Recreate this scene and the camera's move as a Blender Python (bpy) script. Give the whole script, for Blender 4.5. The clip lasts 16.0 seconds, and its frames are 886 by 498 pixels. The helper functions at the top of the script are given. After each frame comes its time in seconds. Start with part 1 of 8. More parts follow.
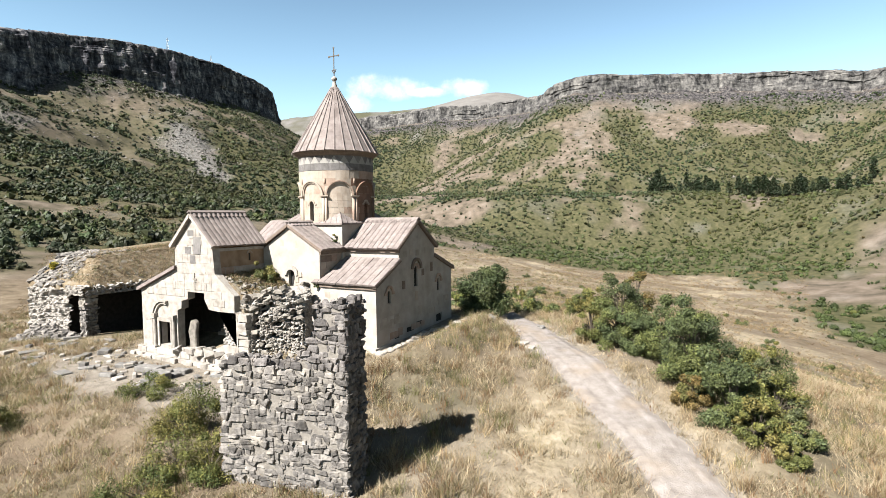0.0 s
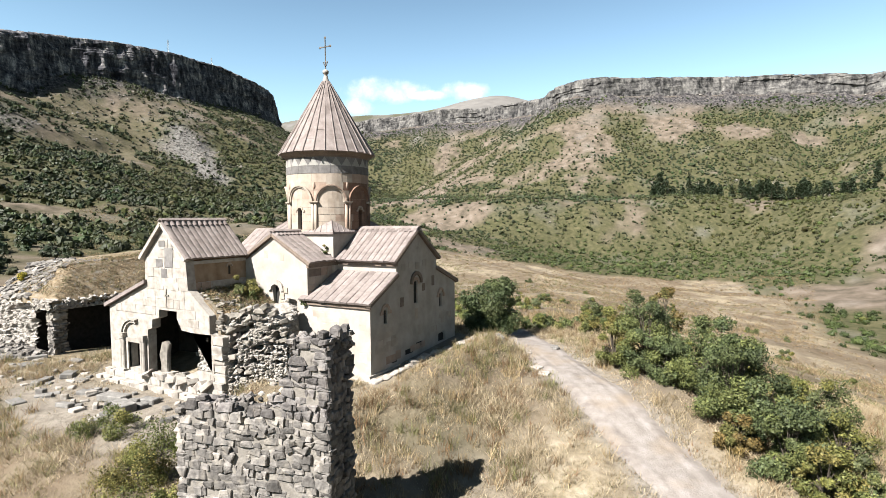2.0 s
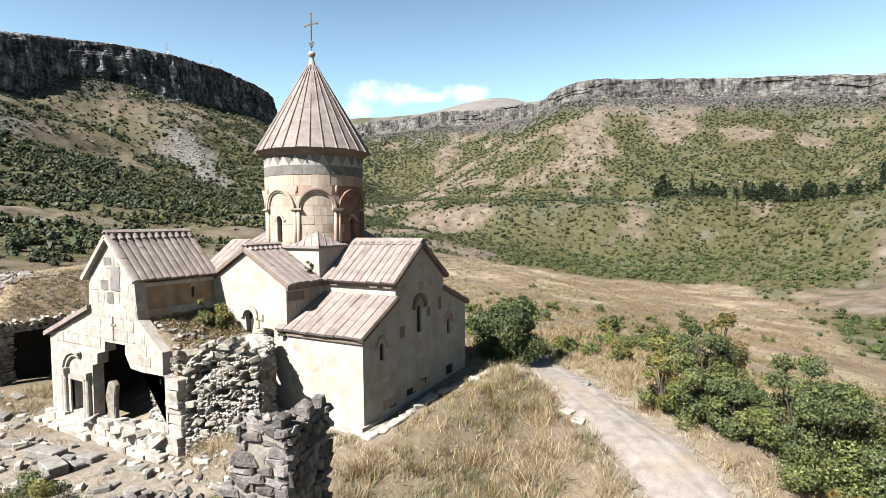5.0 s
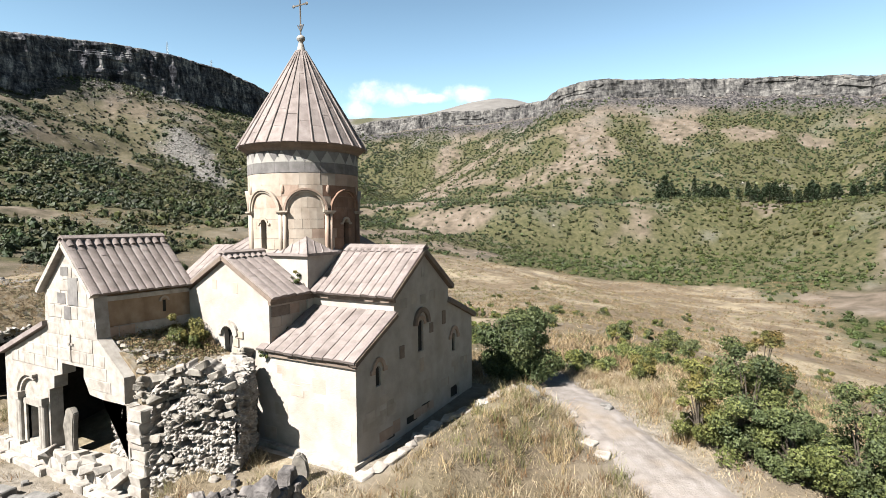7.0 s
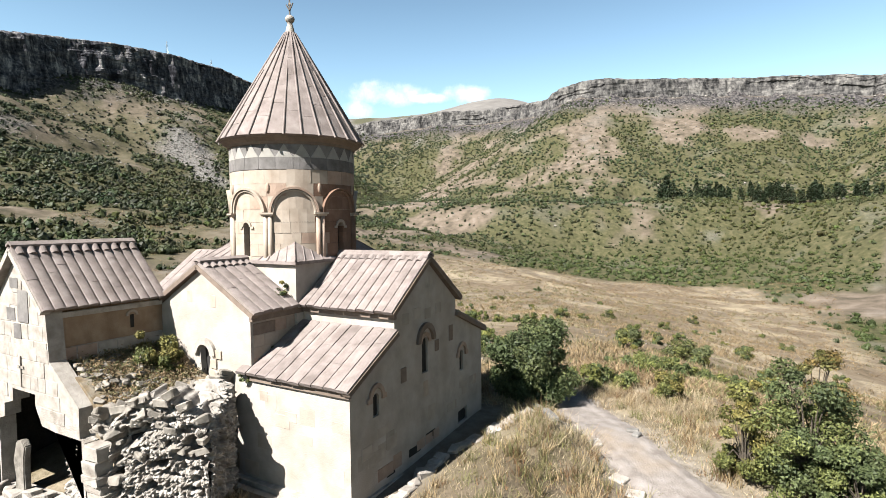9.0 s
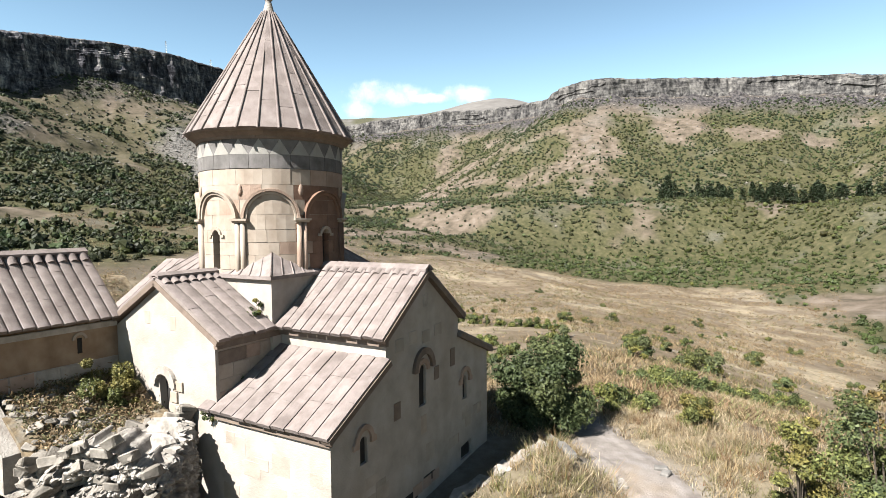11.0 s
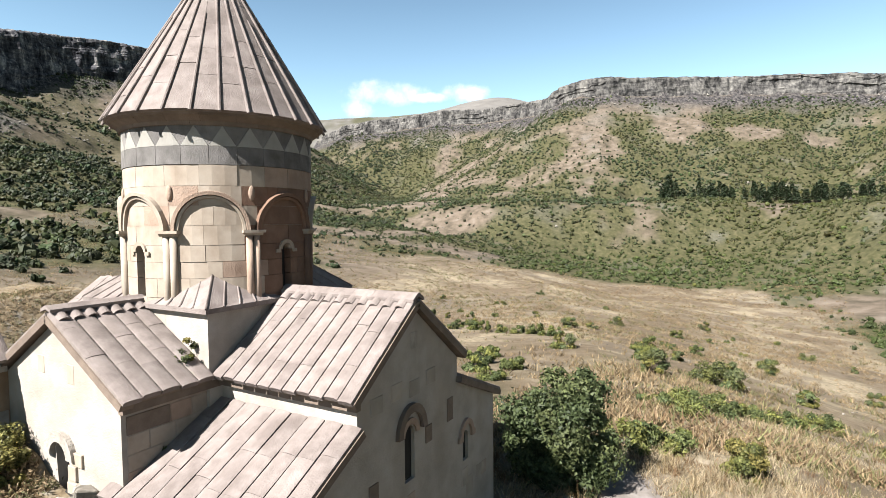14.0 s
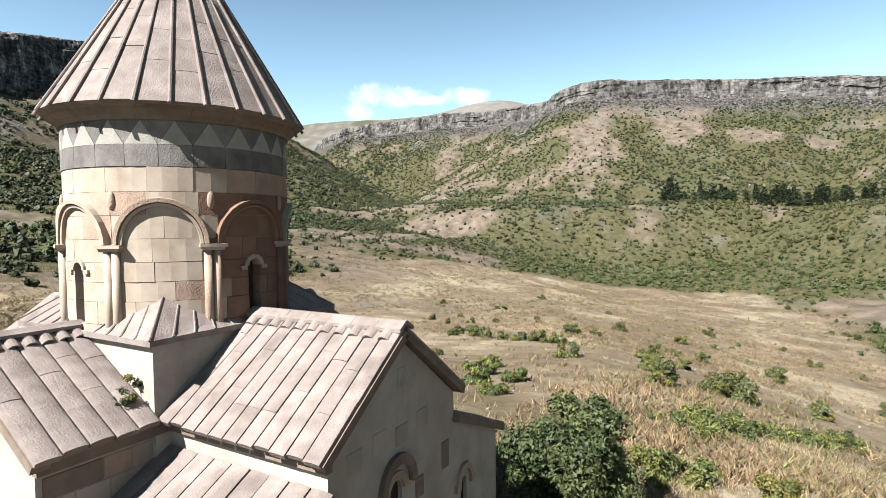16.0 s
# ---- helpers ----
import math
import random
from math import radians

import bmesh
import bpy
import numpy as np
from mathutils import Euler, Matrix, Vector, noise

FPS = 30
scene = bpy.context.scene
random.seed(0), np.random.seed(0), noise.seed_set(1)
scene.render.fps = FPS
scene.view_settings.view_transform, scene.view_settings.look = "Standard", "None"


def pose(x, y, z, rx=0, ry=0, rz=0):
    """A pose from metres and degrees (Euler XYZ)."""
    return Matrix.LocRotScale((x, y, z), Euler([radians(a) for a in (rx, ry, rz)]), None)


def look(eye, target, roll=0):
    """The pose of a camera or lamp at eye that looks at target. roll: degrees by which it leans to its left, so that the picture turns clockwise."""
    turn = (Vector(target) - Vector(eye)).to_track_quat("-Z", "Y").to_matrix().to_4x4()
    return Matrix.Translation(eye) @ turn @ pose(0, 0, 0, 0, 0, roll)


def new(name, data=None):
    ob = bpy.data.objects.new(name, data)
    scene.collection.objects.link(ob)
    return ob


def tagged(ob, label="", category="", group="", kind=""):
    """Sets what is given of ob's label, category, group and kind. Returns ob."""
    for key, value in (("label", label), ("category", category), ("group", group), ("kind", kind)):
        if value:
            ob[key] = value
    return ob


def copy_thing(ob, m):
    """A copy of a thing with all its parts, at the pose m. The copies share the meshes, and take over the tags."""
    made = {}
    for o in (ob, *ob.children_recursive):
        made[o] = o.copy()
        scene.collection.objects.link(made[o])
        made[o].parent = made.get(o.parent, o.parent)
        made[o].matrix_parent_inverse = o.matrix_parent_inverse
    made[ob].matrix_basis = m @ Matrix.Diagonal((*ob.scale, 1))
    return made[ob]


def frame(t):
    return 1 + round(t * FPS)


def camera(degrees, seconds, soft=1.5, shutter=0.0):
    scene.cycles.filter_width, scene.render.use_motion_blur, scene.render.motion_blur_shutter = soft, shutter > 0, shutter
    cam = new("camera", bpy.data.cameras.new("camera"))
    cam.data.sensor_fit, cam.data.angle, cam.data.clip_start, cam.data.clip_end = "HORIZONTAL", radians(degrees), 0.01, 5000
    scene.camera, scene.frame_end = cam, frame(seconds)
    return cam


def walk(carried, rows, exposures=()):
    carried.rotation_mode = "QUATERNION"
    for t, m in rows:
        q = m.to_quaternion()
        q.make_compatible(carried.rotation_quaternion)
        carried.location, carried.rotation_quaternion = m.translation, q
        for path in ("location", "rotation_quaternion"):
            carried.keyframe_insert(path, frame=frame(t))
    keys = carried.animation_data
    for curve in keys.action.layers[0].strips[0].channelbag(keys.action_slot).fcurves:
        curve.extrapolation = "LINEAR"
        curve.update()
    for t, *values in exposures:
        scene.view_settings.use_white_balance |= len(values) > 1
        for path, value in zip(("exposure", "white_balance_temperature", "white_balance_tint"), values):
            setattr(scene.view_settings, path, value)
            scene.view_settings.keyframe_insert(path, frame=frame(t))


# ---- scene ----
cam = camera(78.1, 16.0, soft=0.75)
PATH = [
    (0, (-0.033, 0.021, 6.661), (-1.023, 1.755, 6.543), -0.7),
    (0.5, (-0.497, 0.755, 6.724), (-1.488, 2.489, 6.608), -0.6),
    (1, (-0.995, 1.542, 6.805), (-1.987, 3.275, 6.693), -0.6),
    (1.5, (-1.515, 2.383, 6.895), (-2.508, 4.116, 6.786), -0.6),
    (2, (-2.038, 3.262, 6.991), (-3.03, 4.995, 6.884), -0.6),
    (2.5, (-2.562, 4.13, 7.096), (-3.555, 5.863, 6.99), -0.6),
    (3, (-3.108, 4.963, 7.175), (-4.1, 6.696, 7.07), -0.6),
    (3.5, (-3.65, 5.747, 7.215), (-4.642, 7.481, 7.113), -0.6),
    (4, (-4.187, 6.498, 7.285), (-5.18, 8.231, 7.184), -0.6),
    (6.5, (-6.471, 9.866, 7.555), (-7.464, 11.599, 7.459), -0.7),
    (7, (-6.872, 10.487, 7.587), (-7.867, 12.219, 7.49), -0.6),
    (7.5, (-7.31, 11.087, 7.615), (-8.305, 12.82, 7.519), -0.7),
    (8, (-7.745, 11.7, 7.654), (-8.74, 13.432, 7.557), -0.6),
    (8.5, (-8.158, 12.29, 7.684), (-9.153, 14.022, 7.587), -0.6),
    (9, (-8.512, 12.834, 7.723), (-9.508, 14.565, 7.626), -0.6),
    (11.5, (-10.336, 16.01, 8.037), (-11.332, 17.741, 7.94), -0.6),
    (12, (-10.667, 16.638, 8.087), (-11.662, 18.369, 7.991), -0.6),
    (12.5, (-11.037, 17.317, 8.139), (-12.033, 19.049, 8.043), -0.6),
    (13, (-11.401, 17.977, 8.2), (-12.396, 19.708, 8.103), -0.6),
    (13.5, (-11.737, 18.617, 8.276), (-12.732, 20.349, 8.177), -0.6),
    (14, (-12.049, 19.217, 8.326), (-13.043, 20.949, 8.227), -0.6),
    (14.5, (-12.329, 19.803, 8.377), (-13.324, 21.535, 8.279), -0.6),
    (15, (-12.607, 20.347, 8.426), (-13.603, 22.079, 8.329), -0.6),
    (15.5, (-12.86, 20.831, 8.476), (-13.856, 22.563, 8.378), -0.6),
    (16, (-13.014, 21.196, 8.534), (-14.01, 22.928, 8.445), -0.6),
]
walk(cam, [(t, look(eye, target, roll)) for t, eye, target, roll in PATH])

import itertools

from mathutils import geometry

# ---- world, sun, exposure ----
SUN = Vector((-0.215, -0.70, 0.745)).normalized()
elev, azim = math.asin(SUN.z), math.atan2(SUN.x, SUN.y)
world = bpy.data.worlds.new("sky")
scene.world = world
world.use_nodes = True
wn, wl = world.node_tree.nodes, world.node_tree.links
wn.clear()
sky = wn.new("ShaderNodeTexSky")
sky.sky_type, sky.sun_disc, sky.sun_elevation, sky.sun_rotation = "NISHITA", False, elev, azim
sky.altitude, sky.air_density, sky.dust_density, sky.ozone_density = 400, 1.3, 0.08, 2.0
bg, wout = wn.new("ShaderNodeBackground"), wn.new("ShaderNodeOutputWorld")
bg.inputs["Strength"].default_value = 0.0215
# a small bank of fair-weather cumulus low over the head of the valley
coord = wn.new("ShaderNodeTexCoord")


def wmath(op, a, b=None, c=None):
    n = wn.new("ShaderNodeMath")
    n.operation = op
    for i, x in enumerate((a, b, c)):
        if x is None:
            continue
        if isinstance(x, (int, float)):
            n.inputs[i].default_value = x
        else:
            wl.new(x, n.inputs[i])
    return n.outputs[0]


def wdot(axis):
    n = wn.new("ShaderNodeVectorMath")
    n.operation = "DOT_PRODUCT"
    wl.new(coord.outputs["Generated"], n.inputs[0])
    n.inputs[1].default_value = axis
    return n.outputs["Value"]


ahead, side, up = wdot((-0.5, 0.866, 0)), wdot((0.866, 0.5, 0)), wdot((0, 0, 1))
az, el = wmath("DIVIDE", side, ahead), wmath("DIVIDE", up, ahead)
cn = wn.new("ShaderNodeTexNoise")
cn.inputs["Scale"].default_value, cn.inputs["Detail"].default_value, cn.inputs["Roughness"].default_value = 26.0, 7.0, 0.62
wl.new(coord.outputs["Generated"], cn.inputs["Vector"])
lump = None
for a0, e0, wa, we in ((-0.100, 0.234, 0.080, 0.026), (0.045, 0.231, 0.052, 0.020), (-0.150, 0.205, 0.035, 0.022), (-0.02, 0.225, 0.06, 0.010)):
    da = wmath("DIVIDE", wmath("SUBTRACT", az, a0), wa)
    de = wmath("DIVIDE", wmath("SUBTRACT", el, e0), we)
    d = wmath("ADD", wmath("MULTIPLY", da, da), wmath("MULTIPLY", de, de))
    one = wmath("SUBTRACT", 1.0, d)
    lump = one if lump is None else wmath("MAXIMUM", lump, one)
lump = wmath("MAXIMUM", lump, -2.0)
dens = wmath("ADD", lump, wmath("MULTIPLY", wmath("SUBTRACT", cn.outputs["Fac"], 0.5), 2.6))
front = wmath("GREATER_THAN", ahead, 0.2)
mask = wn.new("ShaderNodeMapRange")
mask.interpolation_type = "SMOOTHSTEP"
for k, v in (("From Min", 0.0), ("From Max", 1.7), ("To Min", 0.0), ("To Max", 0.9)):
    mask.inputs[k].default_value = v
wl.new(dens, mask.inputs["Value"])
cmix = wn.new("ShaderNodeMix")
cmix.data_type = "RGBA"
wl.new(wmath("MULTIPLY", mask.outputs["Result"], front), cmix.inputs["Factor"])
# summer haze that pales the sky all round towards the horizon
low = wn.new("ShaderNodeMapRange")
low.interpolation_type = "SMOOTHSTEP"
for k, v in (("From Min", 0.0), ("From Max", 0.85), ("To Min", 2.55), ("To Max", 0.55)):
    low.inputs[k].default_value = v
wl.new(up, low.inputs["Value"])
hazy = wn.new("ShaderNodeVectorMath")
hazy.operation = "SCALE"
wl.new(sky.outputs["Color"], hazy.inputs[0])
wl.new(low.outputs["Result"], hazy.inputs["Scale"])
tinted = wn.new("ShaderNodeVectorMath")
tinted.operation = "MULTIPLY"
tinted.inputs[1].default_value = (0.98, 1.04, 0.98)
wl.new(hazy.outputs["Vector"], tinted.inputs[0])
wl.new(tinted.outputs["Vector"], cmix.inputs["A"])
cmix.inputs["B"].default_value = (16.0, 16.2, 16.5, 1)
wl.new(cmix.outputs["Result"], bg.inputs["Color"])
wl.new(bg.outputs["Background"], wout.inputs["Surface"])
lamp = bpy.data.lights.new("sun", "SUN")
lamp.energy, lamp.angle, lamp.color = 5.0, radians(0.53), (1.0, 0.975, 0.935)
sun = new("sun", lamp)
sun.matrix_world = look(SUN * 100, (0, 0, 0))
scene.view_settings.exposure = 2.17


# ---- helpers of this scene ----
def uv(u, v):
    """Plan coordinates: u along the valley ahead, v across it to the right."""
    return -0.5 * u + 0.866 * v, 0.866 * u + 0.5 * v


def mesh_ob(name, bm, material=None, parent=None, label="", smooth=False):
    me = bpy.data.meshes.new(name)
    bm.normal_update()
    bm.to_mesh(me)
    bm.free()
    return from_mesh(name, me, material, parent, label, smooth)


def from_mesh(name, me, material=None, parent=None, label="", smooth=False):
    if material and not me.materials:
        me.materials.append(material)
    if smooth:
        me.polygons.foreach_set("use_smooth", [True] * len(me.polygons))
    ob = new(name, me)
    if parent:
        ob.parent = parent
    if label:
        tagged(ob, label)
    return ob


def part(name, bm, material, parent, label="", smooth=False):
    return mesh_ob(name, bm, material, parent, label, smooth)


def thing(name, x=0, y=0, z=0, label="", category="", group="", kind=""):
    e = new(name)
    e.empty_display_size = 0.3
    e.location = (x, y, z)
    return tagged(e, label, category, group, kind)


def box(bm, x0, x1, y0, y1, z0, z1, m=None):
    vs = [Vector((x, y, z)) for z in (z0, z1) for y in (y0, y1) for x in (x0, x1)]
    vs = [bm.verts.new(m @ v if m else v) for v in vs]
    for q in ((0, 2, 3, 1), (4, 5, 7, 6), (0, 1, 5, 4), (2, 6, 7, 3), (0, 4, 6, 2), (1, 3, 7, 5)):
        bm.faces.new([vs[i] for i in q])
    return vs


def prism(bm, poly, axis, a, b):
    """Extrudes a polygon. axis 'x': poly in (y, z); 'y': poly in (x, z); 'z': poly in (x, y)."""
    def at(p, d):
        return {"x": (d, p[0], p[1]), "y": (p[0], d, p[1]), "z": (p[0], p[1], d)}[axis]
    lo, hi = [bm.verts.new(at(p, a)) for p in poly], [bm.verts.new(at(p, b)) for p in poly]
    n = len(poly)
    bm.faces.new(lo)
    bm.faces.new(hi[::-1])
    for i in range(n):
        bm.faces.new((lo[i], hi[i], hi[(i + 1) % n], lo[(i + 1) % n]))
    bmesh.ops.recalc_face_normals(bm, faces=bm.faces)


def plate(bm, outline, holes, axis, a, b):
    """A wall of thickness a..b with openings through it."""
    def at(p, d):
        return {"x": (d, p[0], p[1]), "y": (p[0], d, p[1])}[axis]
    loops = [outline] + holes
    def turned(loop, want):
        area = sum(p[0] * q[1] - q[0] * p[1] for p, q in zip(loop, loop[1:] + loop[:1]))
        return loop if (area > 0) == want else loop[::-1]

    loops = [turned(outline, True)] + [turned(hl, False) for hl in holes]
    flat = [p for loop in loops for p in loop]
    tris = geometry.tessellate_polygon([[Vector((p[0], p[1], 0)) for p in loop] for loop in loops])
    for d in (a, b):
        vs = [bm.verts.new(at(p, d)) for p in flat]
        for t in tris:
            bm.faces.new([vs[i] for i in t])
    for loop in loops:
        n = len(loop)
        for i in range(n):
            p, q = loop[i], loop[(i + 1) % n]
            bm.faces.new([bm.verts.new(c) for c in (at(p, a), at(q, a), at(q, b), at(p, b))])
    bmesh.ops.remove_doubles(bm, verts=bm.verts, dist=0.0005)
    bmesh.ops.recalc_face_normals(bm, faces=bm.faces)


def arched(cx, w, z0, z1, n=8):
    """An opening with a round head."""
    r = w / 2
    pts = [(cx - r, z0), (cx + r, z0)]
    return pts + [(cx + r * math.cos(math.pi * i / n), z1 - r + r * math.sin(math.pi * i / n)) for i in range(n + 1)]


def lattice(ix, iy, seed):
    h = (ix.astype(np.int64) * 374761393 + iy.astype(np.int64) * 668265263 + seed * 1442695041) & 0x7FFFFFFF
    h = ((h ^ (h >> 13)) * 1274126177) & 0x7FFFFFFF
    return ((h ^ (h >> 16)) & 0xFFFF) / 65535.0


def vnoise(x, y, scale, seed=0):
    """Smooth value noise, 0..1, with features of about that many metres."""
    x, y = np.asarray(x, float) / scale, np.asarray(y, float) / scale
    ix, iy = np.floor(x), np.floor(y)
    fx, fy = x - ix, y - iy
    fx, fy = fx * fx * (3 - 2 * fx), fy * fy * (3 - 2 * fy)
    a, b = lattice(ix, iy, seed), lattice(ix + 1, iy, seed)
    c, d = lattice(ix, iy + 1, seed), lattice(ix + 1, iy + 1, seed)
    return (a * (1 - fx) + b * fx) * (1 - fy) + (c * (1 - fx) + d * fx) * fy


def fbm(x, y, scale, octaves=4, seed=0):
    t, amp, tot = 0, 1.0, 0
    for i in range(octaves):
        t, tot = t + amp * vnoise(x, y, scale / 2 ** i, seed + 17 * i), tot + amp
        amp *= 0.5
    return t / tot - 0.5


# ---- materials ----
def material(name, ramp, scale=3.0, detail=6.0, rough=0.85, bump=0.15, bump_scale=30.0, stains=None, random_tint=0.0, island=False, metal=0.0, stain_scale=0.6, translucent=0.0, streak=0.0):
    """A surface with colour varied at two scales: ramp is a list of (place, rgb)."""
    m = bpy.data.materials.new(name)
    m.use_nodes = True
    n, l = m.node_tree.nodes, m.node_tree.links
    b = n["Principled BSDF"]
    b.inputs["Roughness"].default_value, b.inputs["Metallic"].default_value = rough, metal
    b.inputs["Specular IOR Level"].default_value = 0.25
    geo = n.new("ShaderNodeNewGeometry")
    pos = geo.outputs["Position"]
    t1 = n.new("ShaderNodeTexNoise")
    t1.inputs["Scale"].default_value, t1.inputs["Detail"].default_value, t1.inputs["Roughness"].default_value = scale, detail, 0.6
    l.new(pos, t1.inputs["Vector"])
    r = n.new("ShaderNodeValToRGB")
    els = r.color_ramp.elements
    while len(els) < len(ramp):
        els.new(0.5)
    for e, (p, c) in zip(els, ramp):
        e.position, e.color = p, (*c, 1)
    l.new(t1.outputs["Fac"], r.inputs["Fac"])
    col = r.outputs["Color"]
    if stains:
        t2 = n.new("ShaderNodeTexNoise")
        t2.inputs["Scale"].default_value, t2.inputs["Detail"].default_value = stain_scale, 8.0
        if streak:
            mp = n.new("ShaderNodeMapping")
            mp.inputs["Scale"].default_value = (1, 1, streak)
            l.new(pos, mp.inputs["Vector"])
            l.new(mp.outputs["Vector"], t2.inputs["Vector"])
        else:
            l.new(pos, t2.inputs["Vector"])
        mr = n.new("ShaderNodeMapRange")
        mr.inputs["From Min"].default_value, mr.inputs["From Max"].default_value = 0.52, 0.72
        mr.inputs["To Max"].default_value = stains[1]
        l.new(t2.outputs["Fac"], mr.inputs["Value"])
        mx = n.new("ShaderNodeMix")
        mx.data_type = "RGBA"
        l.new(mr.outputs["Result"], mx.inputs["Factor"])
        l.new(col, mx.inputs["A"])
        mx.inputs["B"].default_value = (*stains[0], 1)
        col = mx.outputs["Result"]
    if random_tint:
        src = geo.outputs["Random Per Island"] if island else n.new("ShaderNodeObjectInfo").outputs["Random"]
        mr = n.new("ShaderNodeMapRange")
        mr.inputs["To Min"].default_value, mr.inputs["To Max"].default_value = 1 - random_tint, 1 + random_tint
        l.new(src, mr.inputs["Value"])
        hs = n.new("ShaderNodeHueSaturation")
        l.new(mr.outputs["Result"], hs.inputs["Value"])
        l.new(col, hs.inputs["Color"])
        col = hs.outputs["Color"]
    l.new(col, b.inputs["Base Color"])
    if bump:
        t3 = n.new("ShaderNodeTexNoise")
        t3.inputs["Scale"].default_value, t3.inputs["Detail"].default_value = bump_scale, 5.0
        l.new(pos, t3.inputs["Vector"])
        bp = n.new("ShaderNodeBump")
        bp.inputs["Strength"].default_value, bp.inputs["Distance"].default_value = bump, 0.05
        l.new(t3.outputs["Fac"], bp.inputs["Height"])
        l.new(bp.outputs["Normal"], b.inputs["Normal"])
    if translucent:
        tr = n.new("ShaderNodeBsdfTranslucent")
        l.new(col, tr.inputs["Color"])
        ms = n.new("ShaderNodeMixShader")
        ms.inputs["Fac"].default_value = translucent
        l.new(b.outputs["BSDF"], ms.inputs[1])
        l.new(tr.outputs["BSDF"], ms.inputs[2])
        l.new(ms.outputs["Shader"], n["Material Output"].inputs["Surface"])
    return m


PLASTER = material("limewashed_stone", [(0.3, (0.198, 0.172, 0.147)), (0.55, (0.251, 0.225, 0.197)), (0.75, (0.287, 0.263, 0.236))], 1.3, 8, 0.9, 0.25, 22, ((0.204, 0.167, 0.132), 0.5), stain_scale=0.9, streak=0.4)
PATCH = material("plaster_patch", [(0.3, (0.193, 0.165, 0.137)), (0.6, (0.244, 0.215, 0.182)), (0.8, (0.284, 0.259, 0.229))], 1.5, 8, 0.9, 0.2, 22, ((0.159, 0.126, 0.0972), 0.5), 0.13, stain_scale=1.2)
ASHLAR = material("dressed_tuff", [(0.3, (0.2, 0.159, 0.124)), (0.55, (0.251, 0.21, 0.17)), (0.8, (0.284, 0.247, 0.208))], 2.0, 8, 0.9, 0.07, 25, ((0.167, 0.131, 0.098), 0.45), 0.035, stain_scale=1.5)
PALE_ASHLAR = material("bleached_tuff", [(0.3, (0.168, 0.145, 0.125)), (0.55, (0.237, 0.216, 0.19)), (0.8, (0.289, 0.268, 0.24))], 2.6, 9, 0.9, 0.5, 18, ((0.11, 0.0903, 0.0712), 0.6), 0.14, stain_scale=2.0)
PINK_ASHLAR = material("pinkish_tuff", [(0.3, (0.196, 0.137, 0.103)), (0.6, (0.248, 0.183, 0.142)), (0.8, (0.279, 0.217, 0.175))], 2.0, 8, 0.9, 0.35, 25, ((0.144, 0.098, 0.0722), 0.5), 0.10, stain_scale=1.5)
BROWN_ASHLAR = material("russet_tuff", [(0.3, (0.103, 0.0585, 0.0396)), (0.6, (0.142, 0.086, 0.0602)), (0.8, (0.176, 0.116, 0.086))], 2.0, 8, 0.9, 0.35, 25, ((0.0774, 0.0473, 0.0344), 0.5), 0.12, stain_scale=1.5)
DARK_BAND = material("dark_grey_tuff", [(0.3, (0.0678, 0.063, 0.0581)), (0.7, (0.126, 0.116, 0.112))], 3.0, 8, 0.85, 0.3, 25, ((0.194, 0.183, 0.165), 0.4), 0.25)
WHITE_STONE = material("white_limestone", [(0.3, (0.184, 0.173, 0.154)), (0.7, (0.226, 0.217, 0.199))], 3.0, 6, 0.9, 0.2, 25, ((0.118, 0.106, 0.0892), 0.4))
ROOF = material("pinkish_roof_slab", [(0.3, (0.109, 0.0894, 0.081)), (0.55, (0.149, 0.124, 0.114)), (0.8, (0.187, 0.162, 0.15))], 3.0, 9, 0.88, 0.4, 26, ((0.0711, 0.0555, 0.0491), 0.6), 0.10, stain_scale=1.4)
# browner, slightly darker tone than the roof slabs, for edges and cornice
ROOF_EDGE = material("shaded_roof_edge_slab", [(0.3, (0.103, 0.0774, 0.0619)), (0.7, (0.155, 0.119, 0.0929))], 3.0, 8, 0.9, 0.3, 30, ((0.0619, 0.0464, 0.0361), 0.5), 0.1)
# near black that stands in for the shade inside openings
DARK = material("hollow_shade_black", [(0.3, (0.012, 0.011, 0.01)), (0.7, (0.022, 0.02, 0.018))], 2.0, 3, 0.95, 0.0)
IRON = material("weathered_iron", [(0.3, (0.05, 0.045, 0.04)), (0.7, (0.09, 0.075, 0.06))], 9.0, 5, 0.6, 0.2, 60, metal=0.6)
RUBBLE = material("basalt_rubble", [(0.28, (0.0326, 0.0289, 0.0272)), (0.5, (0.0813, 0.0731, 0.0691)), (0.75, (0.139, 0.128, 0.119))], 4.5, 8, 0.92, 0.7, 16, ((0.173, 0.15, 0.131), 0.7), 0.5, stain_scale=2.6)
RUBBLE_I = material("basalt_rubble_small", [(0.28, (0.0387, 0.0348, 0.0316)), (0.5, (0.0937, 0.0851, 0.0774)), (0.75, (0.162, 0.147, 0.133))], 4.5, 8, 0.92, 0.7, 16, ((0.206, 0.181, 0.151), 0.7), 0.5, island=True, stain_scale=2.2)
MORTAR = material("old_lime_mortar", [(0.3, (0.102, 0.0901, 0.0781)), (0.7, (0.179, 0.162, 0.141))], 4.0, 8, 0.95, 0.6, 14)
PALE_RUBBLE = material("pale_rubble", [(0.28, (0.0619, 0.0542, 0.0439)), (0.5, (0.134, 0.119, 0.101)), (0.75, (0.222, 0.201, 0.175))], 3.0, 8, 0.92, 0.5, 18, ((0.0929, 0.0774, 0.0619), 0.4), 0.25, island=True, stain_scale=2.0)
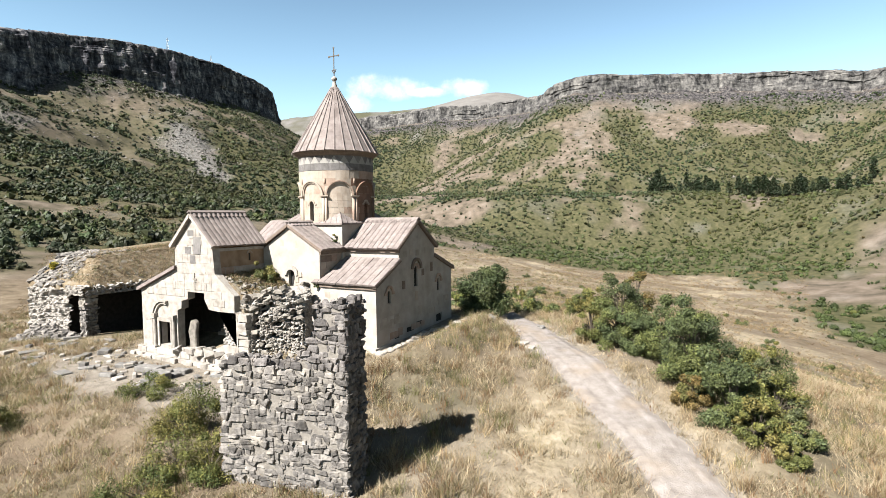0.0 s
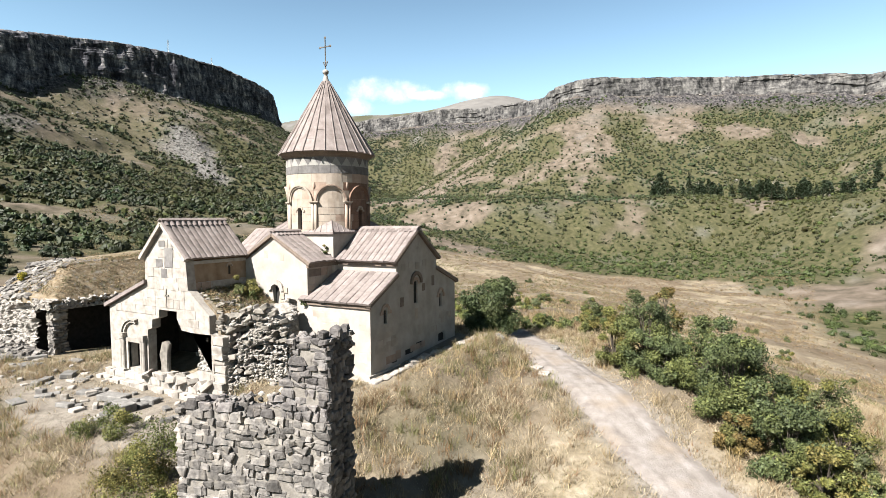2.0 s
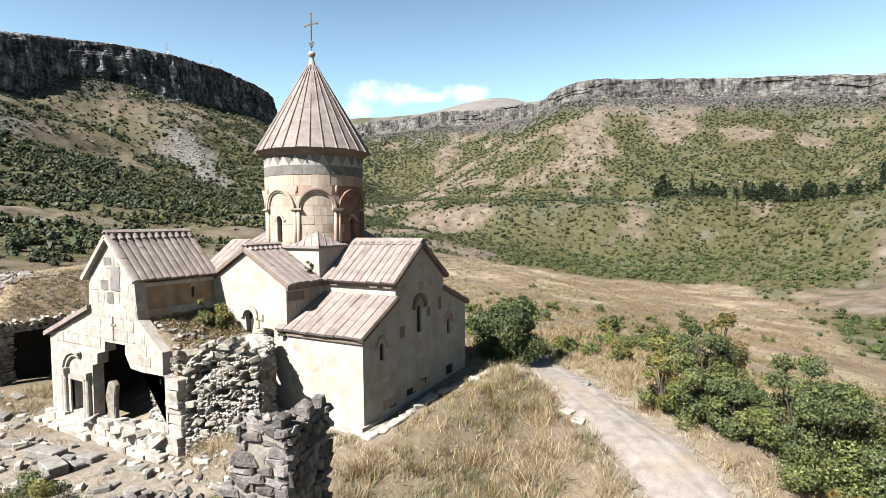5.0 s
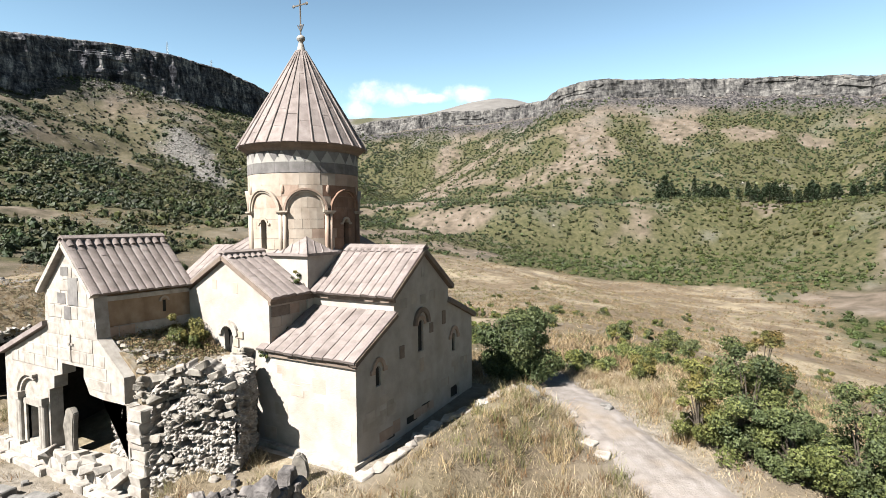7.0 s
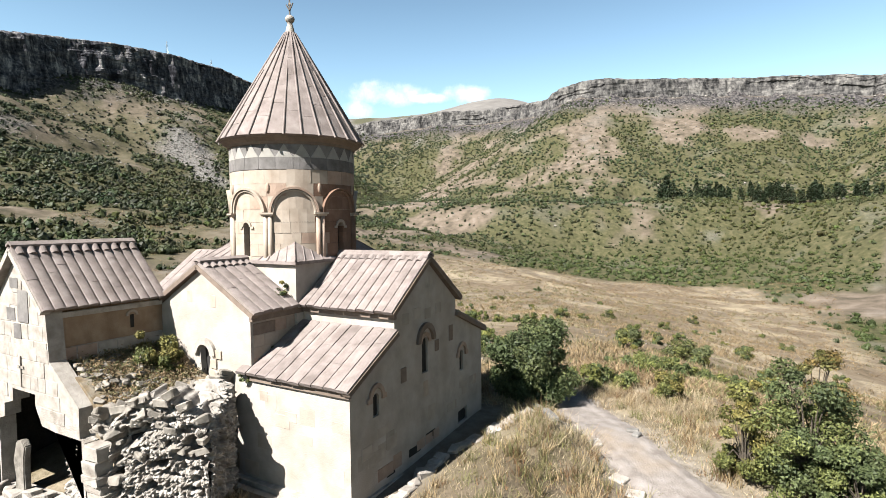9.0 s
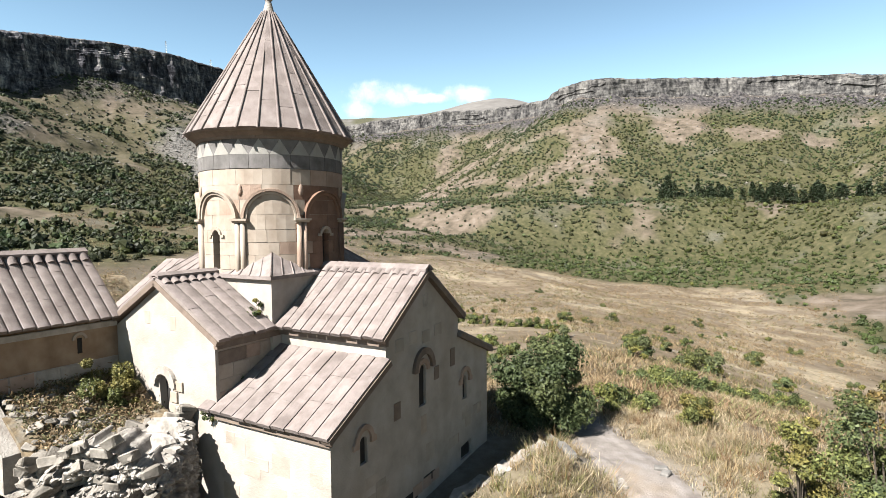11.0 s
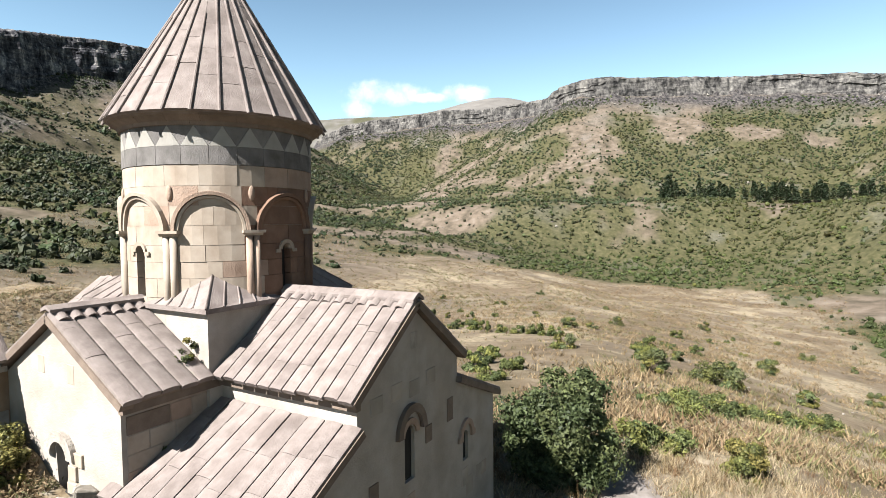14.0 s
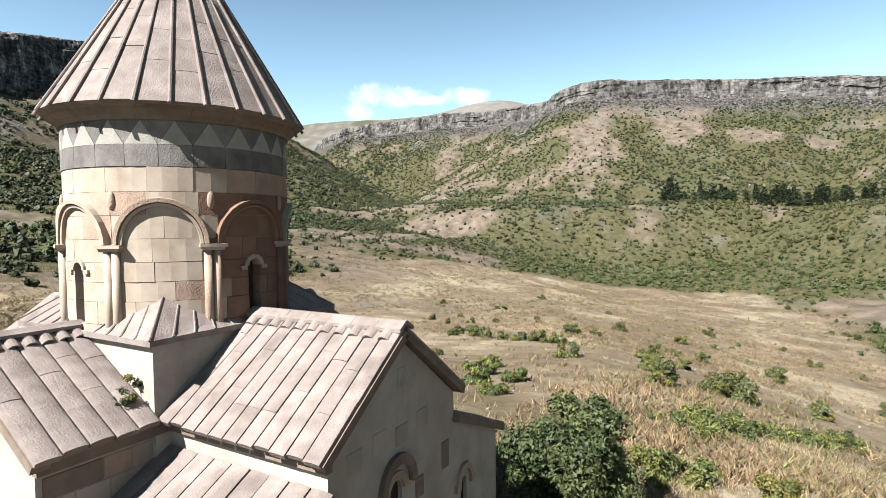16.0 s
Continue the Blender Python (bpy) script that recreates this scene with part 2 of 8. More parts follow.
GRAVEL = material("pale_gravel", [(0.3, (0.101, 0.0853, 0.0749)), (0.5, (0.142, 0.124, 0.111)), (0.62, (0.161, 0.143, 0.131)), (0.8, (0.196, 0.174, 0.163))], 1.6, 12, 0.95, 0.7, 14, ((0.151, 0.115, 0.0801), 0.7), stain_scale=0.45)

# ---- the land ----
RIM_RIGHT = ((-900, 760, 215), (0, 660, 214), (420, 625, 208), (610, 590, 184), (720, 560, 188), (768, 483, 200), (800, 340, 206), (812, 205, 209), (885, 182, 205), (965, 165, 211), (1030, 90, 214), (1060, 10, 215), (1110, -70, 216), (1200, -190, 216), (1500, -330, 230), (2600, -500, 300))
RIM_LEFT = ((-900, -900, 240), (0, -720, 235), (420, -592, 238), (560, -553, 238), (650, -527, 234), (740, -500, 252), (800, -452, 261), (870, -408, 265), (940, -380, 269), (1012, -359, 267), (1075, -347, 258), (1105, -338, 232), (1350, -560, 262), (2200, -950, 300))
ROAD = ((-40, 30), (-10, 18), (8, 11.4), (17, 9.7), (22, 9.25), (25, 8.7), (28, 8.15), (31, 7.6), (35, 6.6), (38, 5.9), (41, 5.5), (44.8, 5.0))
ROAD_HALF = 1.4
TERRACE = ((552, 190), (543, 210), (508, 258), (478, 300), (452, 345), (430, 400))


def along(poly, u, v):
    """Signed distance to a polyline in plan (positive to its left), with the values along it."""
    best = np.full(u.shape, 1e9)
    side, val, run = np.zeros_like(best), np.zeros_like(best), np.zeros_like(best)
    sharp, weight = np.zeros_like(best), np.full(u.shape, 1e-12)
    total = 0.0
    for p, q in zip(poly[:-1], poly[1:]):
        du, dv = q[0] - p[0], q[1] - p[1]
        ln = math.hypot(du, dv)
        k = np.clip(((u - p[0]) * du + (v - p[1]) * dv) / ln ** 2, 0, 1)
        eu, ev = u - p[0] - k * du, v - p[1] - k * dv
        d = np.hypot(eu, ev)
        s = np.sign(dv * (u - p[0]) - du * (v - p[1]))
        near = (d < best - 1e-6) | ((d < best + 1e-6) & (np.abs(dv * (u - p[0]) - du * (v - p[1])) / ln > sharp))
        sharp = np.where(near, np.abs(dv * (u - p[0]) - du * (v - p[1])) / ln, sharp)
        best, side = np.where(near, d, best), np.where(near, s, side)
        if len(p) > 2:
            w = 1 / (d + 4) ** 3
            val, weight = val + w * (p[2] + k * (q[2] - p[2])), weight + w
        run = np.where(near, total + k * ln, run)
        total += ln
    return best * side, val / weight, run


def smax(a, b, k):
    h = np.clip(0.5 + 0.5 * (a - b) / k, 0, 1)
    return b + (a - b) * h + k * h * (1 - h)


def knoll(u, v):
    """The dry spur that carries the church and the field behind it."""
    z = np.interp(u, (-300, -60, 0, 15, 20, 25, 31, 38, 45, 60, 100, 160, 210, 260, 300, 345, 420), (-40, -15, -7.6, -4.7, -3.7, -2.8, -1.5, -0.95, -1.5, -3.6, -8.6, -14, -17.6, -17.4, -15.6, -24, -60))
    k = np.interp(u, (0, 50, 120, 210), (0.32, 0.32, 0.20, 0.155))
    v0 = np.interp(u, (-40, 0, 20, 40, 120, 210), (46, 26, 13.5, 9.5, 20, 34))
    over = np.maximum(0, v - v0)
    z = z - k * over * over / (over + 3.0)
    left = np.maximum(0, -v - 6)
    z = z - np.interp(u, (0, 30, 60, 120, 300), (0.05, 0.06, 0.05, 0.02, -0.03)) * left
    return z


def land(x, y, fine=True):
    x, y = np.asarray(x, float), np.asarray(y, float)
    u, v = -0.5 * x + 0.866 * y, 0.866 * x + 0.5 * y
    wob = 36 * fbm(u, v, 95, 4, 3)
    sr, zr, rr = along(RIM_RIGHT, u, v)
    sl, zl, rl = along(RIM_LEFT, u, v)
    sl = -sl
    crag_r = 16 * fbm(rr, zr * 0, 38, 3, 41) + 9 * fbm(u, v, 14, 2, 42)
    crag_l = 7 * fbm(rl, zl * 0, 60, 2, 51) + 7 * fbm(u, v, 12, 2, 52)
    sr2, sl2 = sr + crag_r, sl + crag_l
    # the cliffs drop from the plateau in two broken steps, then scree and slopes fall to the river
    gr = np.interp(rr, (0, 2300, 3600), (1.0, 1.0, 0.8))
    pr = zr + np.interp(sr2, (-400, 0, 1.5, 7, 12, 16, 26, 60), (14, 0, -4, -18, -20, -27, -30, -40))
    fall_r = np.interp(sr + wob * np.clip(sr / 120, 0, 1), (26, 60, 100, 160, 220, 265, 335, 360, 420, 520, 800), (0, 20, 46, 84, 116, 136, 141, 148, 184, 205, 260))
    pr = pr - fall_r * gr
    pl = zl + np.interp(sl2, (-400, 0, 1.5, 9, 14, 28, 60), (14, 0, -5, -52, -55, -62, -68))
    fall_l = np.interp(sl + wob * np.clip(sl / 120, 0, 1), (28, 60, 140, 190, 250, 330, 430, 520, 640, 1000), (0, 14, 60, 92, 116, 148, 164, 178, 198, 280))
    pl = pl - fall_l + 14 * np.clip(2.2 * fbm(rl, zl * 0, 120, 3, 55), -0.4, 1) * np.exp(-((sl - 34) / 26) ** 2)
    # gullies run straight down the slopes
    pr = pr + 15 * fbm(rr, sr * 0.15, 55, 3, 57) * np.clip((sr - 40) / 80, 0, 1) * np.clip((340 - sr) / 80, 0, 1)
    floor = np.interp(u, (-400, 200, 330, 450, 700, 1000, 1500, 2500), (-60, -44, -40, -33, -14, 10, 60, 140)) + 0 * v
    far = np.interp(u, (1300, 2600, 3400, 4200, 4800), (-200, 430, 720, 830, 850)) * (0.895 + 0.17 * np.exp(-((v + 60 - 0.13 * u) / 430) ** 2)) - 0.00020 * np.maximum(0, np.abs(v + 100) - 300) ** 1.9
    far = np.where(u > 1300, far + 60 * fbm(u, v, 700, 4, 8), -400)
    k = knoll(u, v) + 2.2 * fbm(u, v, 60, 3, 5) * np.clip((np.hypot(u - 33, v + 8) - 24) / 40, 0, 1)
    h = smax(smax(pr, pl, 12), floor, 14)
    h = np.maximum(h, far)
    steep = np.clip((h - k) / 20, 0, 1)
    h = smax(h, k, 7)
    far_r = np.clip((np.hypot(u - 35, v) - 70) / 300, 0, 1)
    h = h + far_r * (13 * fbm(u, v, 70, 4, 11) + 3.5 * fbm(u, v, 16, 3, 12)) * np.clip((np.minimum(sr, sl) - 20) / 60, 0.15, 1)
    if fine:
        h = h + 0.55 * fbm(u, v, 6, 4, 13) * np.clip((np.hypot(u - 33, v + 8) - 8) / 10, 0.25, 1)
    # the terrace with the pine row
    d, _, _ = along(TERRACE, u, v)
    t = np.clip(1.5 - np.abs(d) / 14, 0, 1)
    h = h * (1 - t) + (19.5 + 1.5 * fbm(u, v, 30, 2, 15)) * t
    # the level yard before the porch, the sunken strip along the shaded side and the foot of the church
    yard = np.clip(1.5 - np.hypot((x + 30) / 9.5, (y - 18.5) / 4.2), 0, 1)
    h = h * (1 - yard) + (-2.35 + 0.02 * (y - 18.5)) * yard
    shift = 3.2 * np.clip((-24.2 - x) / 1.5, 0, 1)
    base = np.clip(1 - np.maximum(np.abs(x + 27) - 8.8, np.abs(y - 29 - shift) - 6.5 + 0.3 * shift) / 3.0, 0, 1)
    base = base * base * (3 - 2 * base)
    h = h * (1 - base) + (-1.2 + 0.06 * np.clip(y - 25, 0, 9) * (x > -22)) * base
    # the bank beside the sunken strip
    bank = np.exp(-((x + 15.9) / 1.4) ** 2) * np.clip((y - 22) / 3, 0, 1) * np.clip((36.5 - y) / 3, 0, 1)
    h = h + 0.75 * bank
    d, _, _ = along(ROAD, u, v)
    bed = np.clip((ROAD_HALF + 1.0 - np.abs(d)) / 1.0, 0, 1)
    return h - 0.12 * bed


def roughly(x, y):
    return float(land(np.array([x]), np.array([y]))[0])


BLOBS = ((725, 200, 38, -0.8), (660, 107, 45, -0.7), (425, 150, 55, -1.0), (762, 331, 22, -2), (774, 431, 22, -2), (770, 520, 24, -2), (430, 336, 55, -1), (590, -362, 34, -1.3), (557, -297, 30, -1.5), (302, -216, 34, -1.6), (668, -302, 34, -1.2), (618, -258, 24, -1.2), (520, -390, 30, -0.8), (649, 168, 50, -1.0), (304, 236, 34, -0.8), (700, 302, 20, -1.6), (677, 368, 24, -1.6), (660, 443, 20, -1.6), (892, -15, 34, -1.2), (800, 60, 40, -0.8), (150, -75, 70, -1.2), (350, 14, 16, -2),
         (400, 90, 45, 1), (395, 250, 60, 1), (470, 190, 30, 0.5), (560, 300, 90, 0.7), (640, 360, 80, 0.5), (430, -190, 70, 1.1), (560, -230, 80, 1.0), (470, -330, 45, 0.9), (720, -250, 70, 0.7), (900, -60, 90, 0.7), (640, 30, 60, 0.8), (120, -125, 40, 1.2), (240, -150, 30, 0.6))


def cover(x, y, z):
    """How thickly shrubs stand: about 0 bare, 1 closed."""
    u, v = -0.5 * x + 0.866 * y, 0.866 * x + 0.5 * y
    c = 0.52 + 1.5 * fbm(u, v, 120, 4, 21) + 2.4 * fbm(u, v, 28, 3, 22)
    for bu, bv, br, w in BLOBS:
        c = c + w * 0.75 * np.exp(-((u - bu) ** 2 + (v - bv) ** 2) / br ** 2)
    valley = np.exp(-((z + 30) / 16.0) ** 2) * np.clip((u - 250) / 60, 0, 1)
    c = c + 0.8 * valley
    k = knoll(u, v)
    field = np.clip((k - z + 9) / 6, 0, 1) * np.clip((330 - u) / 20, 0, 1)
    c = c * (1 - field) + field * (-0.75 + 1.3 * fbm(u, v, 30, 3, 23) + 1.5 * np.clip((v - 20 - 0.42 * u) / 40, 0, 1))
    sr, _, rr = along(RIM_RIGHT, u, v)
    sl, _, _ = along(RIM_LEFT, u, v)
    s = np.minimum(sr, -sl)
    c = c - 1.5 * fbm(rr, sr * 0.12, 46, 3, 57) * np.clip((sr - 30) / 40, 0, 1) * np.clip((u - 420) / 60, 0, 1)
    c = np.where(s < np.where(v < -150, 20, 30), -1 + 1.5 * np.clip((-s - 6) / 30, 0, 0.5), c - 0.05 * np.exp(-((s - 30) / 30) ** 2) + 0.45 * (sl > -400) * (u < 1000) * (v < 0))
    d, _, _ = along(TERRACE, u, v)
    c = np.where(np.abs(d) < 12, -1, c)
    return np.where(u > 1250, -1, c)


def talus(u, v):
    """Where basalt blocks lie loose below the cliff."""
    t = 0
    for bu, bv, br, w in ((700, -325, 34, 1.1), (668, -302, 30, 1.2), (640, -275, 26, 1.2), (612, -252, 20, 1.1), (520, -420, 30, 0.9), (760, -345, 28, 0.7)):
        t = t + w * np.exp(-((u - bu) ** 2 + (v - bv) ** 2) / br ** 2)
    return np.clip(t + 1.6 * fbm(u, v, 22, 3, 65) - 0.25, 0, 1)


def ground_material():
    m = bpy.data.materials.new("dry_hill_ground")
    m.use_nodes = True
    n, l = m.node_tree.nodes, m.node_tree.links
    b = n["Principled BSDF"]
    b.inputs["Roughness"].default_value = 0.95
    b.inputs["Specular IOR Level"].default_value = 0.1
    geo = n.new("ShaderNodeNewGeometry")

    def tex(scale, detail=8.0, squash=None):
        t = n.new("ShaderNodeTexNoise")
        t.inputs["Scale"].default_value, t.inputs["Detail"].default_value, t.inputs["Roughness"].default_value = scale, detail, 0.62
        src = geo.outputs["Position"]
        if squash:
            mp = n.new("ShaderNodeMapping")
            mp.inputs["Scale"].default_value = squash
            l.new(src, mp.inputs["Vector"])
            src = mp.outputs["Vector"]
        l.new(src, t.inputs["Vector"])
        return t.outputs["Fac"]

    def ramp(fac, stops):
        r = n.new("ShaderNodeValToRGB")
        e = r.color_ramp.elements
        while len(e) < len(stops):
            e.new(0.5)
        for k, (p, c) in zip(e, stops):
            k.position, k.color = p, (*c, 1)
        l.new(fac, r.inputs["Fac"])
        return r.outputs["Color"]

    def rng(fac, a, b2, lo=0.0, hi=1.0):
        r = n.new("ShaderNodeMapRange")
        for key, val in (("From Min", a), ("From Max", b2), ("To Min", lo), ("To Max", hi)):
            r.inputs[key].default_value = val
        l.new(fac, r.inputs["Value"])
        return r.outputs["Result"]

    def mix(fac, a, b2):
        x = n.new("ShaderNodeMix")
        x.data_type = "RGBA"
        l.new(fac, x.inputs["Factor"])
        l.new(a, x.inputs["A"])
        l.new(b2, x.inputs["B"])
        return x.outputs["Result"]

    def attr(name):
        a = n.new("ShaderNodeAttribute")
        a.attribute_name = name
        return a.outputs["Fac"]

    straw = ramp(tex(1.7, 12), [(0.3, (0.0833, 0.0672, 0.0436)), (0.44, (0.154, 0.125, 0.0833)), (0.56, (0.208, 0.173, 0.122)), (0.75, (0.268, 0.233, 0.176))])
    earth = ramp(tex(0.25, 10), [(0.3, (0.0722, 0.0551, 0.039)), (0.6, (0.112, 0.0915, 0.0678)), (0.8, (0.137, 0.118, 0.0924))])
    col = mix(rng(tex(0.12, 8), 0.42, 0.62), straw, earth)
    patch = ramp(tex(0.45, 12), [(0.35, (0.0515, 0.0396, 0.0245)), (0.5, (0.0832, 0.0616, 0.0416)), (0.65, (0.107, 0.0852, 0.0594))])
    col = mix(rng(tex(0.045, 10), 0.41, 0.56, 0.0, 0.9), col, patch)
    hill = ramp(tex(0.11, 14), [(0.3, (0.0295, 0.0262, 0.0181)), (0.42, (0.0615, 0.0496, 0.0366)), (0.56, (0.0933, 0.0739, 0.0571)), (0.72, (0.127, 0.106, 0.0864))])
    col = mix(attr("distance"), col, hill)
    # far ridge paled and greyed, distance haze put into its base colour
    pale = ramp(tex(0.012, 10), [(0.3, (0.0817, 0.0757, 0.0705)), (0.6, (0.112, 0.104, 0.0972)), (0.8, (0.138, 0.129, 0.12))])
    col = mix(attr("pale"), col, pale)
    green = ramp(tex(0.35, 8), [(0.3, (0.0189, 0.0211, 0.00862)), (0.5, (0.0379, 0.0379, 0.0166)), (0.62, (0.0568, 0.0505, 0.0259)), (0.75, (0.0758, 0.0666, 0.0388))])
    col = mix(attr("green"), col, green)
    scree = ramp(tex(0.55, 12), [(0.32, (0.0361, 0.0335, 0.031)), (0.5, (0.098, 0.0929, 0.0851)), (0.7, (0.155, 0.147, 0.134))])
    col = mix(attr("scree"), col, scree)
    # columnar basalt of the cliffs, ribbed upright
    rock = ramp(tex(0.34, 12, (1, 1, 0.26)), [(0.36, (0.00722, 0.00722, 0.00774)), (0.46, (0.0258, 0.0237, 0.0243)), (0.56, (0.0568, 0.0516, 0.0501)), (0.75, (0.103, 0.0929, 0.0836))])
    col = mix(attr("cliff"), col, rock)
    dust = ramp(tex(2.2, 12), [(0.3, (0.0877, 0.0748, 0.0593)), (0.5, (0.139, 0.121, 0.101)), (0.75, (0.186, 0.165, 0.139))])
    col = mix(attr("dust"), col, dust)
    l.new(col, b.inputs["Base Color"])
    bp = n.new("ShaderNodeBump")
    bp.inputs["Strength"].default_value, bp.inputs["Distance"].default_value = 0.9, 0.15
    l.new(tex(3.5, 8), bp.inputs["Height"])
    bp2 = n.new("ShaderNodeBump")
    bp2.inputs["Distance"].default_value = 2.0
    l.new(rng(attr("cliff"), 0, 1, 0.12, 1.0), bp2.inputs["Strength"])
    l.new(tex(0.30, 9, (1, 1, 0.22)), bp2.inputs["Height"])
    l.new(bp.outputs["Normal"], bp2.inputs["Normal"])
    l.new(bp2.outputs["Normal"], b.inputs["Normal"])
    return m


def build_ground():
    cx, cy = uv(-12, 0)
    rings = np.concatenate(([0.01], np.geomspace(1.0, 20, 12), np.arange(20.4, 72, 0.5), np.geomspace(72.5, 440, 110), np.arange(444, 1290, 5.4), np.geomspace(1300, 4950, 60)))
    head = math.atan2(0.866, -0.5)
    fan = np.concatenate((np.linspace(-46, 46, 430), np.linspace(46, 314, 70)[1:-1]))
    ang = head - np.radians(fan)
    rr, aa = np.meshgrid(rings, ang, indexing="ij")
    x, y = (cx + rr * np.cos(aa)).ravel(), (cy + rr * np.sin(aa)).ravel()
    z = land(x, y)
    nr, na = len(rings), len(ang)
    i, j = np.meshgrid(np.arange(nr - 1), np.arange(na), indexing="ij")
    j2 = (j + 1) % na
    quads = np.stack((i * na + j, i * na + j2, (i + 1) * na + j2, (i + 1) * na + j), -1).reshape(-1, 4)
    me = quad_mesh("ground", np.stack((x, y, z), -1), quads)
    u, v = -0.5 * x + 0.866 * y, 0.866 * x + 0.5 * y
    c = cover(x, y, z)
    sr, _, _ = along(RIM_RIGHT, u, v)
    sl, _, _ = along(RIM_LEFT, u, v)
    zz = z.reshape(nr, na)
    gr = np.abs(np.gradient(zz, axis=0)) / np.maximum(np.gradient(rr, axis=0), 0.2)
    ga = np.abs(np.gradient(zz, axis=1)) / np.maximum(rr * math.radians(0.22), 0.2)
    slope = np.hypot(gr, ga).ravel()
    s = np.minimum(sr, -sl)
    cliff = np.clip((slope - 0.75) / 0.5, 0, 1) * np.clip((90 - np.abs(s)) / 30, 0, 1) * np.clip((1350 - u) / 100, 0, 1)
    cliff = np.maximum(cliff, np.clip((40 - np.abs(s - 14)) / 16, 0, 1) * np.clip((slope - 0.3) / 0.4, 0, 1))
    dist = np.clip((np.hypot(u - 35, v) - 90) / 100, 0, 1) * (1 - np.clip((knoll(u, v) - z + 9) / 6, 0, 1) * np.clip((335 - u) / 20, 0, 1))
    d_t, _, _ = along(TERRACE, u, v)
    c = np.where(np.abs(d_t) < 9, -1, c)
    green = np.clip((c - 0.15) / 0.5, 0, 1) * np.clip((np.hypot(u - 35, v) - 30) / 60, 0, 0.92)
    lush = np.clip(1.6 * fbm(u, v, 9, 3, 61) + 0.05, 0, 0.45) * np.clip((80 - np.hypot(u - 30, v)) / 40, 0, 1)
    forest = sum(np.clip(3 * np.exp(-((v - fv) / fw) ** 2 - ((u - 3260) / 190) ** 2) + 1.5 * fbm(u, v, 160, 3, 71) - 1, 0, 0.85) for fv, fw in ((-455, 80), (-225, 90), (-60, 60)))
    green = np.maximum(np.maximum(green, lush), forest)
    green = np.maximum(green, 0.6 * np.clip((-v - 60) / 80, 0, 1) * np.clip((u - 120) / 80, 0, 1) * np.clip(0.6 + 2.5 * fbm(u, v, 45, 4, 72), 0, 1))
    scree = talus(u, v) + np.clip(2.2 * fbm(u, v, 40, 4, 62) - 0.1, 0, 0.7) * np.exp(-((s - 50) / 45) ** 2)
    d_r, _, _ = along(ROAD, u, v)
    dust = np.clip((ROAD_HALF + 0.9 + 1.6 * fbm(u, v, 2.5, 3, 63) - np.abs(d_r)) / 0.9, 0, 1)
    dust = np.maximum(dust, np.clip(1.7 - 1.3 * np.hypot((x + 31) / 11, (y - 18.3) / 3.4) + 1.2 * fbm(x, y, 2.5, 3, 64), 0, 0.9))
    dust = np.maximum(dust, np.clip(1.4 - np.abs(x + 19.6) / 1.5, 0, 1) * np.clip((y - 23) / 2, 0, 1) * np.clip((36 - y) / 2, 0, 1) * 0.8)
    # the first mask marks the far ridge that carries the haze tone
    for name, val in (("pale", np.clip((u - 1280) / 200, 0, 1)), ("green", green), ("cliff", cliff), ("distance", dist), ("scree", np.clip(scree, 0, 1)), ("dust", dust)):
        me.attributes.new(name, "FLOAT", "POINT").data.foreach_set("value", np.asarray(val, np.float32))
    ob = from_mesh("ground", me, ground_material(), smooth=True)
    return tagged(ob, "dry grassy spur, wooded gorge slopes and basalt cliffs", "ground", kind="structure")


def quad_mesh(name, verts, quads):
    me = bpy.data.meshes.new(name)
    me.vertices.add(len(verts))
    me.vertices.foreach_set("co", np.asarray(verts, np.float32).ravel())
    k = quads.shape[1]
    me.loops.add(quads.size)
    me.loops.foreach_set("vertex_index", quads.astype(np.int32).ravel())
    me.polygons.add(len(quads))
    me.polygons.foreach_set("loop_start", np.arange(0, quads.size, k, dtype=np.int32))
    me.polygons.foreach_set("use_smooth", [False] * len(quads))
    me.update(calc_edges=True)
    me.validate()
    return me


build_ground()


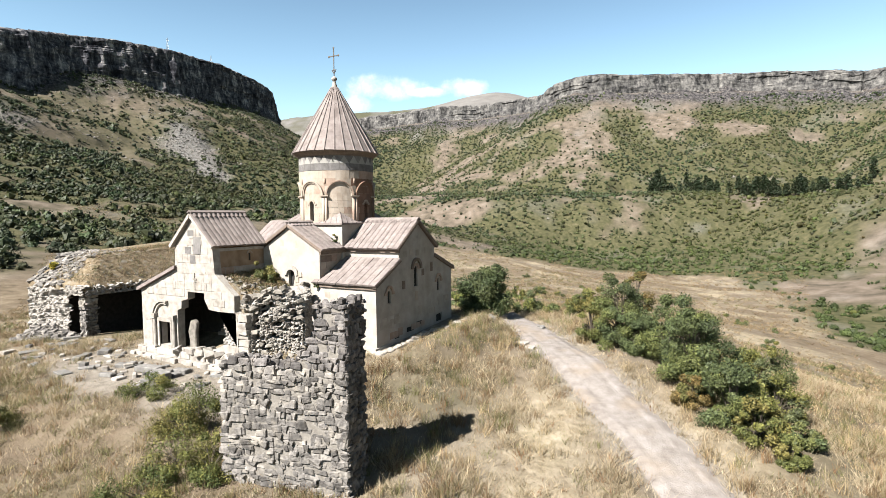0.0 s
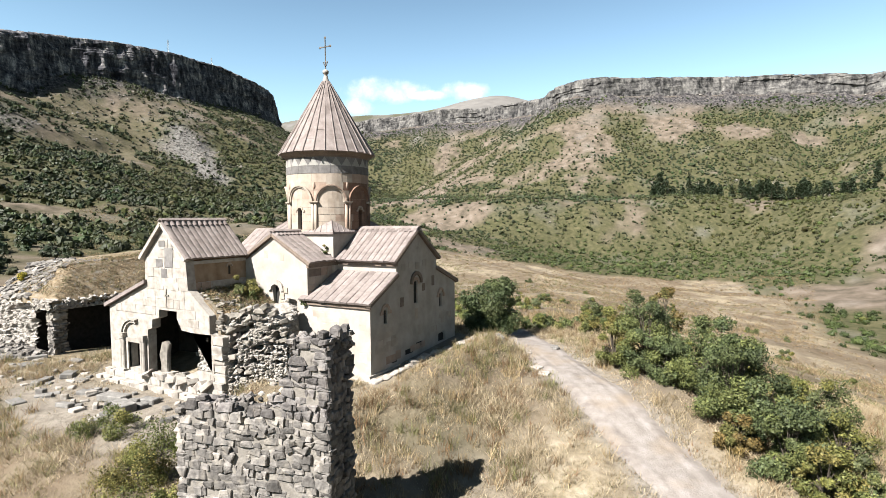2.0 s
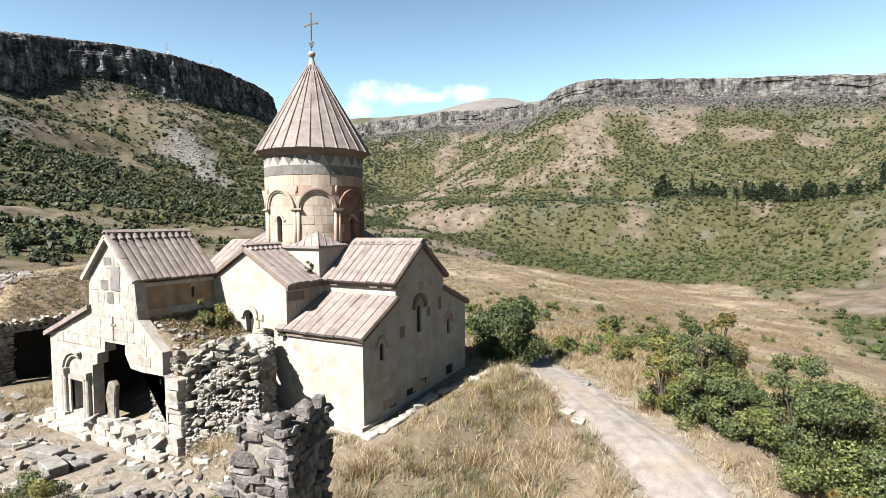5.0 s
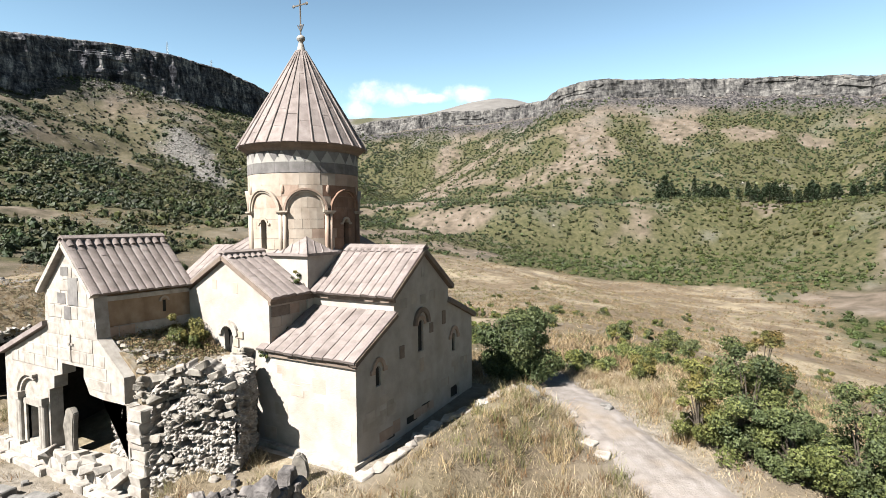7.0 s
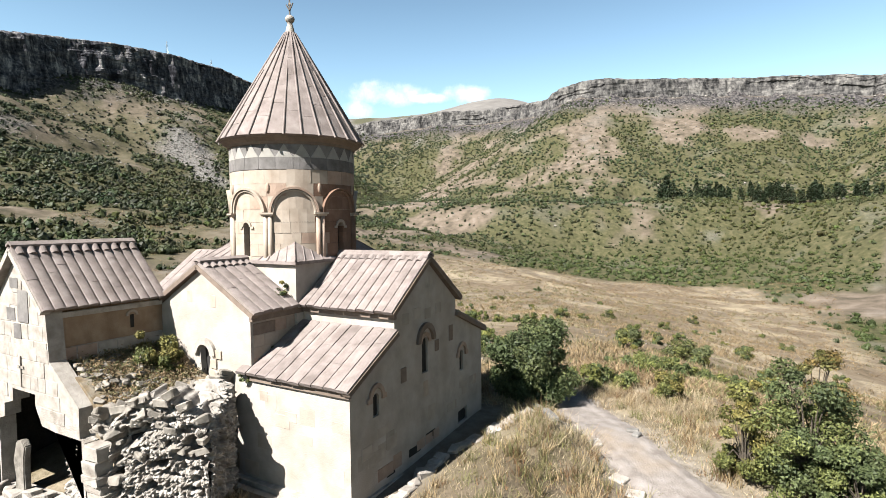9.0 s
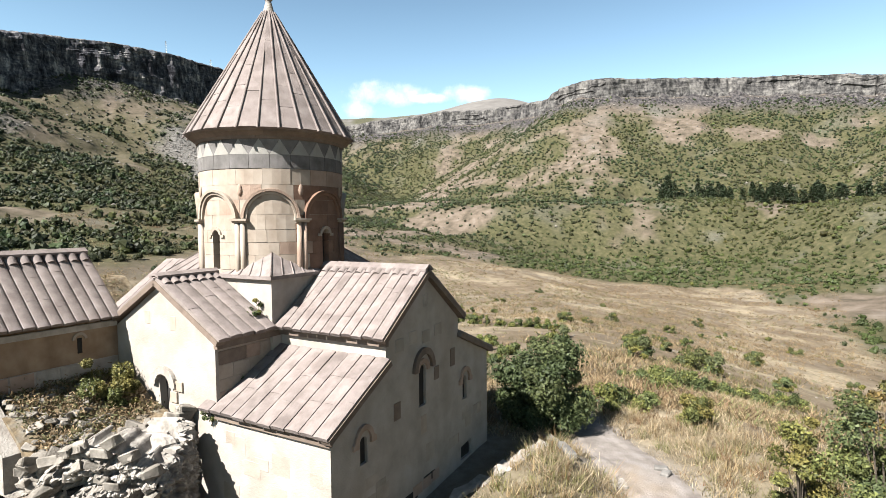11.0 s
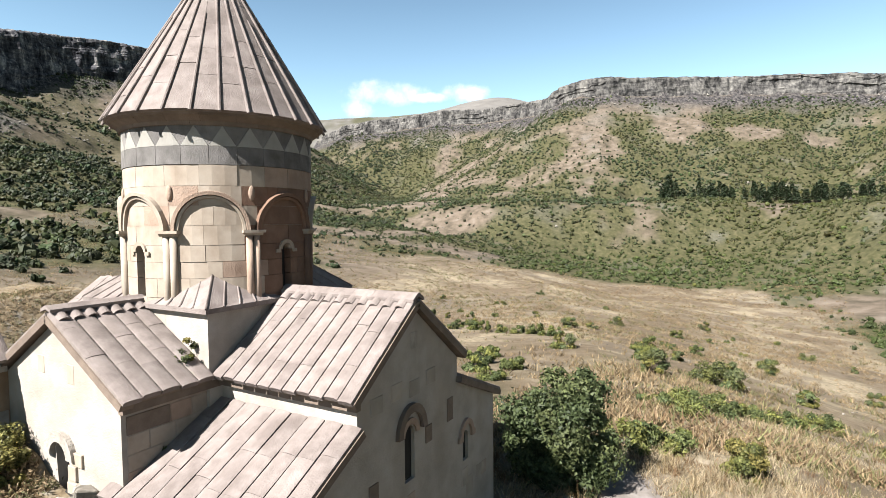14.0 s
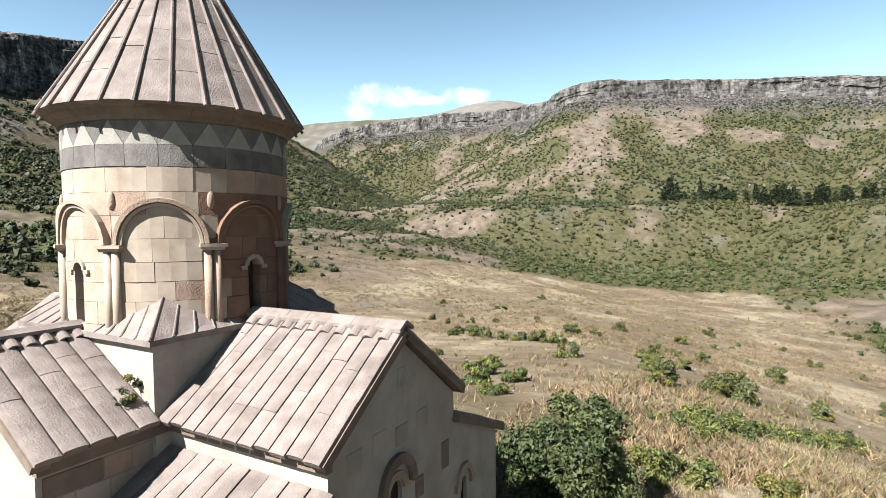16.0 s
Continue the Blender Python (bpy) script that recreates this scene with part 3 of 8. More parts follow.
def rock_material(name, stops, tall, flat):
    """Broken rock: upright joints and level beds."""
    m = bpy.data.materials.new(name)
    m.use_nodes = True
    n, l = m.node_tree.nodes, m.node_tree.links
    b = n["Principled BSDF"]
    b.inputs["Roughness"].default_value, b.inputs["Specular IOR Level"].default_value = 0.95, 0.1
    geo = n.new("ShaderNodeNewGeometry")
    facs = []
    for squash, scale in ((tall, 0.26), (flat, 0.3), ((1, 1, 0.6), 0.06)):
        mp, t = n.new("ShaderNodeMapping"), n.new("ShaderNodeTexNoise")
        mp.inputs["Scale"].default_value = squash
        t.inputs["Scale"].default_value, t.inputs["Detail"].default_value, t.inputs["Roughness"].default_value = scale, 8.0, 0.65
        l.new(geo.outputs["Position"], mp.inputs["Vector"])
        l.new(mp.outputs["Vector"], t.inputs["Vector"])
        facs.append(t.outputs["Fac"])
    add = None
    for f, w in zip(facs, (0.36, 0.2, 0.44)):
        k = n.new("ShaderNodeMath")
        k.operation = "MULTIPLY_ADD"
        l.new(f, k.inputs[0])
        k.inputs[1].default_value = w
        if add is None:
            k.inputs[2].default_value = 0.0
        else:
            l.new(add, k.inputs[2])
        add = k.outputs[0]
    r = n.new("ShaderNodeValToRGB")
    els = r.color_ramp.elements
    while len(els) < len(stops):
        els.new(0.5)
    for e, (p, c) in zip(els, stops):
        e.position, e.color = p, (*c, 1)
    l.new(add, r.inputs["Fac"])
    l.new(r.outputs["Color"], b.inputs["Base Color"])
    bp = n.new("ShaderNodeBump")
    bp.inputs["Strength"].default_value, bp.inputs["Distance"].default_value = 1.0, 2.5
    l.new(add, bp.inputs["Height"])
    l.new(bp.outputs["Normal"], b.inputs["Normal"])
    return m


def build_cliff(name, rim, turn, lo, hi, height, crag, seed, mat, label):
    """A rock face along a rim of the gorge, with buttresses, clefts and ledges."""
    pts, step = [], 1.7
    for p, q in zip(rim[:-1], rim[1:]):
        n = max(1, int(math.hypot(q[0] - p[0], q[1] - p[1]) / step))
        pts += [(p[0] + (q[0] - p[0]) * i / n, p[1] + (q[1] - p[1]) * i / n) for i in range(n)]
    pts = np.array(pts)
    for _ in range(30):
        pts[1:-1] = (pts[:-2] + 2 * pts[1:-1] + pts[2:]) / 4
    d = np.gradient(pts, axis=0)
    d /= np.linalg.norm(d, axis=1, keepdims=True)
    out = np.stack((d[:, 1], -d[:, 0]), 1) * turn
    run = np.arange(len(pts)) * step
    keep = (pts[:, 0] > lo) & (pts[:, 0] < hi)
    pts, out, run = pts[keep], out[keep], run[keep]
    _, zc, rr = along(rim, pts[:, 0], pts[:, 1])
    shift = -crag(rr)
    back = pts + out * (shift - 6)[:, None]
    top = land(*uv(back[:, 0], back[:, 1])) + 0.6
    nh = int(height / 1.6)
    h = np.arange(nh + 1) * 1.6
    R, H = np.meshgrid(run, h, indexing="ij")
    bulk = 0.27 * min(height, 66) * (fbm(R, H * 0.15, 60, 3, seed) + 0.2) + 0.24 * min(height, 66) * np.abs(fbm(R, H * 0.3, 19, 3, seed + 1)) + 4.5 * vnoise(R, H * 0.5, 6, seed + 2)
    beds = 4.5 * np.round(vnoise(R * 0.12, H, 11, seed + 3) * 3) / 3 + 1.5 * vnoise(R * 0.3, H, 3.2, seed + 4)
    o = shift[:, None] + 4.5 + 0.20 * H + (bulk + beds) * np.clip(0.35 + H / 6, 0, 1)
    o[:, 0] -= 3.5
    U, V = pts[:, 0][:, None] + out[:, 0][:, None] * o, pts[:, 1][:, None] + out[:, 1][:, None] * o
    X, Y = uv(U, V)
    Z = top[:, None] - H + 1.2 * (vnoise(R, H, 3, seed + 5) - 0.5)
    i, j = np.meshgrid(np.arange(len(run) - 1), np.arange(nh), indexing="ij")
    q = np.stack((i * (nh + 1) + j, i * (nh + 1) + j + 1, (i + 1) * (nh + 1) + j + 1, (i + 1) * (nh + 1) + j), -1).reshape(-1, 4)
    if turn < 0:
        q = q[:, ::-1]
    tagged(from_mesh(name, quad_mesh(name, np.stack((X, Y, Z), -1).reshape(-1, 3), q), mat), label, "cliff", kind="structure")


# rock colour darkened and blued for shade, pale flecks for lit ledges
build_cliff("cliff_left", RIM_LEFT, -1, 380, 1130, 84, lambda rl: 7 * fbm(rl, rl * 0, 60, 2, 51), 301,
            rock_material("shade_dark_basalt", [(0.42, (0.006, 0.006, 0.008)), (0.48, (0.028, 0.028, 0.032)), (0.53, (0.07, 0.067, 0.07)), (0.60, (0.22, 0.205, 0.19))], (1, 1, 0.3), (0.3, 0.3, 1.3)), "basalt cliff coloured dark as in shade, with clefts and ledges")
build_cliff("cliff_right", RIM_RIGHT, 1, 380, 1420, 40, lambda rl: 16 * fbm(rl, rl * 0, 38, 3, 41), 311,
            rock_material("pale_bedded_basalt", [(0.42, (0.010, 0.010, 0.010)), (0.47, (0.034, 0.032, 0.031)), (0.52, (0.07, 0.066, 0.062)), (0.61, (0.14, 0.131, 0.12))], (1, 1, 0.6), (0.22, 0.22, 1.6)), "pale grey bedded cliff along the plateau rim")


def build_road():
    pts = []
    dense = [Vector(p) for p in ROAD]
    for a, b in zip(dense[:-1], dense[1:]):
        n = max(2, int((b - a).length / 0.3))
        pts += [a.lerp(b, i / n) for i in range(n)]
    pts.append(dense[-1])
    for _ in range(60):
        pts = [pts[0]] + [(pts[i - 1] + 2 * pts[i] + pts[i + 1]) / 4 for i in range(1, len(pts) - 1)] + [pts[-1]]
    verts, nw = [], 29
    for i, p in enumerate(pts):
        t = (pts[min(i + 1, len(pts) - 1)] - pts[max(i - 1, 0)]).normalized()
        nrm = Vector((-t.y, t.x))
        for k in range(nw):
            f = k / (nw - 1) * 2 - 1
            wav = 1 + 0.07 * math.sin(i * 0.11 + (2 if f > 0 else 0)) * abs(f) + 0.05 * math.sin(i * 0.31 + f)
            q = p + nrm * f * ROAD_HALF * wav
            verts.append((*uv(q.x, q.y), f))
    v = np.array(verts)
    z = land(v[:, 0], v[:, 1]) + 0.12 + 0.03 - 0.16 * np.clip(np.abs(v[:, 2]) - 0.55, 0, 1) / 0.45 + 0.09 * fbm(v[:, 0], v[:, 1], 0.7, 3, 66) - 0.035 * np.exp(-((np.abs(v[:, 2]) - 0.45) / 0.14) ** 2)
    v[:, 2] = z
    i, k = np.meshgrid(np.arange(len(pts) - 1), np.arange(nw - 1), indexing="ij")
    q = np.stack((i * nw + k, (i + 1) * nw + k, (i + 1) * nw + k + 1, i * nw + k + 1), -1).reshape(-1, 4)
    tagged(from_mesh("road", quad_mesh("road", v, q), GRAVEL, smooth=True), "pale dusty gravel track with two wheel ruts", "road", kind="structure")


build_road()

# ---- the church ----
CX, CY = -25.8, 30.08          # the dome's axis
FRONT, BACK, RIGHT, LEFT = 25.52, 34.6, -19.13, -32.4
FOOT = -1.6
church = thing("church", CX, CY, FOOT, "cream stone cross-domed church with ribbed slab roofs and tall conical dome", "church")


def placed(ob, parent):
    """Parents a mesh that was built in world coordinates."""
    ob.parent = parent
    ob.matrix_parent_inverse = Matrix.Translation(parent.location).inverted()
    return ob


def cpart(name, bm, mat, label="", parent=None, smooth=False):
    ob = mesh_ob(name, bm, mat, None, label, smooth)
    if parent is None or parent is church:
        return placed(ob, church)
    ob.parent = parent
    ob.matrix_parent_inverse = parent.matrix_parent_inverse.inverted() if parent.parent is None else Matrix()
    return ob


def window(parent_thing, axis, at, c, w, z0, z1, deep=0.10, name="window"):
    """A slit window: a near-black sheet in the reveal stands for unlit depth."""
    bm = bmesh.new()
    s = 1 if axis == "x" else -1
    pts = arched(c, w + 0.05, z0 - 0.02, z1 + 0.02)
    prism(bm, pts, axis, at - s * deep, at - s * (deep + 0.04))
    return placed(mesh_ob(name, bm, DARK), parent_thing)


def hood(parent_thing, axis, at, c, r, z, thick=0.14, proud=0.10, legs=0.18, material_=None, squash=1.0):
    """An arched hood mould over a window."""
    bm = bmesh.new()
    n = 14
    pts_o, pts_i = [], []
    for i in range(n + 1):
        a = math.pi * (1 - i / n)
        pts_o.append((c + (r + thick) * math.cos(a), z + (r + thick) * math.sin(a) * squash))
        pts_i.append((c + r * math.cos(a), z + r * math.sin(a) * squash))
    if legs:
        pts_o = [(c - r - thick - legs, z - 0.1), (c - r - thick - legs, z + 0.04)] + pts_o[1:-1] + [(c + r + thick + legs, z + 0.04), (c + r + thick + legs, z - 0.1)]
        pts_i = [(c - r, z - 0.1)] + pts_i[1:-1] + [(c + r, z - 0.1)]
    poly = pts_o + pts_i[::-1]
    s = 1 if axis == "x" else -1
    prism(bm, poly, axis, at + s * proud, at - s * 0.02)
    return placed(mesh_ob("hood_mould", bm, material_ or PINK_ASHLAR), parent_thing)


# walls: two outer faces with their openings, and the masses behind them
bm = bmesh.new()
plate(bm, [(FRONT, FOOT), (BACK, FOOT), (BACK, 3.0), (32.25, 3.95), (32.25, 4.62), (CY, 6.28), (27.92, 4.62), (27.92, 3.86), (FRONT, 2.60)],
      [arched(29.86, 0.42, 2.16, 3.5), arched(26.84, 0.32, 1.46, 2.22), arched(32.72, 0.32, 1.56, 2.42), [(32.4, -0.62), (33.2, -0.62), (33.2, -0.05), (32.4, -0.12)]], "x", RIGHT, RIGHT - 0.7)
cpart("wall", bm, PLASTER, "side wall of cream plastered stone with three slit windows")
bm = bmesh.new()
AX = -25.95
plate(bm, [(LEFT + 3.6, FOOT), (RIGHT - 0.7, FOOT), (RIGHT - 0.7, 2.60), (-23.4, 2.60), (-23.4, 4.60), (AX, 6.12), (-28.5, 4.60), (LEFT + 3.6, 4.3)],
      [[(-26.05, 1.2), (-25.62, 1.25), (-25.55, 1.9), (-25.66, 2.4), (-25.52, 2.9), (-25.62, 3.35), (-25.85, 3.5), (-26.1, 3.2), (-26.02, 2.2)]], "y", FRONT, FRONT + 0.7)
cpart("wall", bm, PLASTER, "front wall of cream plastered stone under a gable")
bm = bmesh.new()
prism(bm, [(27.92, FOOT), (32.25, FOOT), (32.25, 4.6), (CY, 6.2), (27.92, 4.6)], "x", RIGHT - 0.7, LEFT)
cpart("wall", bm, PLASTER, "transept walls of plastered stone")
bm = bmesh.new()
prism(bm, [(-28.35, FOOT), (-23.4, FOOT), (-23.4, 4.58), (AX, 6.08), (-28.35, 4.58)], "y", FRONT + 0.7, BACK)
cpart("wall", bm, ASHLAR, "side walls of the front arm, bare pinkish stone")
for x0, x1 in ((-23.4, RIGHT - 0.7), (LEFT, -28.5)):
    y0 = FRONT + 0.7 if x0 > -26 else FRONT + 1.2
    for prof in ([(y0, FOOT), (27.92, FOOT), (27.92, 3.84), (y0, 2.55)], [(32.25, FOOT), (BACK, FOOT), (BACK, 2.98), (32.25, 3.9)]):
        bm = bmesh.new()
        prism(bm, prof, "x", x0, x1)
        cpart("corner_room", bm, PLASTER, "corner room of plastered stone")
bm = bmesh.new()
H = 2.52
box(bm, CX - H, CX + H, CY - H, CY + H, 3.0, 6.32)
cpart("dome_base", bm, PLASTER, "square plastered block under the drum")
bm = bmesh.new()
box(bm, LEFT - 0.1, RIGHT + 0.10, FRONT - 0.25, BACK - 3, FOOT - 0.6, -1.0)
box(bm, LEFT - 0.1, RIGHT + 0.35, FRONT - 0.5, FRONT + 1.6, FOOT - 0.6, -1.18)
cpart("plinth", bm, PALE_ASHLAR, "two worn stone plinth steps")

# slit windows and hood moulds of the shaded side
for c, w, z0, z1 in ((29.86, 0.42, 2.16, 3.5), (26.84, 0.32, 1.46, 2.22), (32.72, 0.32, 1.56, 2.42), (32.8, 0.8, -0.64, -0.02)):
    window(church, "x", RIGHT, c, w, z0, z1)
# near-black sheet behind the broken opening, in place of its shade
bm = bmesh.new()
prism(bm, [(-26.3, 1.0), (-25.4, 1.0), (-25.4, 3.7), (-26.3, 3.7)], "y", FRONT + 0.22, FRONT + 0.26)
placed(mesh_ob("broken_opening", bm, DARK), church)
hood(church, "x", RIGHT, 29.9, 0.44, 3.32, 0.18, 0.11, 0.0, ROOF_EDGE, 1.15)
hood(church, "x", RIGHT, 29.86, 0.25, 3.28, 0.15, 0.05, 0.0, PINK_ASHLAR)
hood(church, "x", RIGHT, 26.84, 0.27, 2.08, 0.13, 0.08, 0.10, PINK_ASHLAR, 1.2)
hood(church, "x", RIGHT, 32.74, 0.27, 2.28, 0.13, 0.08, 0.08, PINK_ASHLAR, 1.2)


def panel(parent_thing, axis, at, c, z, w, h, mat, proud=0.03, name="carved_panel", label=""):
    bm = bmesh.new()
    s = 1 if axis == "x" else -1
    prism(bm, [(c - w / 2, z - h / 2), (c + w / 2, z - h / 2), (c + w / 2, z + h / 2), (c - w / 2, z + h / 2)], axis, at + s * proud, at - s * 0.03)
    bmesh.ops.bevel(bm, geom=bm.edges[:], offset=0.012, segments=1, affect="EDGES")
    return placed(mesh_ob(name, bm, mat, None, label), parent_thing)


# near-black panels on the wall face, painted as the shade of low openings
for c_, z_, w_, h_ in ((27.6, -0.62, 0.5, 0.4), (29.1, -0.5, 0.8, 0.3), (30.2, -0.3, 0.7, 0.28)):
    panel(church, "x", RIGHT, c_, z_, w_, h_, DARK, 0.004, "base_shade_panel", "near-black panel for the shade of a low opening")
panel(church, "x", RIGHT, 28.43, 2.42, 0.34, 0.52, ROOF_EDGE, 0.025, label="small dark carved cross-stone panel")
panel(church, "x", RIGHT, 30.72, 3.02, 0.30, 0.44, ROOF_EDGE, 0.03, label="small dark carved panel")
panel(church, "x", RIGHT, 31.82, 3.3, 0.3, 0.62, ROOF_EDGE, 0.03, label="small dark carved panel")
panel(church, "x", RIGHT, 30.1, 5.5, 0.28, 0.42, PALE_ASHLAR, 0.015, label="pale inset stone in the gable")
# blocks laid bare where the plaster has fallen
for c, z, w, h in ((27.3, -0.55, 0.9, 0.42), (28.0, -0.45, 0.5, 0.5), (29.5, -0.42, 0.55, 0.36), (30.08, -0.4, 0.5, 0.36), (30.62, -0.38, 0.45, 0.36), (32.1, 0.3, 0.3, 0.35), (29.9, 1.55, 0.35, 0.6), (33.9, 0.9, 0.35, 0.4)):
    panel(church, "x", RIGHT, c, z, w, h, PINK_ASHLAR if z < 0 else ASHLAR, 0.012, "bare_block")
for c, z, w, h in ((-25.05, 2.0, 0.5, 0.6), (-24.8, 0.95, 0.75, 0.5), (-26.6, 5.1, 0.3, 0.42), (-25.3, 5.0, 0.28, 0.45), (-24.3, -0.55, 0.35, 0.6), (-23.5, -0.65, 0.7, 0.5)):
    panel(church, "y", FRONT, c, z, w, h, ASHLAR, 0.010, "bare_block")
# repairs in the plaster
rq = random.Random(31)
for k in range(16):
    panel(church, "x", RIGHT, rq.uniform(26.0, 34.0), rq.uniform(0.1, 1.1) if k < 12 else rq.uniform(4.3, 4.6), rq.uniform(0.35, 0.8) if k < 12 else 0.4, rq.uniform(0.3, 0.6), PATCH, 0.0015 + 0.0011 * k, "plaster_patch") if k < 12 else panel(church, "x", RIGHT, 28.6 + 0.75 * (k - 12), 4.35 + 0.1 * (k % 2), 0.45, 0.4, PATCH, 0.002 + 0.001 * k, "plaster_patch")
for k in range(9):
    panel(church, "y", FRONT, rq.uniform(-23.2, -19.6), rq.uniform(-0.7, 2.0), rq.uniform(0.35, 0.7), rq.uniform(0.3, 0.6), PATCH, 0.0015 + 0.0011 * k, "plaster_patch")
# the broken arch round the opening in the front wall
hood(church, "y", FRONT, -25.8, 0.36, 3.05, 0.26, 0.12, 0.0, PALE_ASHLAR)
for k, (x, z, w, h) in enumerate(((-25.33, 2.75, 0.32, 0.34), (-25.3, 2.38, 0.36, 0.34), (-25.35, 2.0, 0.3, 0.36), (-25.1, 3.1, 0.4, 0.3), (-25.28, 1.6, 0.34, 0.36))):
    panel(church, "y", FRONT, x, z, w, h, ASHLAR, 0.06 + 0.03 * (k % 3), "jamb_block")


# ---- slab roofs ----
def slab_roof(parent_thing, name, a, b, up, strips, rows, label, rib=True, thick=0.10, clip=None):
    """A roof slope of ribbed stone slabs: a, b are the ends of the eave, up the vector to the ridge; clip(i) gives where strip i starts (0 at the eave) and ends."""
    a, b, up = Vector(a), Vector(b), Vector(up)
    ax = (b - a) / strips
    nrm = ax.cross(up).normalized()
    if nrm.z < 0:
        nrm = -nrm
    rnd = random.Random(name + str(strips) + str(a))
    bm = bmesh.new()
    under = [a, b, b + up, a + up]
    lo = [bm.verts.new(p - nrm * 0.05) for p in under]
    hi = [bm.verts.new(p + nrm * (thick - 0.085)) for p in under]
    bm.faces.new(lo[::-1]), bm.faces.new(hi)
    for i in range(4):
        bm.faces.new((lo[i], lo[(i + 1) % 4], hi[(i + 1) % 4], hi[i]))
    bmesh.ops.recalc_face_normals(bm, faces=bm.faces)
    roof = placed(mesh_ob(name, bm, ROOF_EDGE, None, label), parent_thing)
    cache = {}
    w, ln = ax.length, up.length
    frame_m = Matrix((ax.normalized(), up.normalized(), nrm)).transposed().to_4x4()
    for i in range(strips):
        shift = rnd.choice((-0.12, -0.06, 0.0, 0.06, 0.12))
        cuts = [0.0] + [k / rows + shift for k in range(1, rows)] + [1.0]
        s0, s1 = clip(i) if clip else (0.0, 1.0)
        for k in range(rows):
            c0, c1 = max(cuts[k], s0), min(cuts[k + 1], s1)
            if c1 - c0 < 0.03:
                continue
            drop = round(0.05 + rnd.choice((0.0, 0.02, 0.04)), 2) if k == 0 else 0.0
            key = (round(c1 - c0, 2), drop)
            if key not in cache:
                sb = bmesh.new()
                box(sb, 0.016, w - 0.016, 0.002 - drop, (c1 - c0) * ln - 0.003, 0.0, 0.055)
                # the lower end is a little thicker than the upper
                for vv in sb.verts:
                    if vv.co.y < 0.05 and vv.co.z > 0.03:
                        vv.co.z += 0.003
                if rib:
                    bmesh.ops.bisect_plane(sb, geom=sb.verts[:] + sb.edges[:] + sb.faces[:], plane_co=(w * 0.5, 0, 0), plane_no=(1, 0, 0))
                    for q in (0.1, 0.26, 0.74, 0.9):
                        bmesh.ops.bisect_plane(sb, geom=sb.verts[:] + sb.edges[:] + sb.faces[:], plane_co=(w * q, 0, 0), plane_no=(1, 0, 0))
                    for vv in sb.verts:
                        if vv.co.z > 0.03:
                            vv.co.z += 0.05 * math.sqrt(max(0.0, 1 - (2 * vv.co.x / w - 1) ** 2)) + 0.022
                else:
                    bmesh.ops.bevel(sb, geom=[e for e in sb.edges if all(vx.co.z > 0.03 for vx in e.verts)], offset=0.006, segments=1, affect="EDGES")
                me = bpy.data.meshes.new("roof_slab")
                sb.to_mesh(me), sb.free()
                me.materials.append(ROOF)
                cache[key] = me
            ob = new("roof_slab", cache[key])
            ob.parent = roof
            p = a + ax * i + up * c0 + nrm * (thick - 0.05 + rnd.uniform(-0.003, 0.004))
            ob.matrix_basis = Matrix.Translation(p) @ frame_m @ pose(0, 0, 0, rnd.uniform(-0.4, 0.4), rnd.uniform(-0.4, 0.4), rnd.uniform(-0.25, 0.25))
    return roof


def ridge_cap(parent_thing, a, b, w=0.34, drop=0.26, lift=0.16, n=6):
    """Angled ridge slabs that ride on the ribs."""
    a, b = Vector(a), Vector(b)
    ax = (b - a).normalized()
    side = Vector((-ax.y, ax.x, 0))
    ln = (b - a).length
    for i in range(n):
        bm = bmesh.new()
        p, q = a + ax * (ln * i / n + 0.004), a + ax * (ln * (i + 1) / n - 0.004)
        prof = [(-w, -drop), (-w, -drop + 0.07), (-0.03, 0.05), (0.03, 0.05), (w, -drop + 0.07), (w, -drop), (0, -0.03)]
        lo = [bm.verts.new(p + side * s + Vector((0, 0, z + lift))) for s, z in prof]
        hi = [bm.verts.new(q + side * s + Vector((0, 0, z + lift))) for s, z in prof]
        bm.faces.new(lo), bm.faces.new(hi[::-1])
        for k in range(len(prof)):
            bm.faces.new((lo[k], hi[k], hi[(k + 1) % len(prof)], lo[(k + 1) % len(prof)]))
        bmesh.ops.recalc_face_normals(bm, faces=bm.faces)
        placed(mesh_ob("ridge_slab", bm, ROOF), parent_thing)


def face_courses(parent_thing, axis, at, c0, c1, z0, z1, seed, mats, h=0.42, proud=0.012, keep=1.0):
    """Bare courses of cut stone on a wall face."""
    r_ = random.Random(seed)
    z = z0
    while z < z1 - 0.15:
        hh = min(h * r_.uniform(0.85, 1.15), z1 - z)
        c = c0
        while c < c1 - 0.1:
            w = min(r_.uniform(0.45, 1.0), c1 - c)
            if r_.random() < keep:
                panel(parent_thing, axis, at, c + w / 2, z + hh / 2, w - 0.012, hh - 0.012, r_.choice(mats), proud + r_.uniform(0, 0.012), "bare_block")
            c += w
        z += hh


TILE = {}


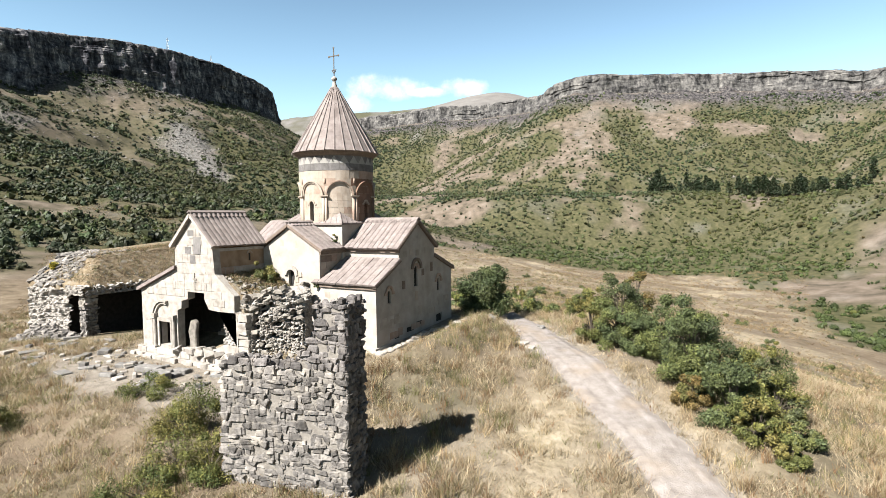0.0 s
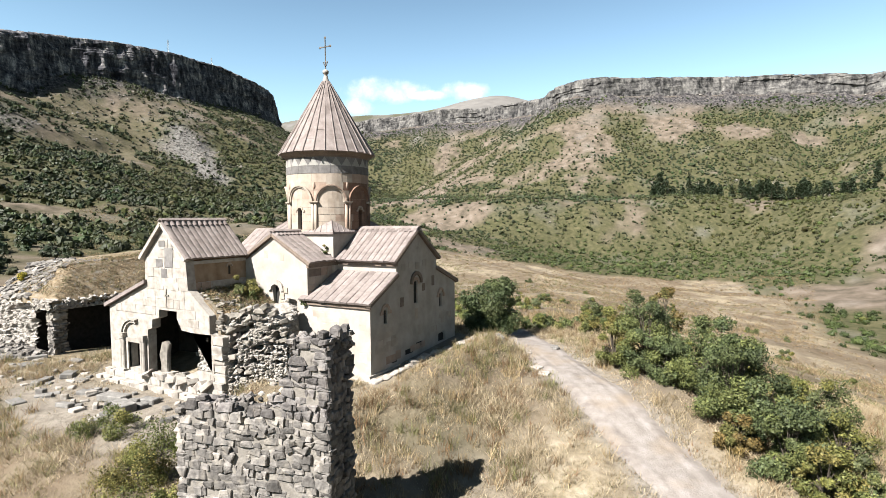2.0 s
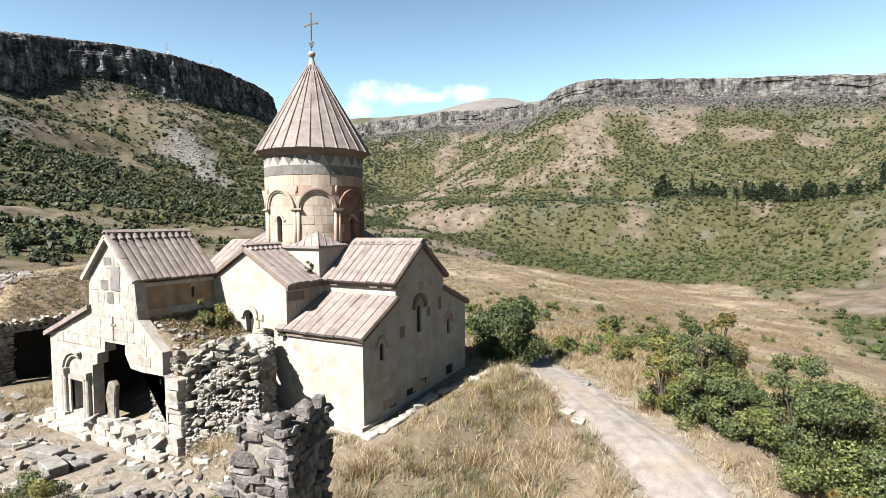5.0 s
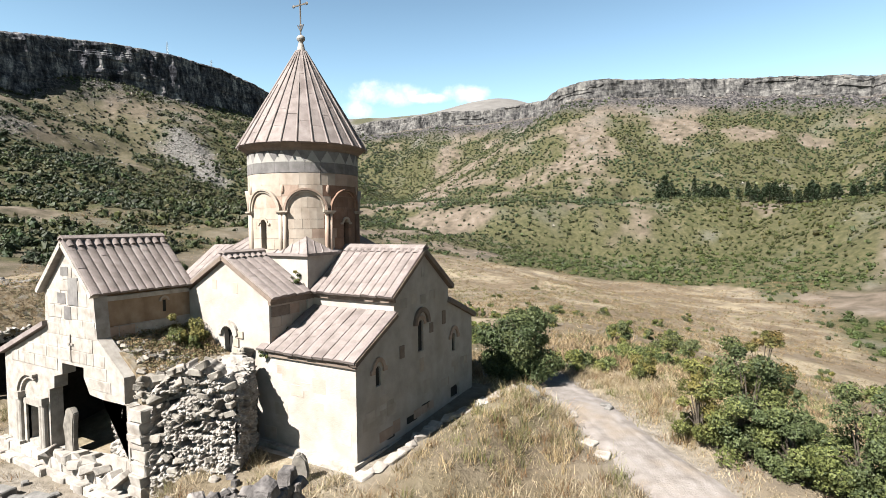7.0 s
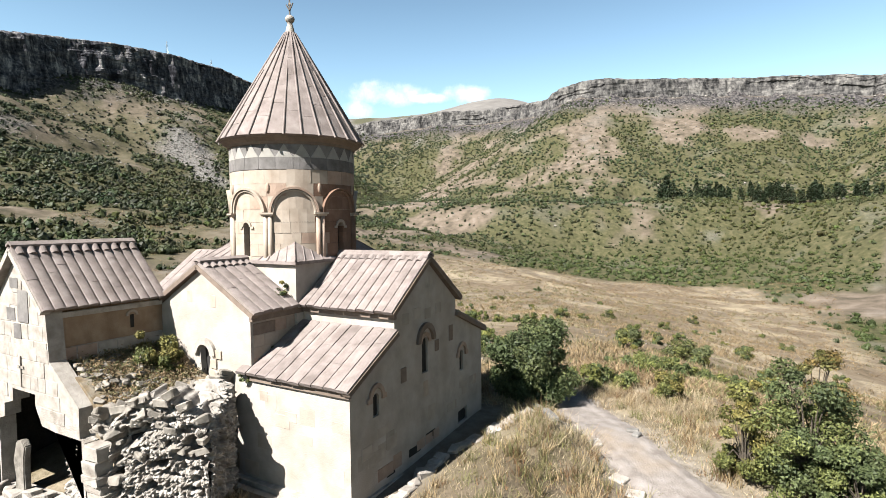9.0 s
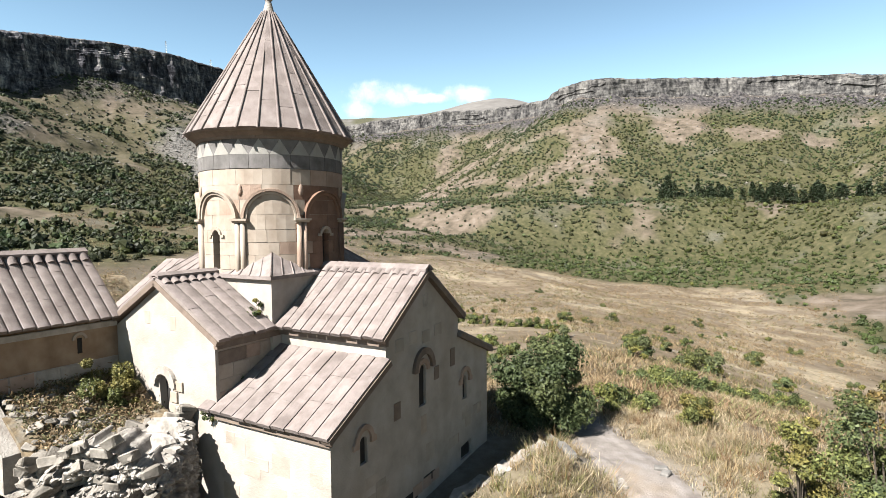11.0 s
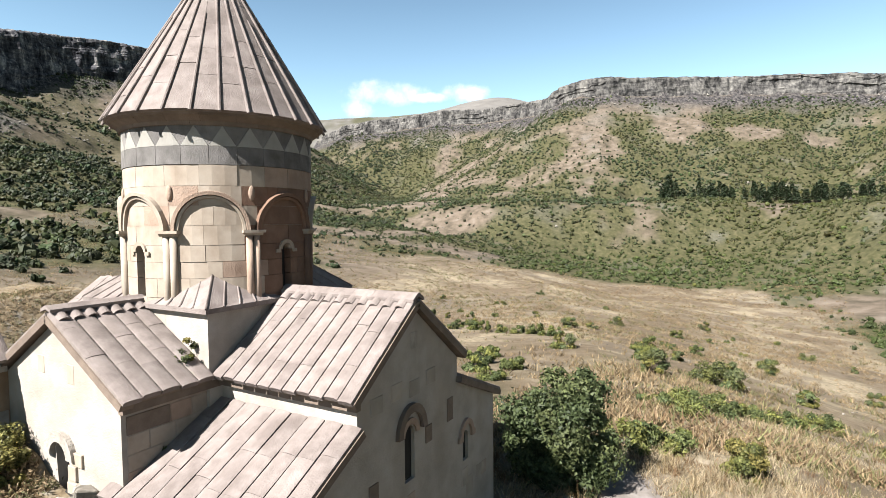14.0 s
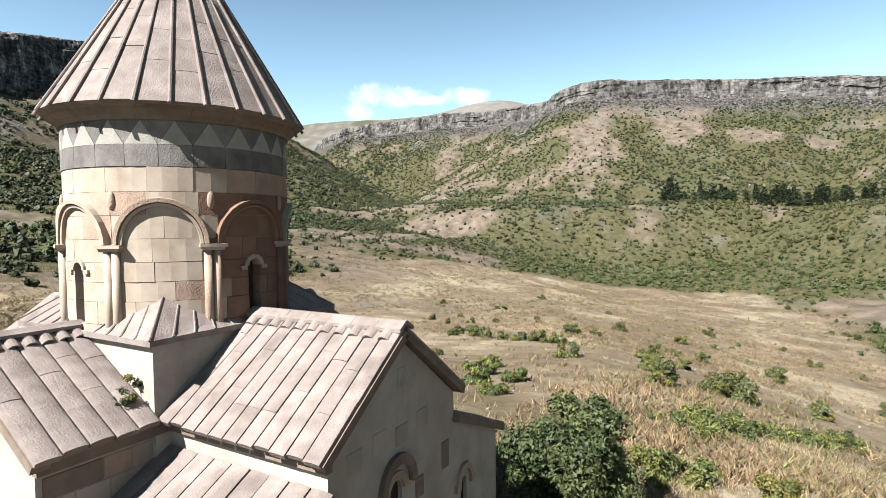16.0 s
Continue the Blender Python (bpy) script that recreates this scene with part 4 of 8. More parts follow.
def ridge_tiles(parent_thing, a, b, down, n, r=0.15):
    """Hollow half-round tile heads under a ridge, with near-black faces for their shade."""
    a, b, down = Vector(a), Vector(b), Vector(down).normalized()
    ax = (b - a).normalized()
    nrm = ax.cross(down)
    if nrm.z < 0:
        nrm = -nrm
    if "shell" not in TILE:
        for key, mat in (("shell", ROOF), ("mouth", DARK)):
            bm = bmesh.new()
            k = 8
            if key == "shell":
                rings = []
                for y_ in (0.0, 0.34):
                    rings.append([bm.verts.new((rad * math.cos(math.pi * i / k), y_, rad * math.sin(math.pi * i / k))) for rad in (1.0 * 0.15, 0.115) for i in range(k + 1)])
                m_ = k + 1
                for i in range(k):
                    bm.faces.new((rings[0][i], rings[0][i + 1], rings[1][i + 1], rings[1][i]))
                    bm.faces.new((rings[0][m_ + i + 1], rings[0][m_ + i], rings[1][m_ + i], rings[1][m_ + i + 1]))
                    bm.faces.new((rings[1][i], rings[1][i + 1], rings[1][m_ + i + 1], rings[1][m_ + i]))
            else:
                bm.faces.new([bm.verts.new((0.118 * math.cos(math.pi * i / k), 0.29, 0.118 * math.sin(math.pi * i / k))) for i in range(k + 1)])
            me = bpy.data.meshes.new("ridge_tile")
            bm.to_mesh(me), bm.free()
            me.materials.append(mat)
            TILE[key] = me
    m = Matrix((ax, down, nrm)).transposed().to_4x4()
    for i in range(n):
        p = a.lerp(b, (i + 0.5) / n) + nrm * 0.045
        t = new("ridge_tile", TILE["shell"])
        placed(t, parent_thing)
        t.matrix_basis = Matrix.Translation(p) @ m
        o = new("tile_mouth", TILE["mouth"])
        o.parent = t


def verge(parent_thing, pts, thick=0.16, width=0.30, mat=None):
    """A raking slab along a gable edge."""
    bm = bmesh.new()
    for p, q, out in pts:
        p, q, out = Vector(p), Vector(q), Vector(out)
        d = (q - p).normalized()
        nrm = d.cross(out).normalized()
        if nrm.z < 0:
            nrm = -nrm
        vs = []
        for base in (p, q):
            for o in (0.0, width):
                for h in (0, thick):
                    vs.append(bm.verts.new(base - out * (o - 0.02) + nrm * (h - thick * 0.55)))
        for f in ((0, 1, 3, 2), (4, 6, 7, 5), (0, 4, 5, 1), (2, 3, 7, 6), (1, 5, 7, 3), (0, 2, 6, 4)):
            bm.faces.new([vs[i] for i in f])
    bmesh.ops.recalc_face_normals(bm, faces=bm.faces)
    return placed(mesh_ob("verge", bm, mat or ROOF_EDGE, None, "raking stone slab along the gable edge"), parent_thing)


OV = 0.16      # overhang
XR = RIGHT + OV
# transept, front slope and back slope, on the shaded side of the dome and beyond it
ZR, ZE = 6.40, 4.66
for y_e, s in ((27.72, 1), (32.45, -1)):
    slab_roof(church, "transept_roof", (-23.25, y_e, ZE), (XR, y_e, ZE), (0, CY - y_e, ZR - ZE), 11, 3, "pinkish ribbed stone slab roof")
    slab_roof(church, "transept_roof", (LEFT, y_e, ZE), (-28.4, y_e, ZE), (0, CY - y_e, ZR - ZE), 8, 3, "pinkish ribbed stone slab roof")
ridge_cap(church, (-23.3, CY, ZR), (XR + 0.02, CY, ZR), 0.24, 0.16, 0.21, 7)
verge(church, [((XR, 27.66, ZE - 0.03), (XR, CY, ZR), (1, 0, 0)), ((XR, 32.5, ZE - 0.03), (XR, CY, ZR), (1, 0, 0))])
# the arm over the front wall, and the one behind
AR, AE = 6.24, 4.66
for x_e in (-28.72, -23.17):
    slab_roof(church, "arm_roof", (x_e, FRONT - OV, AE), (x_e, 27.55, AE), (AX - x_e, 0, AR - AE), 5, 3, "brown-grey ribbed stone slab roof")
    slab_roof(church, "arm_roof", (x_e, 32.5, AE), (x_e, BACK + OV, AE), (AX - x_e, 0, AR - AE), 5, 3, "brown-grey ribbed stone slab roof")
ridge_cap(church, (AX, FRONT - OV, AR), (AX, 27.6, AR), 0.22, 0.10, 0.24, 5)
ridge_tiles(church, (AX + 0.05, FRONT - 0.1, AR + 0.03), (AX + 0.05, 27.55, AR + 0.03), (2.78, 0, -1.58), 7)
ridge_tiles(church, (-23.2, CY - 0.05, ZR + 0.03), (XR - 0.1, CY - 0.05, ZR + 0.03), (0, -2.36, -1.74), 11)
ridge_cap(church, (AX, 32.5, AR), (AX, BACK + OV, AR), 0.26, 0.15, 0.16, 5)
verge(church, [((-28.78, FRONT - OV, AE - 0.03), (AX, FRONT - OV, AR), (0, -1, 0)), ((-23.1, FRONT - OV, AE - 0.03), (AX, FRONT - OV, AR), (0, -1, 0))])
# lean-to roofs of the corner rooms
slab_roof(church, "corner_roof", (-23.9, FRONT - OV, 2.62), (XR, FRONT - OV, 2.62), (0, 27.95 - FRONT + OV, 1.38), 10, 3, "pinkish ribbed lean-to slab roof", clip=lambda i: (0.0, 0.22) if i == 0 else (0.0, 1.0))
verge(church, [((XR, FRONT - OV - 0.05, 2.60), (XR, 27.95, 4.0), (1, 0, 0))])
slab_roof(church, "corner_roof", (-23.3, BACK + OV, 2.98), (XR, BACK + OV, 2.98), (0, 32.2 - BACK - OV, 1.05), 9, 3, "pinkish ribbed lean-to slab roof")
verge(church, [((XR, BACK + OV + 0.05, 2.96), (XR, 32.2, 4.03), (1, 0, 0))])
slab_roof(church, "corner_roof", (LEFT - 0.1, BACK + OV, 2.98), (-28.5, BACK + OV, 2.98), (0, 32.2 - BACK - OV, 1.05), 8, 3, "pinkish ribbed lean-to slab roof")
face_courses(church, 'x', -23.4, FRONT + 0.1, 27.85, 2.75, 4.4, 4, (PINK_ASHLAR, PINK_ASHLAR, ASHLAR, ROOF_EDGE))
# eave mouldings
bm = bmesh.new()
box(bm, -23.4, RIGHT + 0.08, 27.80, 27.95, 4.46, 4.62)
box(bm, -23.4, RIGHT + 0.06, FRONT - 0.10, FRONT + 0.02, 2.42, 2.56)
box(bm, -23.42, -23.26, FRONT - 0.03, 27.9, 4.42, 4.60)
cpart("eave_moulding", bm, ROOF_EDGE)

# small pyramid roofs on the corners of the dome's base
for sx in (-1, 1):
    for sy in (-1, 1):
        bm = bmesh.new()
        e, z0 = H + 0.14, 6.34
        corner = Vector((CX + sx * e, CY + sy * e, z0))
        p1, p2 = Vector((CX + sx * e, CY + sy * 0.2, z0)), Vector((CX + sx * 0.2, CY + sy * e, z0))
        ang = math.radians(45)
        top = Vector((CX + sx * 2.42 * 0.707, CY + sy * 2.42 * 0.707, 7.12))
        q1, q2 = Vector((CX + sx * 2.45, CY + sy * 0.5, z0 + 0.12)), Vector((CX + sx * 0.5, CY + sy * 2.45, z0 + 0.12))
        for tri in ((corner, p1, q1, top), (corner, top, q2, p2)):
            f0 = [bm.verts.new(p) for p in tri]
            f1 = [bm.verts.new(p - Vector((0, 0, 0.12))) for p in tri]
            bm.faces.new(f0), bm.faces.new(f1[::-1])
            for i in range(4):
                bm.faces.new((f0[i], f1[i], f1[(i + 1) % 4], f0[(i + 1) % 4]))
        bmesh.ops.recalc_face_normals(bm, faces=bm.faces)
        pr = cpart("corner_cap", bm, ROOF, "little pyramid slab roof at the foot of the drum")
        # ribs down both faces
        for p_end, q_in in ((p1, q1), (p2, q2)):
            for t in (0.0, 0.2, 0.4, 0.6, 0.8):
                lo, hi = corner.lerp(p_end, t), top.lerp(q_in, t)
                d = (hi - lo)
                rb = bmesh.new()
                bmesh.ops.create_cone(rb, cap_ends=True, segments=6, radius1=0.026, radius2=0.018, depth=d.length, matrix=Matrix.Translation((lo + hi) / 2) @ d.to_track_quat("Z", "Y").to_matrix().to_4x4())
                ob = mesh_ob("roof_rib", rb, ROOF)
                ob.parent = pr
                ob.matrix_parent_inverse = Matrix()


# ---- the drum ----
R = 2.56
# core coloured near black so the windows cut in the blocks look unlit
bm = bmesh.new()
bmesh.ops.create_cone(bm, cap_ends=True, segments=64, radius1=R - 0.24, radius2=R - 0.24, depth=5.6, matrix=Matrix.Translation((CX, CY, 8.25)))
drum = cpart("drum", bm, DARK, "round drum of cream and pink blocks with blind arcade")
bm = bmesh.new()
bmesh.ops.create_cone(bm, cap_ends=False, segments=96, radius1=R - 0.016, radius2=R - 0.016, depth=2.0, matrix=Matrix.Translation((CX, CY, 8.81)))
cpart("joint_mortar", bm, ASHLAR, "lime mortar in the joints of the drum")


def sub(name, bm, mat, parent, label="", smooth=False):
    ob = mesh_ob(name, bm, mat, None, label, smooth)
    ob.parent = parent
    return ob


def polar(a, r, z):
    return Vector((CX + r * math.cos(a), CY + r * math.sin(a), z))


def ring_block(bm, r0, r1, z0, z1, a0, a1, n=4, r1_top=None):
    """A stone of a round wall."""
    r1t = r1 if r1_top is None else r1_top
    cols = []
    for i in range(n + 1):
        a = a0 + (a1 - a0) * i / n
        cols.append([bm.verts.new(p) for p in (polar(a, r1, z0), polar(a, r1t, z1), polar(a, r0, z1), polar(a, r0, z0))])
    for i in range(n):
        for k in range(4):
            bm.faces.new((cols[i][k], cols[i + 1][k], cols[i + 1][(k + 1) % 4], cols[i][(k + 1) % 4]))
    bm.faces.new(cols[0][::-1]), bm.faces.new(cols[-1])


WIN = [math.radians(a) for a in (-90, 0, 90, 180)]
WZ0, WZ1, WHALF = 6.485, 7.795, 0.165 / R
rnd = random.Random(5)
z = 5.5
heights = (0.5, 0.48, 0.48, 0.42, 0.42, 0.50, 0.50, 0.50, 0.53)
for c, hgt in enumerate(heights):
    z1 = min(z + hgt, 9.83) if c < len(heights) - 1 else 9.83
    a, start = rnd.uniform(0, 0.3), 0
    end = a + 2 * math.pi
    cuts = [a]
    while cuts[-1] < end - 0.42:
        cuts.append(cuts[-1] + rnd.uniform(0.26, 0.46))
    cuts.append(end)
    for p, q in zip(cuts[:-1], cuts[1:]):
        spans = [(p, q)]
        if z < WZ1 and z1 > WZ0:
            for w in WIN:
                for turn in (0, 2 * math.pi):
                    lo, hi = w - WHALF + turn, w + WHALF + turn
                    nxt = []
                    for s, e in spans:
                        if e <= lo or s >= hi:
                            nxt.append((s, e))
                            continue
                        if s < lo:
                            nxt.append((s, lo))
                        if e > hi:
                            nxt.append((hi, e))
                    spans = nxt
        for s, e in spans:
            if e - s < 0.03:
                continue
            bm = bmesh.new()
            out = R + rnd.uniform(-0.008, 0.008)
            ring_block(bm, R - 0.26, out, z + 0.004, z1 - 0.004, s + 0.0016, e - 0.0016, max(2, int((e - s) / 0.1)))
            bmesh.ops.recalc_face_normals(bm, faces=bm.faces)
            mid_a = math.degrees((s + e) / 2 + 0.35) % 360 - 20
            pink = rnd.random() < (0.16 if c >= 6 else 0.06)
            sub("block", bm, BROWN_ASHLAR if -20 <= mid_a < 80 and z < 9.2 else PINK_ASHLAR if -20 <= mid_a < 80 else PINK_ASHLAR if pink else ASHLAR, drum)
    z = z1
# dark band, then white and dark triangles under the cornice
for k in range(24):
    bm = bmesh.new()
    a0, a1 = 2 * math.pi * k / 24, 2 * math.pi * (k + 1) / 24
    ring_block(bm, R - 0.26, R + 0.012, 9.834, 10.29, a0 + 0.002, a1 - 0.002, 3)
    bmesh.ops.recalc_face_normals(bm, faces=bm.faces)
    sub("band_block", bm, DARK_BAND, drum, "dark grey block")
    for up_ in (True, False):
        bm = bmesh.new()
        am, half = (a0 + a1) / 2 + (0 if up_ else (a1 - a0) / 2), (a1 - a0) / 2 * 0.98
        zb, zt = (10.296, 10.80) if up_ else (10.80, 10.296)
        rr = R + (0.010 if up_ else 0.002)
        pts = []
        for r_ in (rr, R - 0.2):
            pts.append([bm.verts.new(polar(am - half, r_, zb)), bm.verts.new(polar(am - half * 0.5, r_, zb)), bm.verts.new(polar(am, r_, zb)), bm.verts.new(polar(am + half * 0.5, r_, zb)), bm.verts.new(polar(am + half, r_, zb)),
                        bm.verts.new(polar(am + half * 0.5, r_, (zb + zt) / 2)), bm.verts.new(polar(am, r_, zt)), bm.verts.new(polar(am - half * 0.5, r_, (zb + zt) / 2))])
        f = pts[0]
        for tri in ((0, 1, 7), (1, 2, 7), (2, 5, 7), (2, 3, 5), (3, 4, 5), (7, 5, 6)):
            bm.faces.new([f[i] for i in tri])
            bm.faces.new([pts[1][i] for i in tri[::-1]])
        for i in range(8):
            bm.faces.new((f[i], f[(i + 1) % 8], pts[1][(i + 1) % 8], pts[1][i]))
        bmesh.ops.recalc_face_normals(bm, faces=bm.faces)
        sub("white_triangle" if up_ else "dark_triangle", bm, WHITE_STONE if up_ else DARK_BAND, drum)
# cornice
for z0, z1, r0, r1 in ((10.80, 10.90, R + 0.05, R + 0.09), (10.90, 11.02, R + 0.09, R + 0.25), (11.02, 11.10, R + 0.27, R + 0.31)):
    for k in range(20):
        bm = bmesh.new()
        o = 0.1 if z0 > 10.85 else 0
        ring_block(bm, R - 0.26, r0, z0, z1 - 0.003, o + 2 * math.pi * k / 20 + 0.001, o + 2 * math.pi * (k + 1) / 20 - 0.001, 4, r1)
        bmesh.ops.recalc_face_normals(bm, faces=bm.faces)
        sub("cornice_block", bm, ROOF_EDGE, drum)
# blind arcade: twin shafts, capitals, moulded arches
for k in range(8):
    a = math.radians(-67.5 + 45 * k)
    bm = bmesh.new()
    for da in (-0.036, 0.036):
        bmesh.ops.create_cone(bm, cap_ends=True, segments=12, radius1=0.095, radius2=0.09, depth=2.3, matrix=Matrix.Translation(polar(a + da, R + 0.03, 6.9)))
    col = sub("column", bm, BROWN_ASHLAR if k in (2, 3) else PINK_ASHLAR if k == 1 else ASHLAR, drum, "twin half-round shafts", True)
    bm = bmesh.new()
    ring_block(bm, R - 0.05, R + 0.13, 8.03, 8.10, a - 0.085, a + 0.085, 3, R + 0.17)
    ring_block(bm, R - 0.05, R + 0.20, 8.10, 8.17, a - 0.105, a + 0.105, 3)
    bmesh.ops.recalc_face_normals(bm, faces=bm.faces)
    sub("capital", bm, ASHLAR, drum)
    mid = a + math.radians(22.5)
    for r_in, r_out, pr in ((0.76, 0.82, 0.07), (0.84, 0.92, 0.13)):
        bm = bmesh.new()
        prof = []
        for i in range(19):
            t = math.pi * i / 18
            ring = []
            for rad, out in ((r_in, -0.02), (r_in, pr), (r_out, pr + 0.015), (r_out + 0.02, -0.02)):
                s, h = rad * math.cos(t), rad * math.sin(t) * 1.06
                ring.append(bm.verts.new(polar(mid + s / R, R + out, 8.18 + h)))
            prof.append(ring)
        for i in range(18):
            for q in range(4):
                bm.faces.new((prof[i][q], prof[i + 1][q], prof[i + 1][(q + 1) % 4], prof[i][(q + 1) % 4]))
        bm.faces.new(prof[0]), bm.faces.new(prof[-1][::-1])
        bmesh.ops.recalc_face_normals(bm, faces=bm.faces)
        sub("arch_moulding", bm, BROWN_ASHLAR if k == 1 else PINK_ASHLAR if k == 0 and r_in > 0.8 else ASHLAR, drum)
    # small carved leaf in the spandrel
    bm = bmesh.new()
    bmesh.ops.create_uvsphere(bm, u_segments=8, v_segments=6, radius=1, matrix=Matrix.LocRotScale(polar(a, R + 0.01, 9.12), Euler((0, 0, a)), (0.05, 0.09, 0.20)))
    sub("spandrel_leaf", bm, PINK_ASHLAR, drum, smooth=True)
for w in WIN:
    bm = bmesh.new()
    n = 10
    rings = []
    for i in range(n + 1):
        t = math.pi * i / n
        rings.append([bm.verts.new(polar(w + rad * math.cos(t) / R, R + out, 7.635 + rad * math.sin(t))) for rad, out in ((0.165, -0.22), (0.165, 0.035), (0.26, 0.05), (0.27, -0.02))])
    for i in range(n):
        for q in range(4):
            bm.faces.new((rings[i][q], rings[i + 1][q], rings[i + 1][(q + 1) % 4], rings[i][(q + 1) % 4]))
    bm.faces.new(rings[0]), bm.faces.new(rings[-1][::-1])
    for s in (-1, 1):
        ring_block(bm, R - 0.02, R + 0.05, 7.55, 7.64, w + s * 0.30 / R - 0.028, w + s * 0.30 / R + 0.028, 2)
    bmesh.ops.recalc_face_normals(bm, faces=bm.faces)
    sub("window_hood", bm, ASHLAR, drum)

# ---- the cone ----
ZC0, ZC1, RC0, RC1 = 11.10, 15.78, 2.97, 0.20
bm = bmesh.new()
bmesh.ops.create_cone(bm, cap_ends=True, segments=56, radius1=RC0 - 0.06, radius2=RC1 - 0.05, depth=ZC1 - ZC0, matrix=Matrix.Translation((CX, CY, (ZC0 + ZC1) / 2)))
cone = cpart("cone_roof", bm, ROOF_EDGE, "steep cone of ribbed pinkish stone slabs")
NS = 28
rows = (0.0, 0.16, 0.33, 0.50, 0.67, 0.83, 1.0)
for var in range(3):
  for k, (t0, t1) in enumerate(zip(rows[:-1], rows[1:])):
    t0, t1 = (t0 + (0.05, 0.0, -0.05)[var] if 0 < t0 else t0), (t1 + (0.05, 0.0, -0.05)[var] if t1 < 1 else t1)
    bm = bmesh.new()
    half = math.pi / NS * 0.985
    vs = []
    for t, lift in ((t0, 0.004), (t1 - 0.001, 0.0)):
        rr_, zz_ = RC0 + (RC1 - RC0) * t, ZC0 + (ZC1 - ZC0) * t
        for a in (-half, half):
            for o in (0.0, -0.10):
                rad = rr_ + o + lift
                vs.append(bm.verts.new((rad * math.cos(a) / math.cos(half) * math.cos(half), rad * math.sin(a), zz_ + (0.03 if o == 0 else -0.02))))
    for f in ((0, 2, 6, 4), (1, 5, 7, 3), (0, 4, 5, 1), (2, 3, 7, 6), (0, 1, 3, 2), (4, 6, 7, 5)):
        bm.faces.new([vs[i] for i in f])
    bmesh.ops.recalc_face_normals(bm, faces=bm.faces)
    me = bpy.data.meshes.new("roof_slab")
    bm.to_mesh(me), bm.free()
    me.materials.append(ROOF)
    for i in range(var, NS, 3):
        ob = new("roof_slab", me)
        ob.parent = cone
        ob.matrix_basis = Matrix.Translation((CX, CY, rnd.uniform(-0.008, 0.008))) @ pose(0, 0, 0, 0, 0, 360 * (i + 0.5) / NS + rnd.uniform(-0.15, 0.15))
cache = {}
for i in range(NS):
    stop = 0.995 if i % 4 else 0.62
    if stop not in cache:
        bm = bmesh.new()
        p, q = Vector((RC0 + 0.06, 0, ZC0 - 0.02)), Vector((RC0 + (RC1 - RC0) * stop + 0.02, 0, ZC0 + (ZC1 - ZC0) * stop + 0.03))
        bmesh.ops.create_cone(bm, cap_ends=True, segments=7, radius1=0.042, radius2=0.034 if stop > 0.9 else 0.022, depth=(q - p).length, matrix=Matrix.Translation((p + q) / 2) @ (q - p).to_track_quat("Z", "Y").to_matrix().to_4x4())
        me = bpy.data.meshes.new("roof_rib")
        bm.to_mesh(me), bm.free()
        me.materials.append(ROOF)
        cache[stop] = me
    ob = new("roof_rib", cache[stop])
    ob.parent = cone
    ob.matrix_basis = Matrix.Translation((CX, CY, 0)) @ pose(0, 0, 0, 0, 0, 360 * i / NS)
bm = bmesh.new()
prof = ((0.24, 15.72), (0.20, 15.82), (0.13, 16.1), (0.10, 16.22), (0.13, 16.25), (0.19, 16.33), (0.20, 16.41), (0.15, 16.50), (0.05, 16.55), (0.0, 16.56))
rings = [[bm.verts.new((CX + r_ * math.cos(2 * math.pi * i / 20), CY + r_ * math.sin(2 * math.pi * i / 20), z_)) for i in range(20)] for r_, z_ in prof[:-1]]
for lo, hi in zip(rings[:-1], rings[1:]):
    for i in range(20):
        bm.faces.new((lo[i], lo[(i + 1) % 20], hi[(i + 1) % 20], hi[i]))
bm.faces.new(rings[0][::-1]), bm.faces.new(rings[-1])
sub("finial", bm, PALE_ASHLAR, cone, "pale stone neck and ball at the tip", True)
bm = bmesh.new()
box(bm, CX - 0.028, CX + 0.028, CY - 0.02, CY + 0.02, 16.5, 18.52)
box(bm, CX - 0.40, CX + 0.40, CY - 0.02, CY + 0.02, 17.92, 17.98)
for x_, z_ in ((-0.42, 17.95), (0.42, 17.95), (0, 18.52), (0, 17.0)):
    bmesh.ops.create_uvsphere(bm, u_segments=10, v_segments=6, radius=1, matrix=Matrix.LocRotScale((CX + x_, CY, z_), None, (0.085, 0.03, 0.085)))
for s in (-1, 1):
    box(bm, -0.02, 0.02, -0.02, 0.02, 0, 0.36, Matrix.Translation((CX, CY, 16.72)) @ pose(0, 0, 0, 0, 32 * s, 0))
cross = cpart("cross", bm, IRON, "dark wrought-iron cross")

# ---- chapel over the porch ----
FY = 21.5
chapel = thing("chapel", -30, 23.4, -2.3, "small gabled chapel above a broken-fronted porch of pale ashlar", "chapel")
BREAK = [(-31.79, -1.5), (-31.75, 0.96), (-31.35, 1.09), (-31.31, 1.57), (-30.67, 1.74), (-30.65, 2.19), (-29.08, 2.19), (-29.1, 1.8), (-28.71, 1.2), (-27.9, 1.14), (-26.32, 1.16), (-26.3, -0.82), (-27.5, -0.85), (-28.3, -1.2), (-29.63, -1.34)]
DOOR = [(-33.62, -1.42), (-32.45, -1.42), (-32.45, 0.14), (-33.62, 0.14)]
OUT = [(-35.5, -2.4), (-26.2, -2.4), (-26.2, 1.1), (-26.42, 1.2), (-26.4, 2.15), (-28.05, 3.38), (-28.2, 4.95), (-29.98, 6.72), (-31.75, 5.0), (-31.85, 3.5), (-35.5, 2.05)]
bm = bmesh.new()
plate(bm, OUT, [BREAK, DOOR], "y", FY, FY + 0.5)
front_wall = placed(mesh_ob("front_wall", bm, PALE_ASHLAR, None, "bleached ashlar front with a collapsed opening"), chapel)


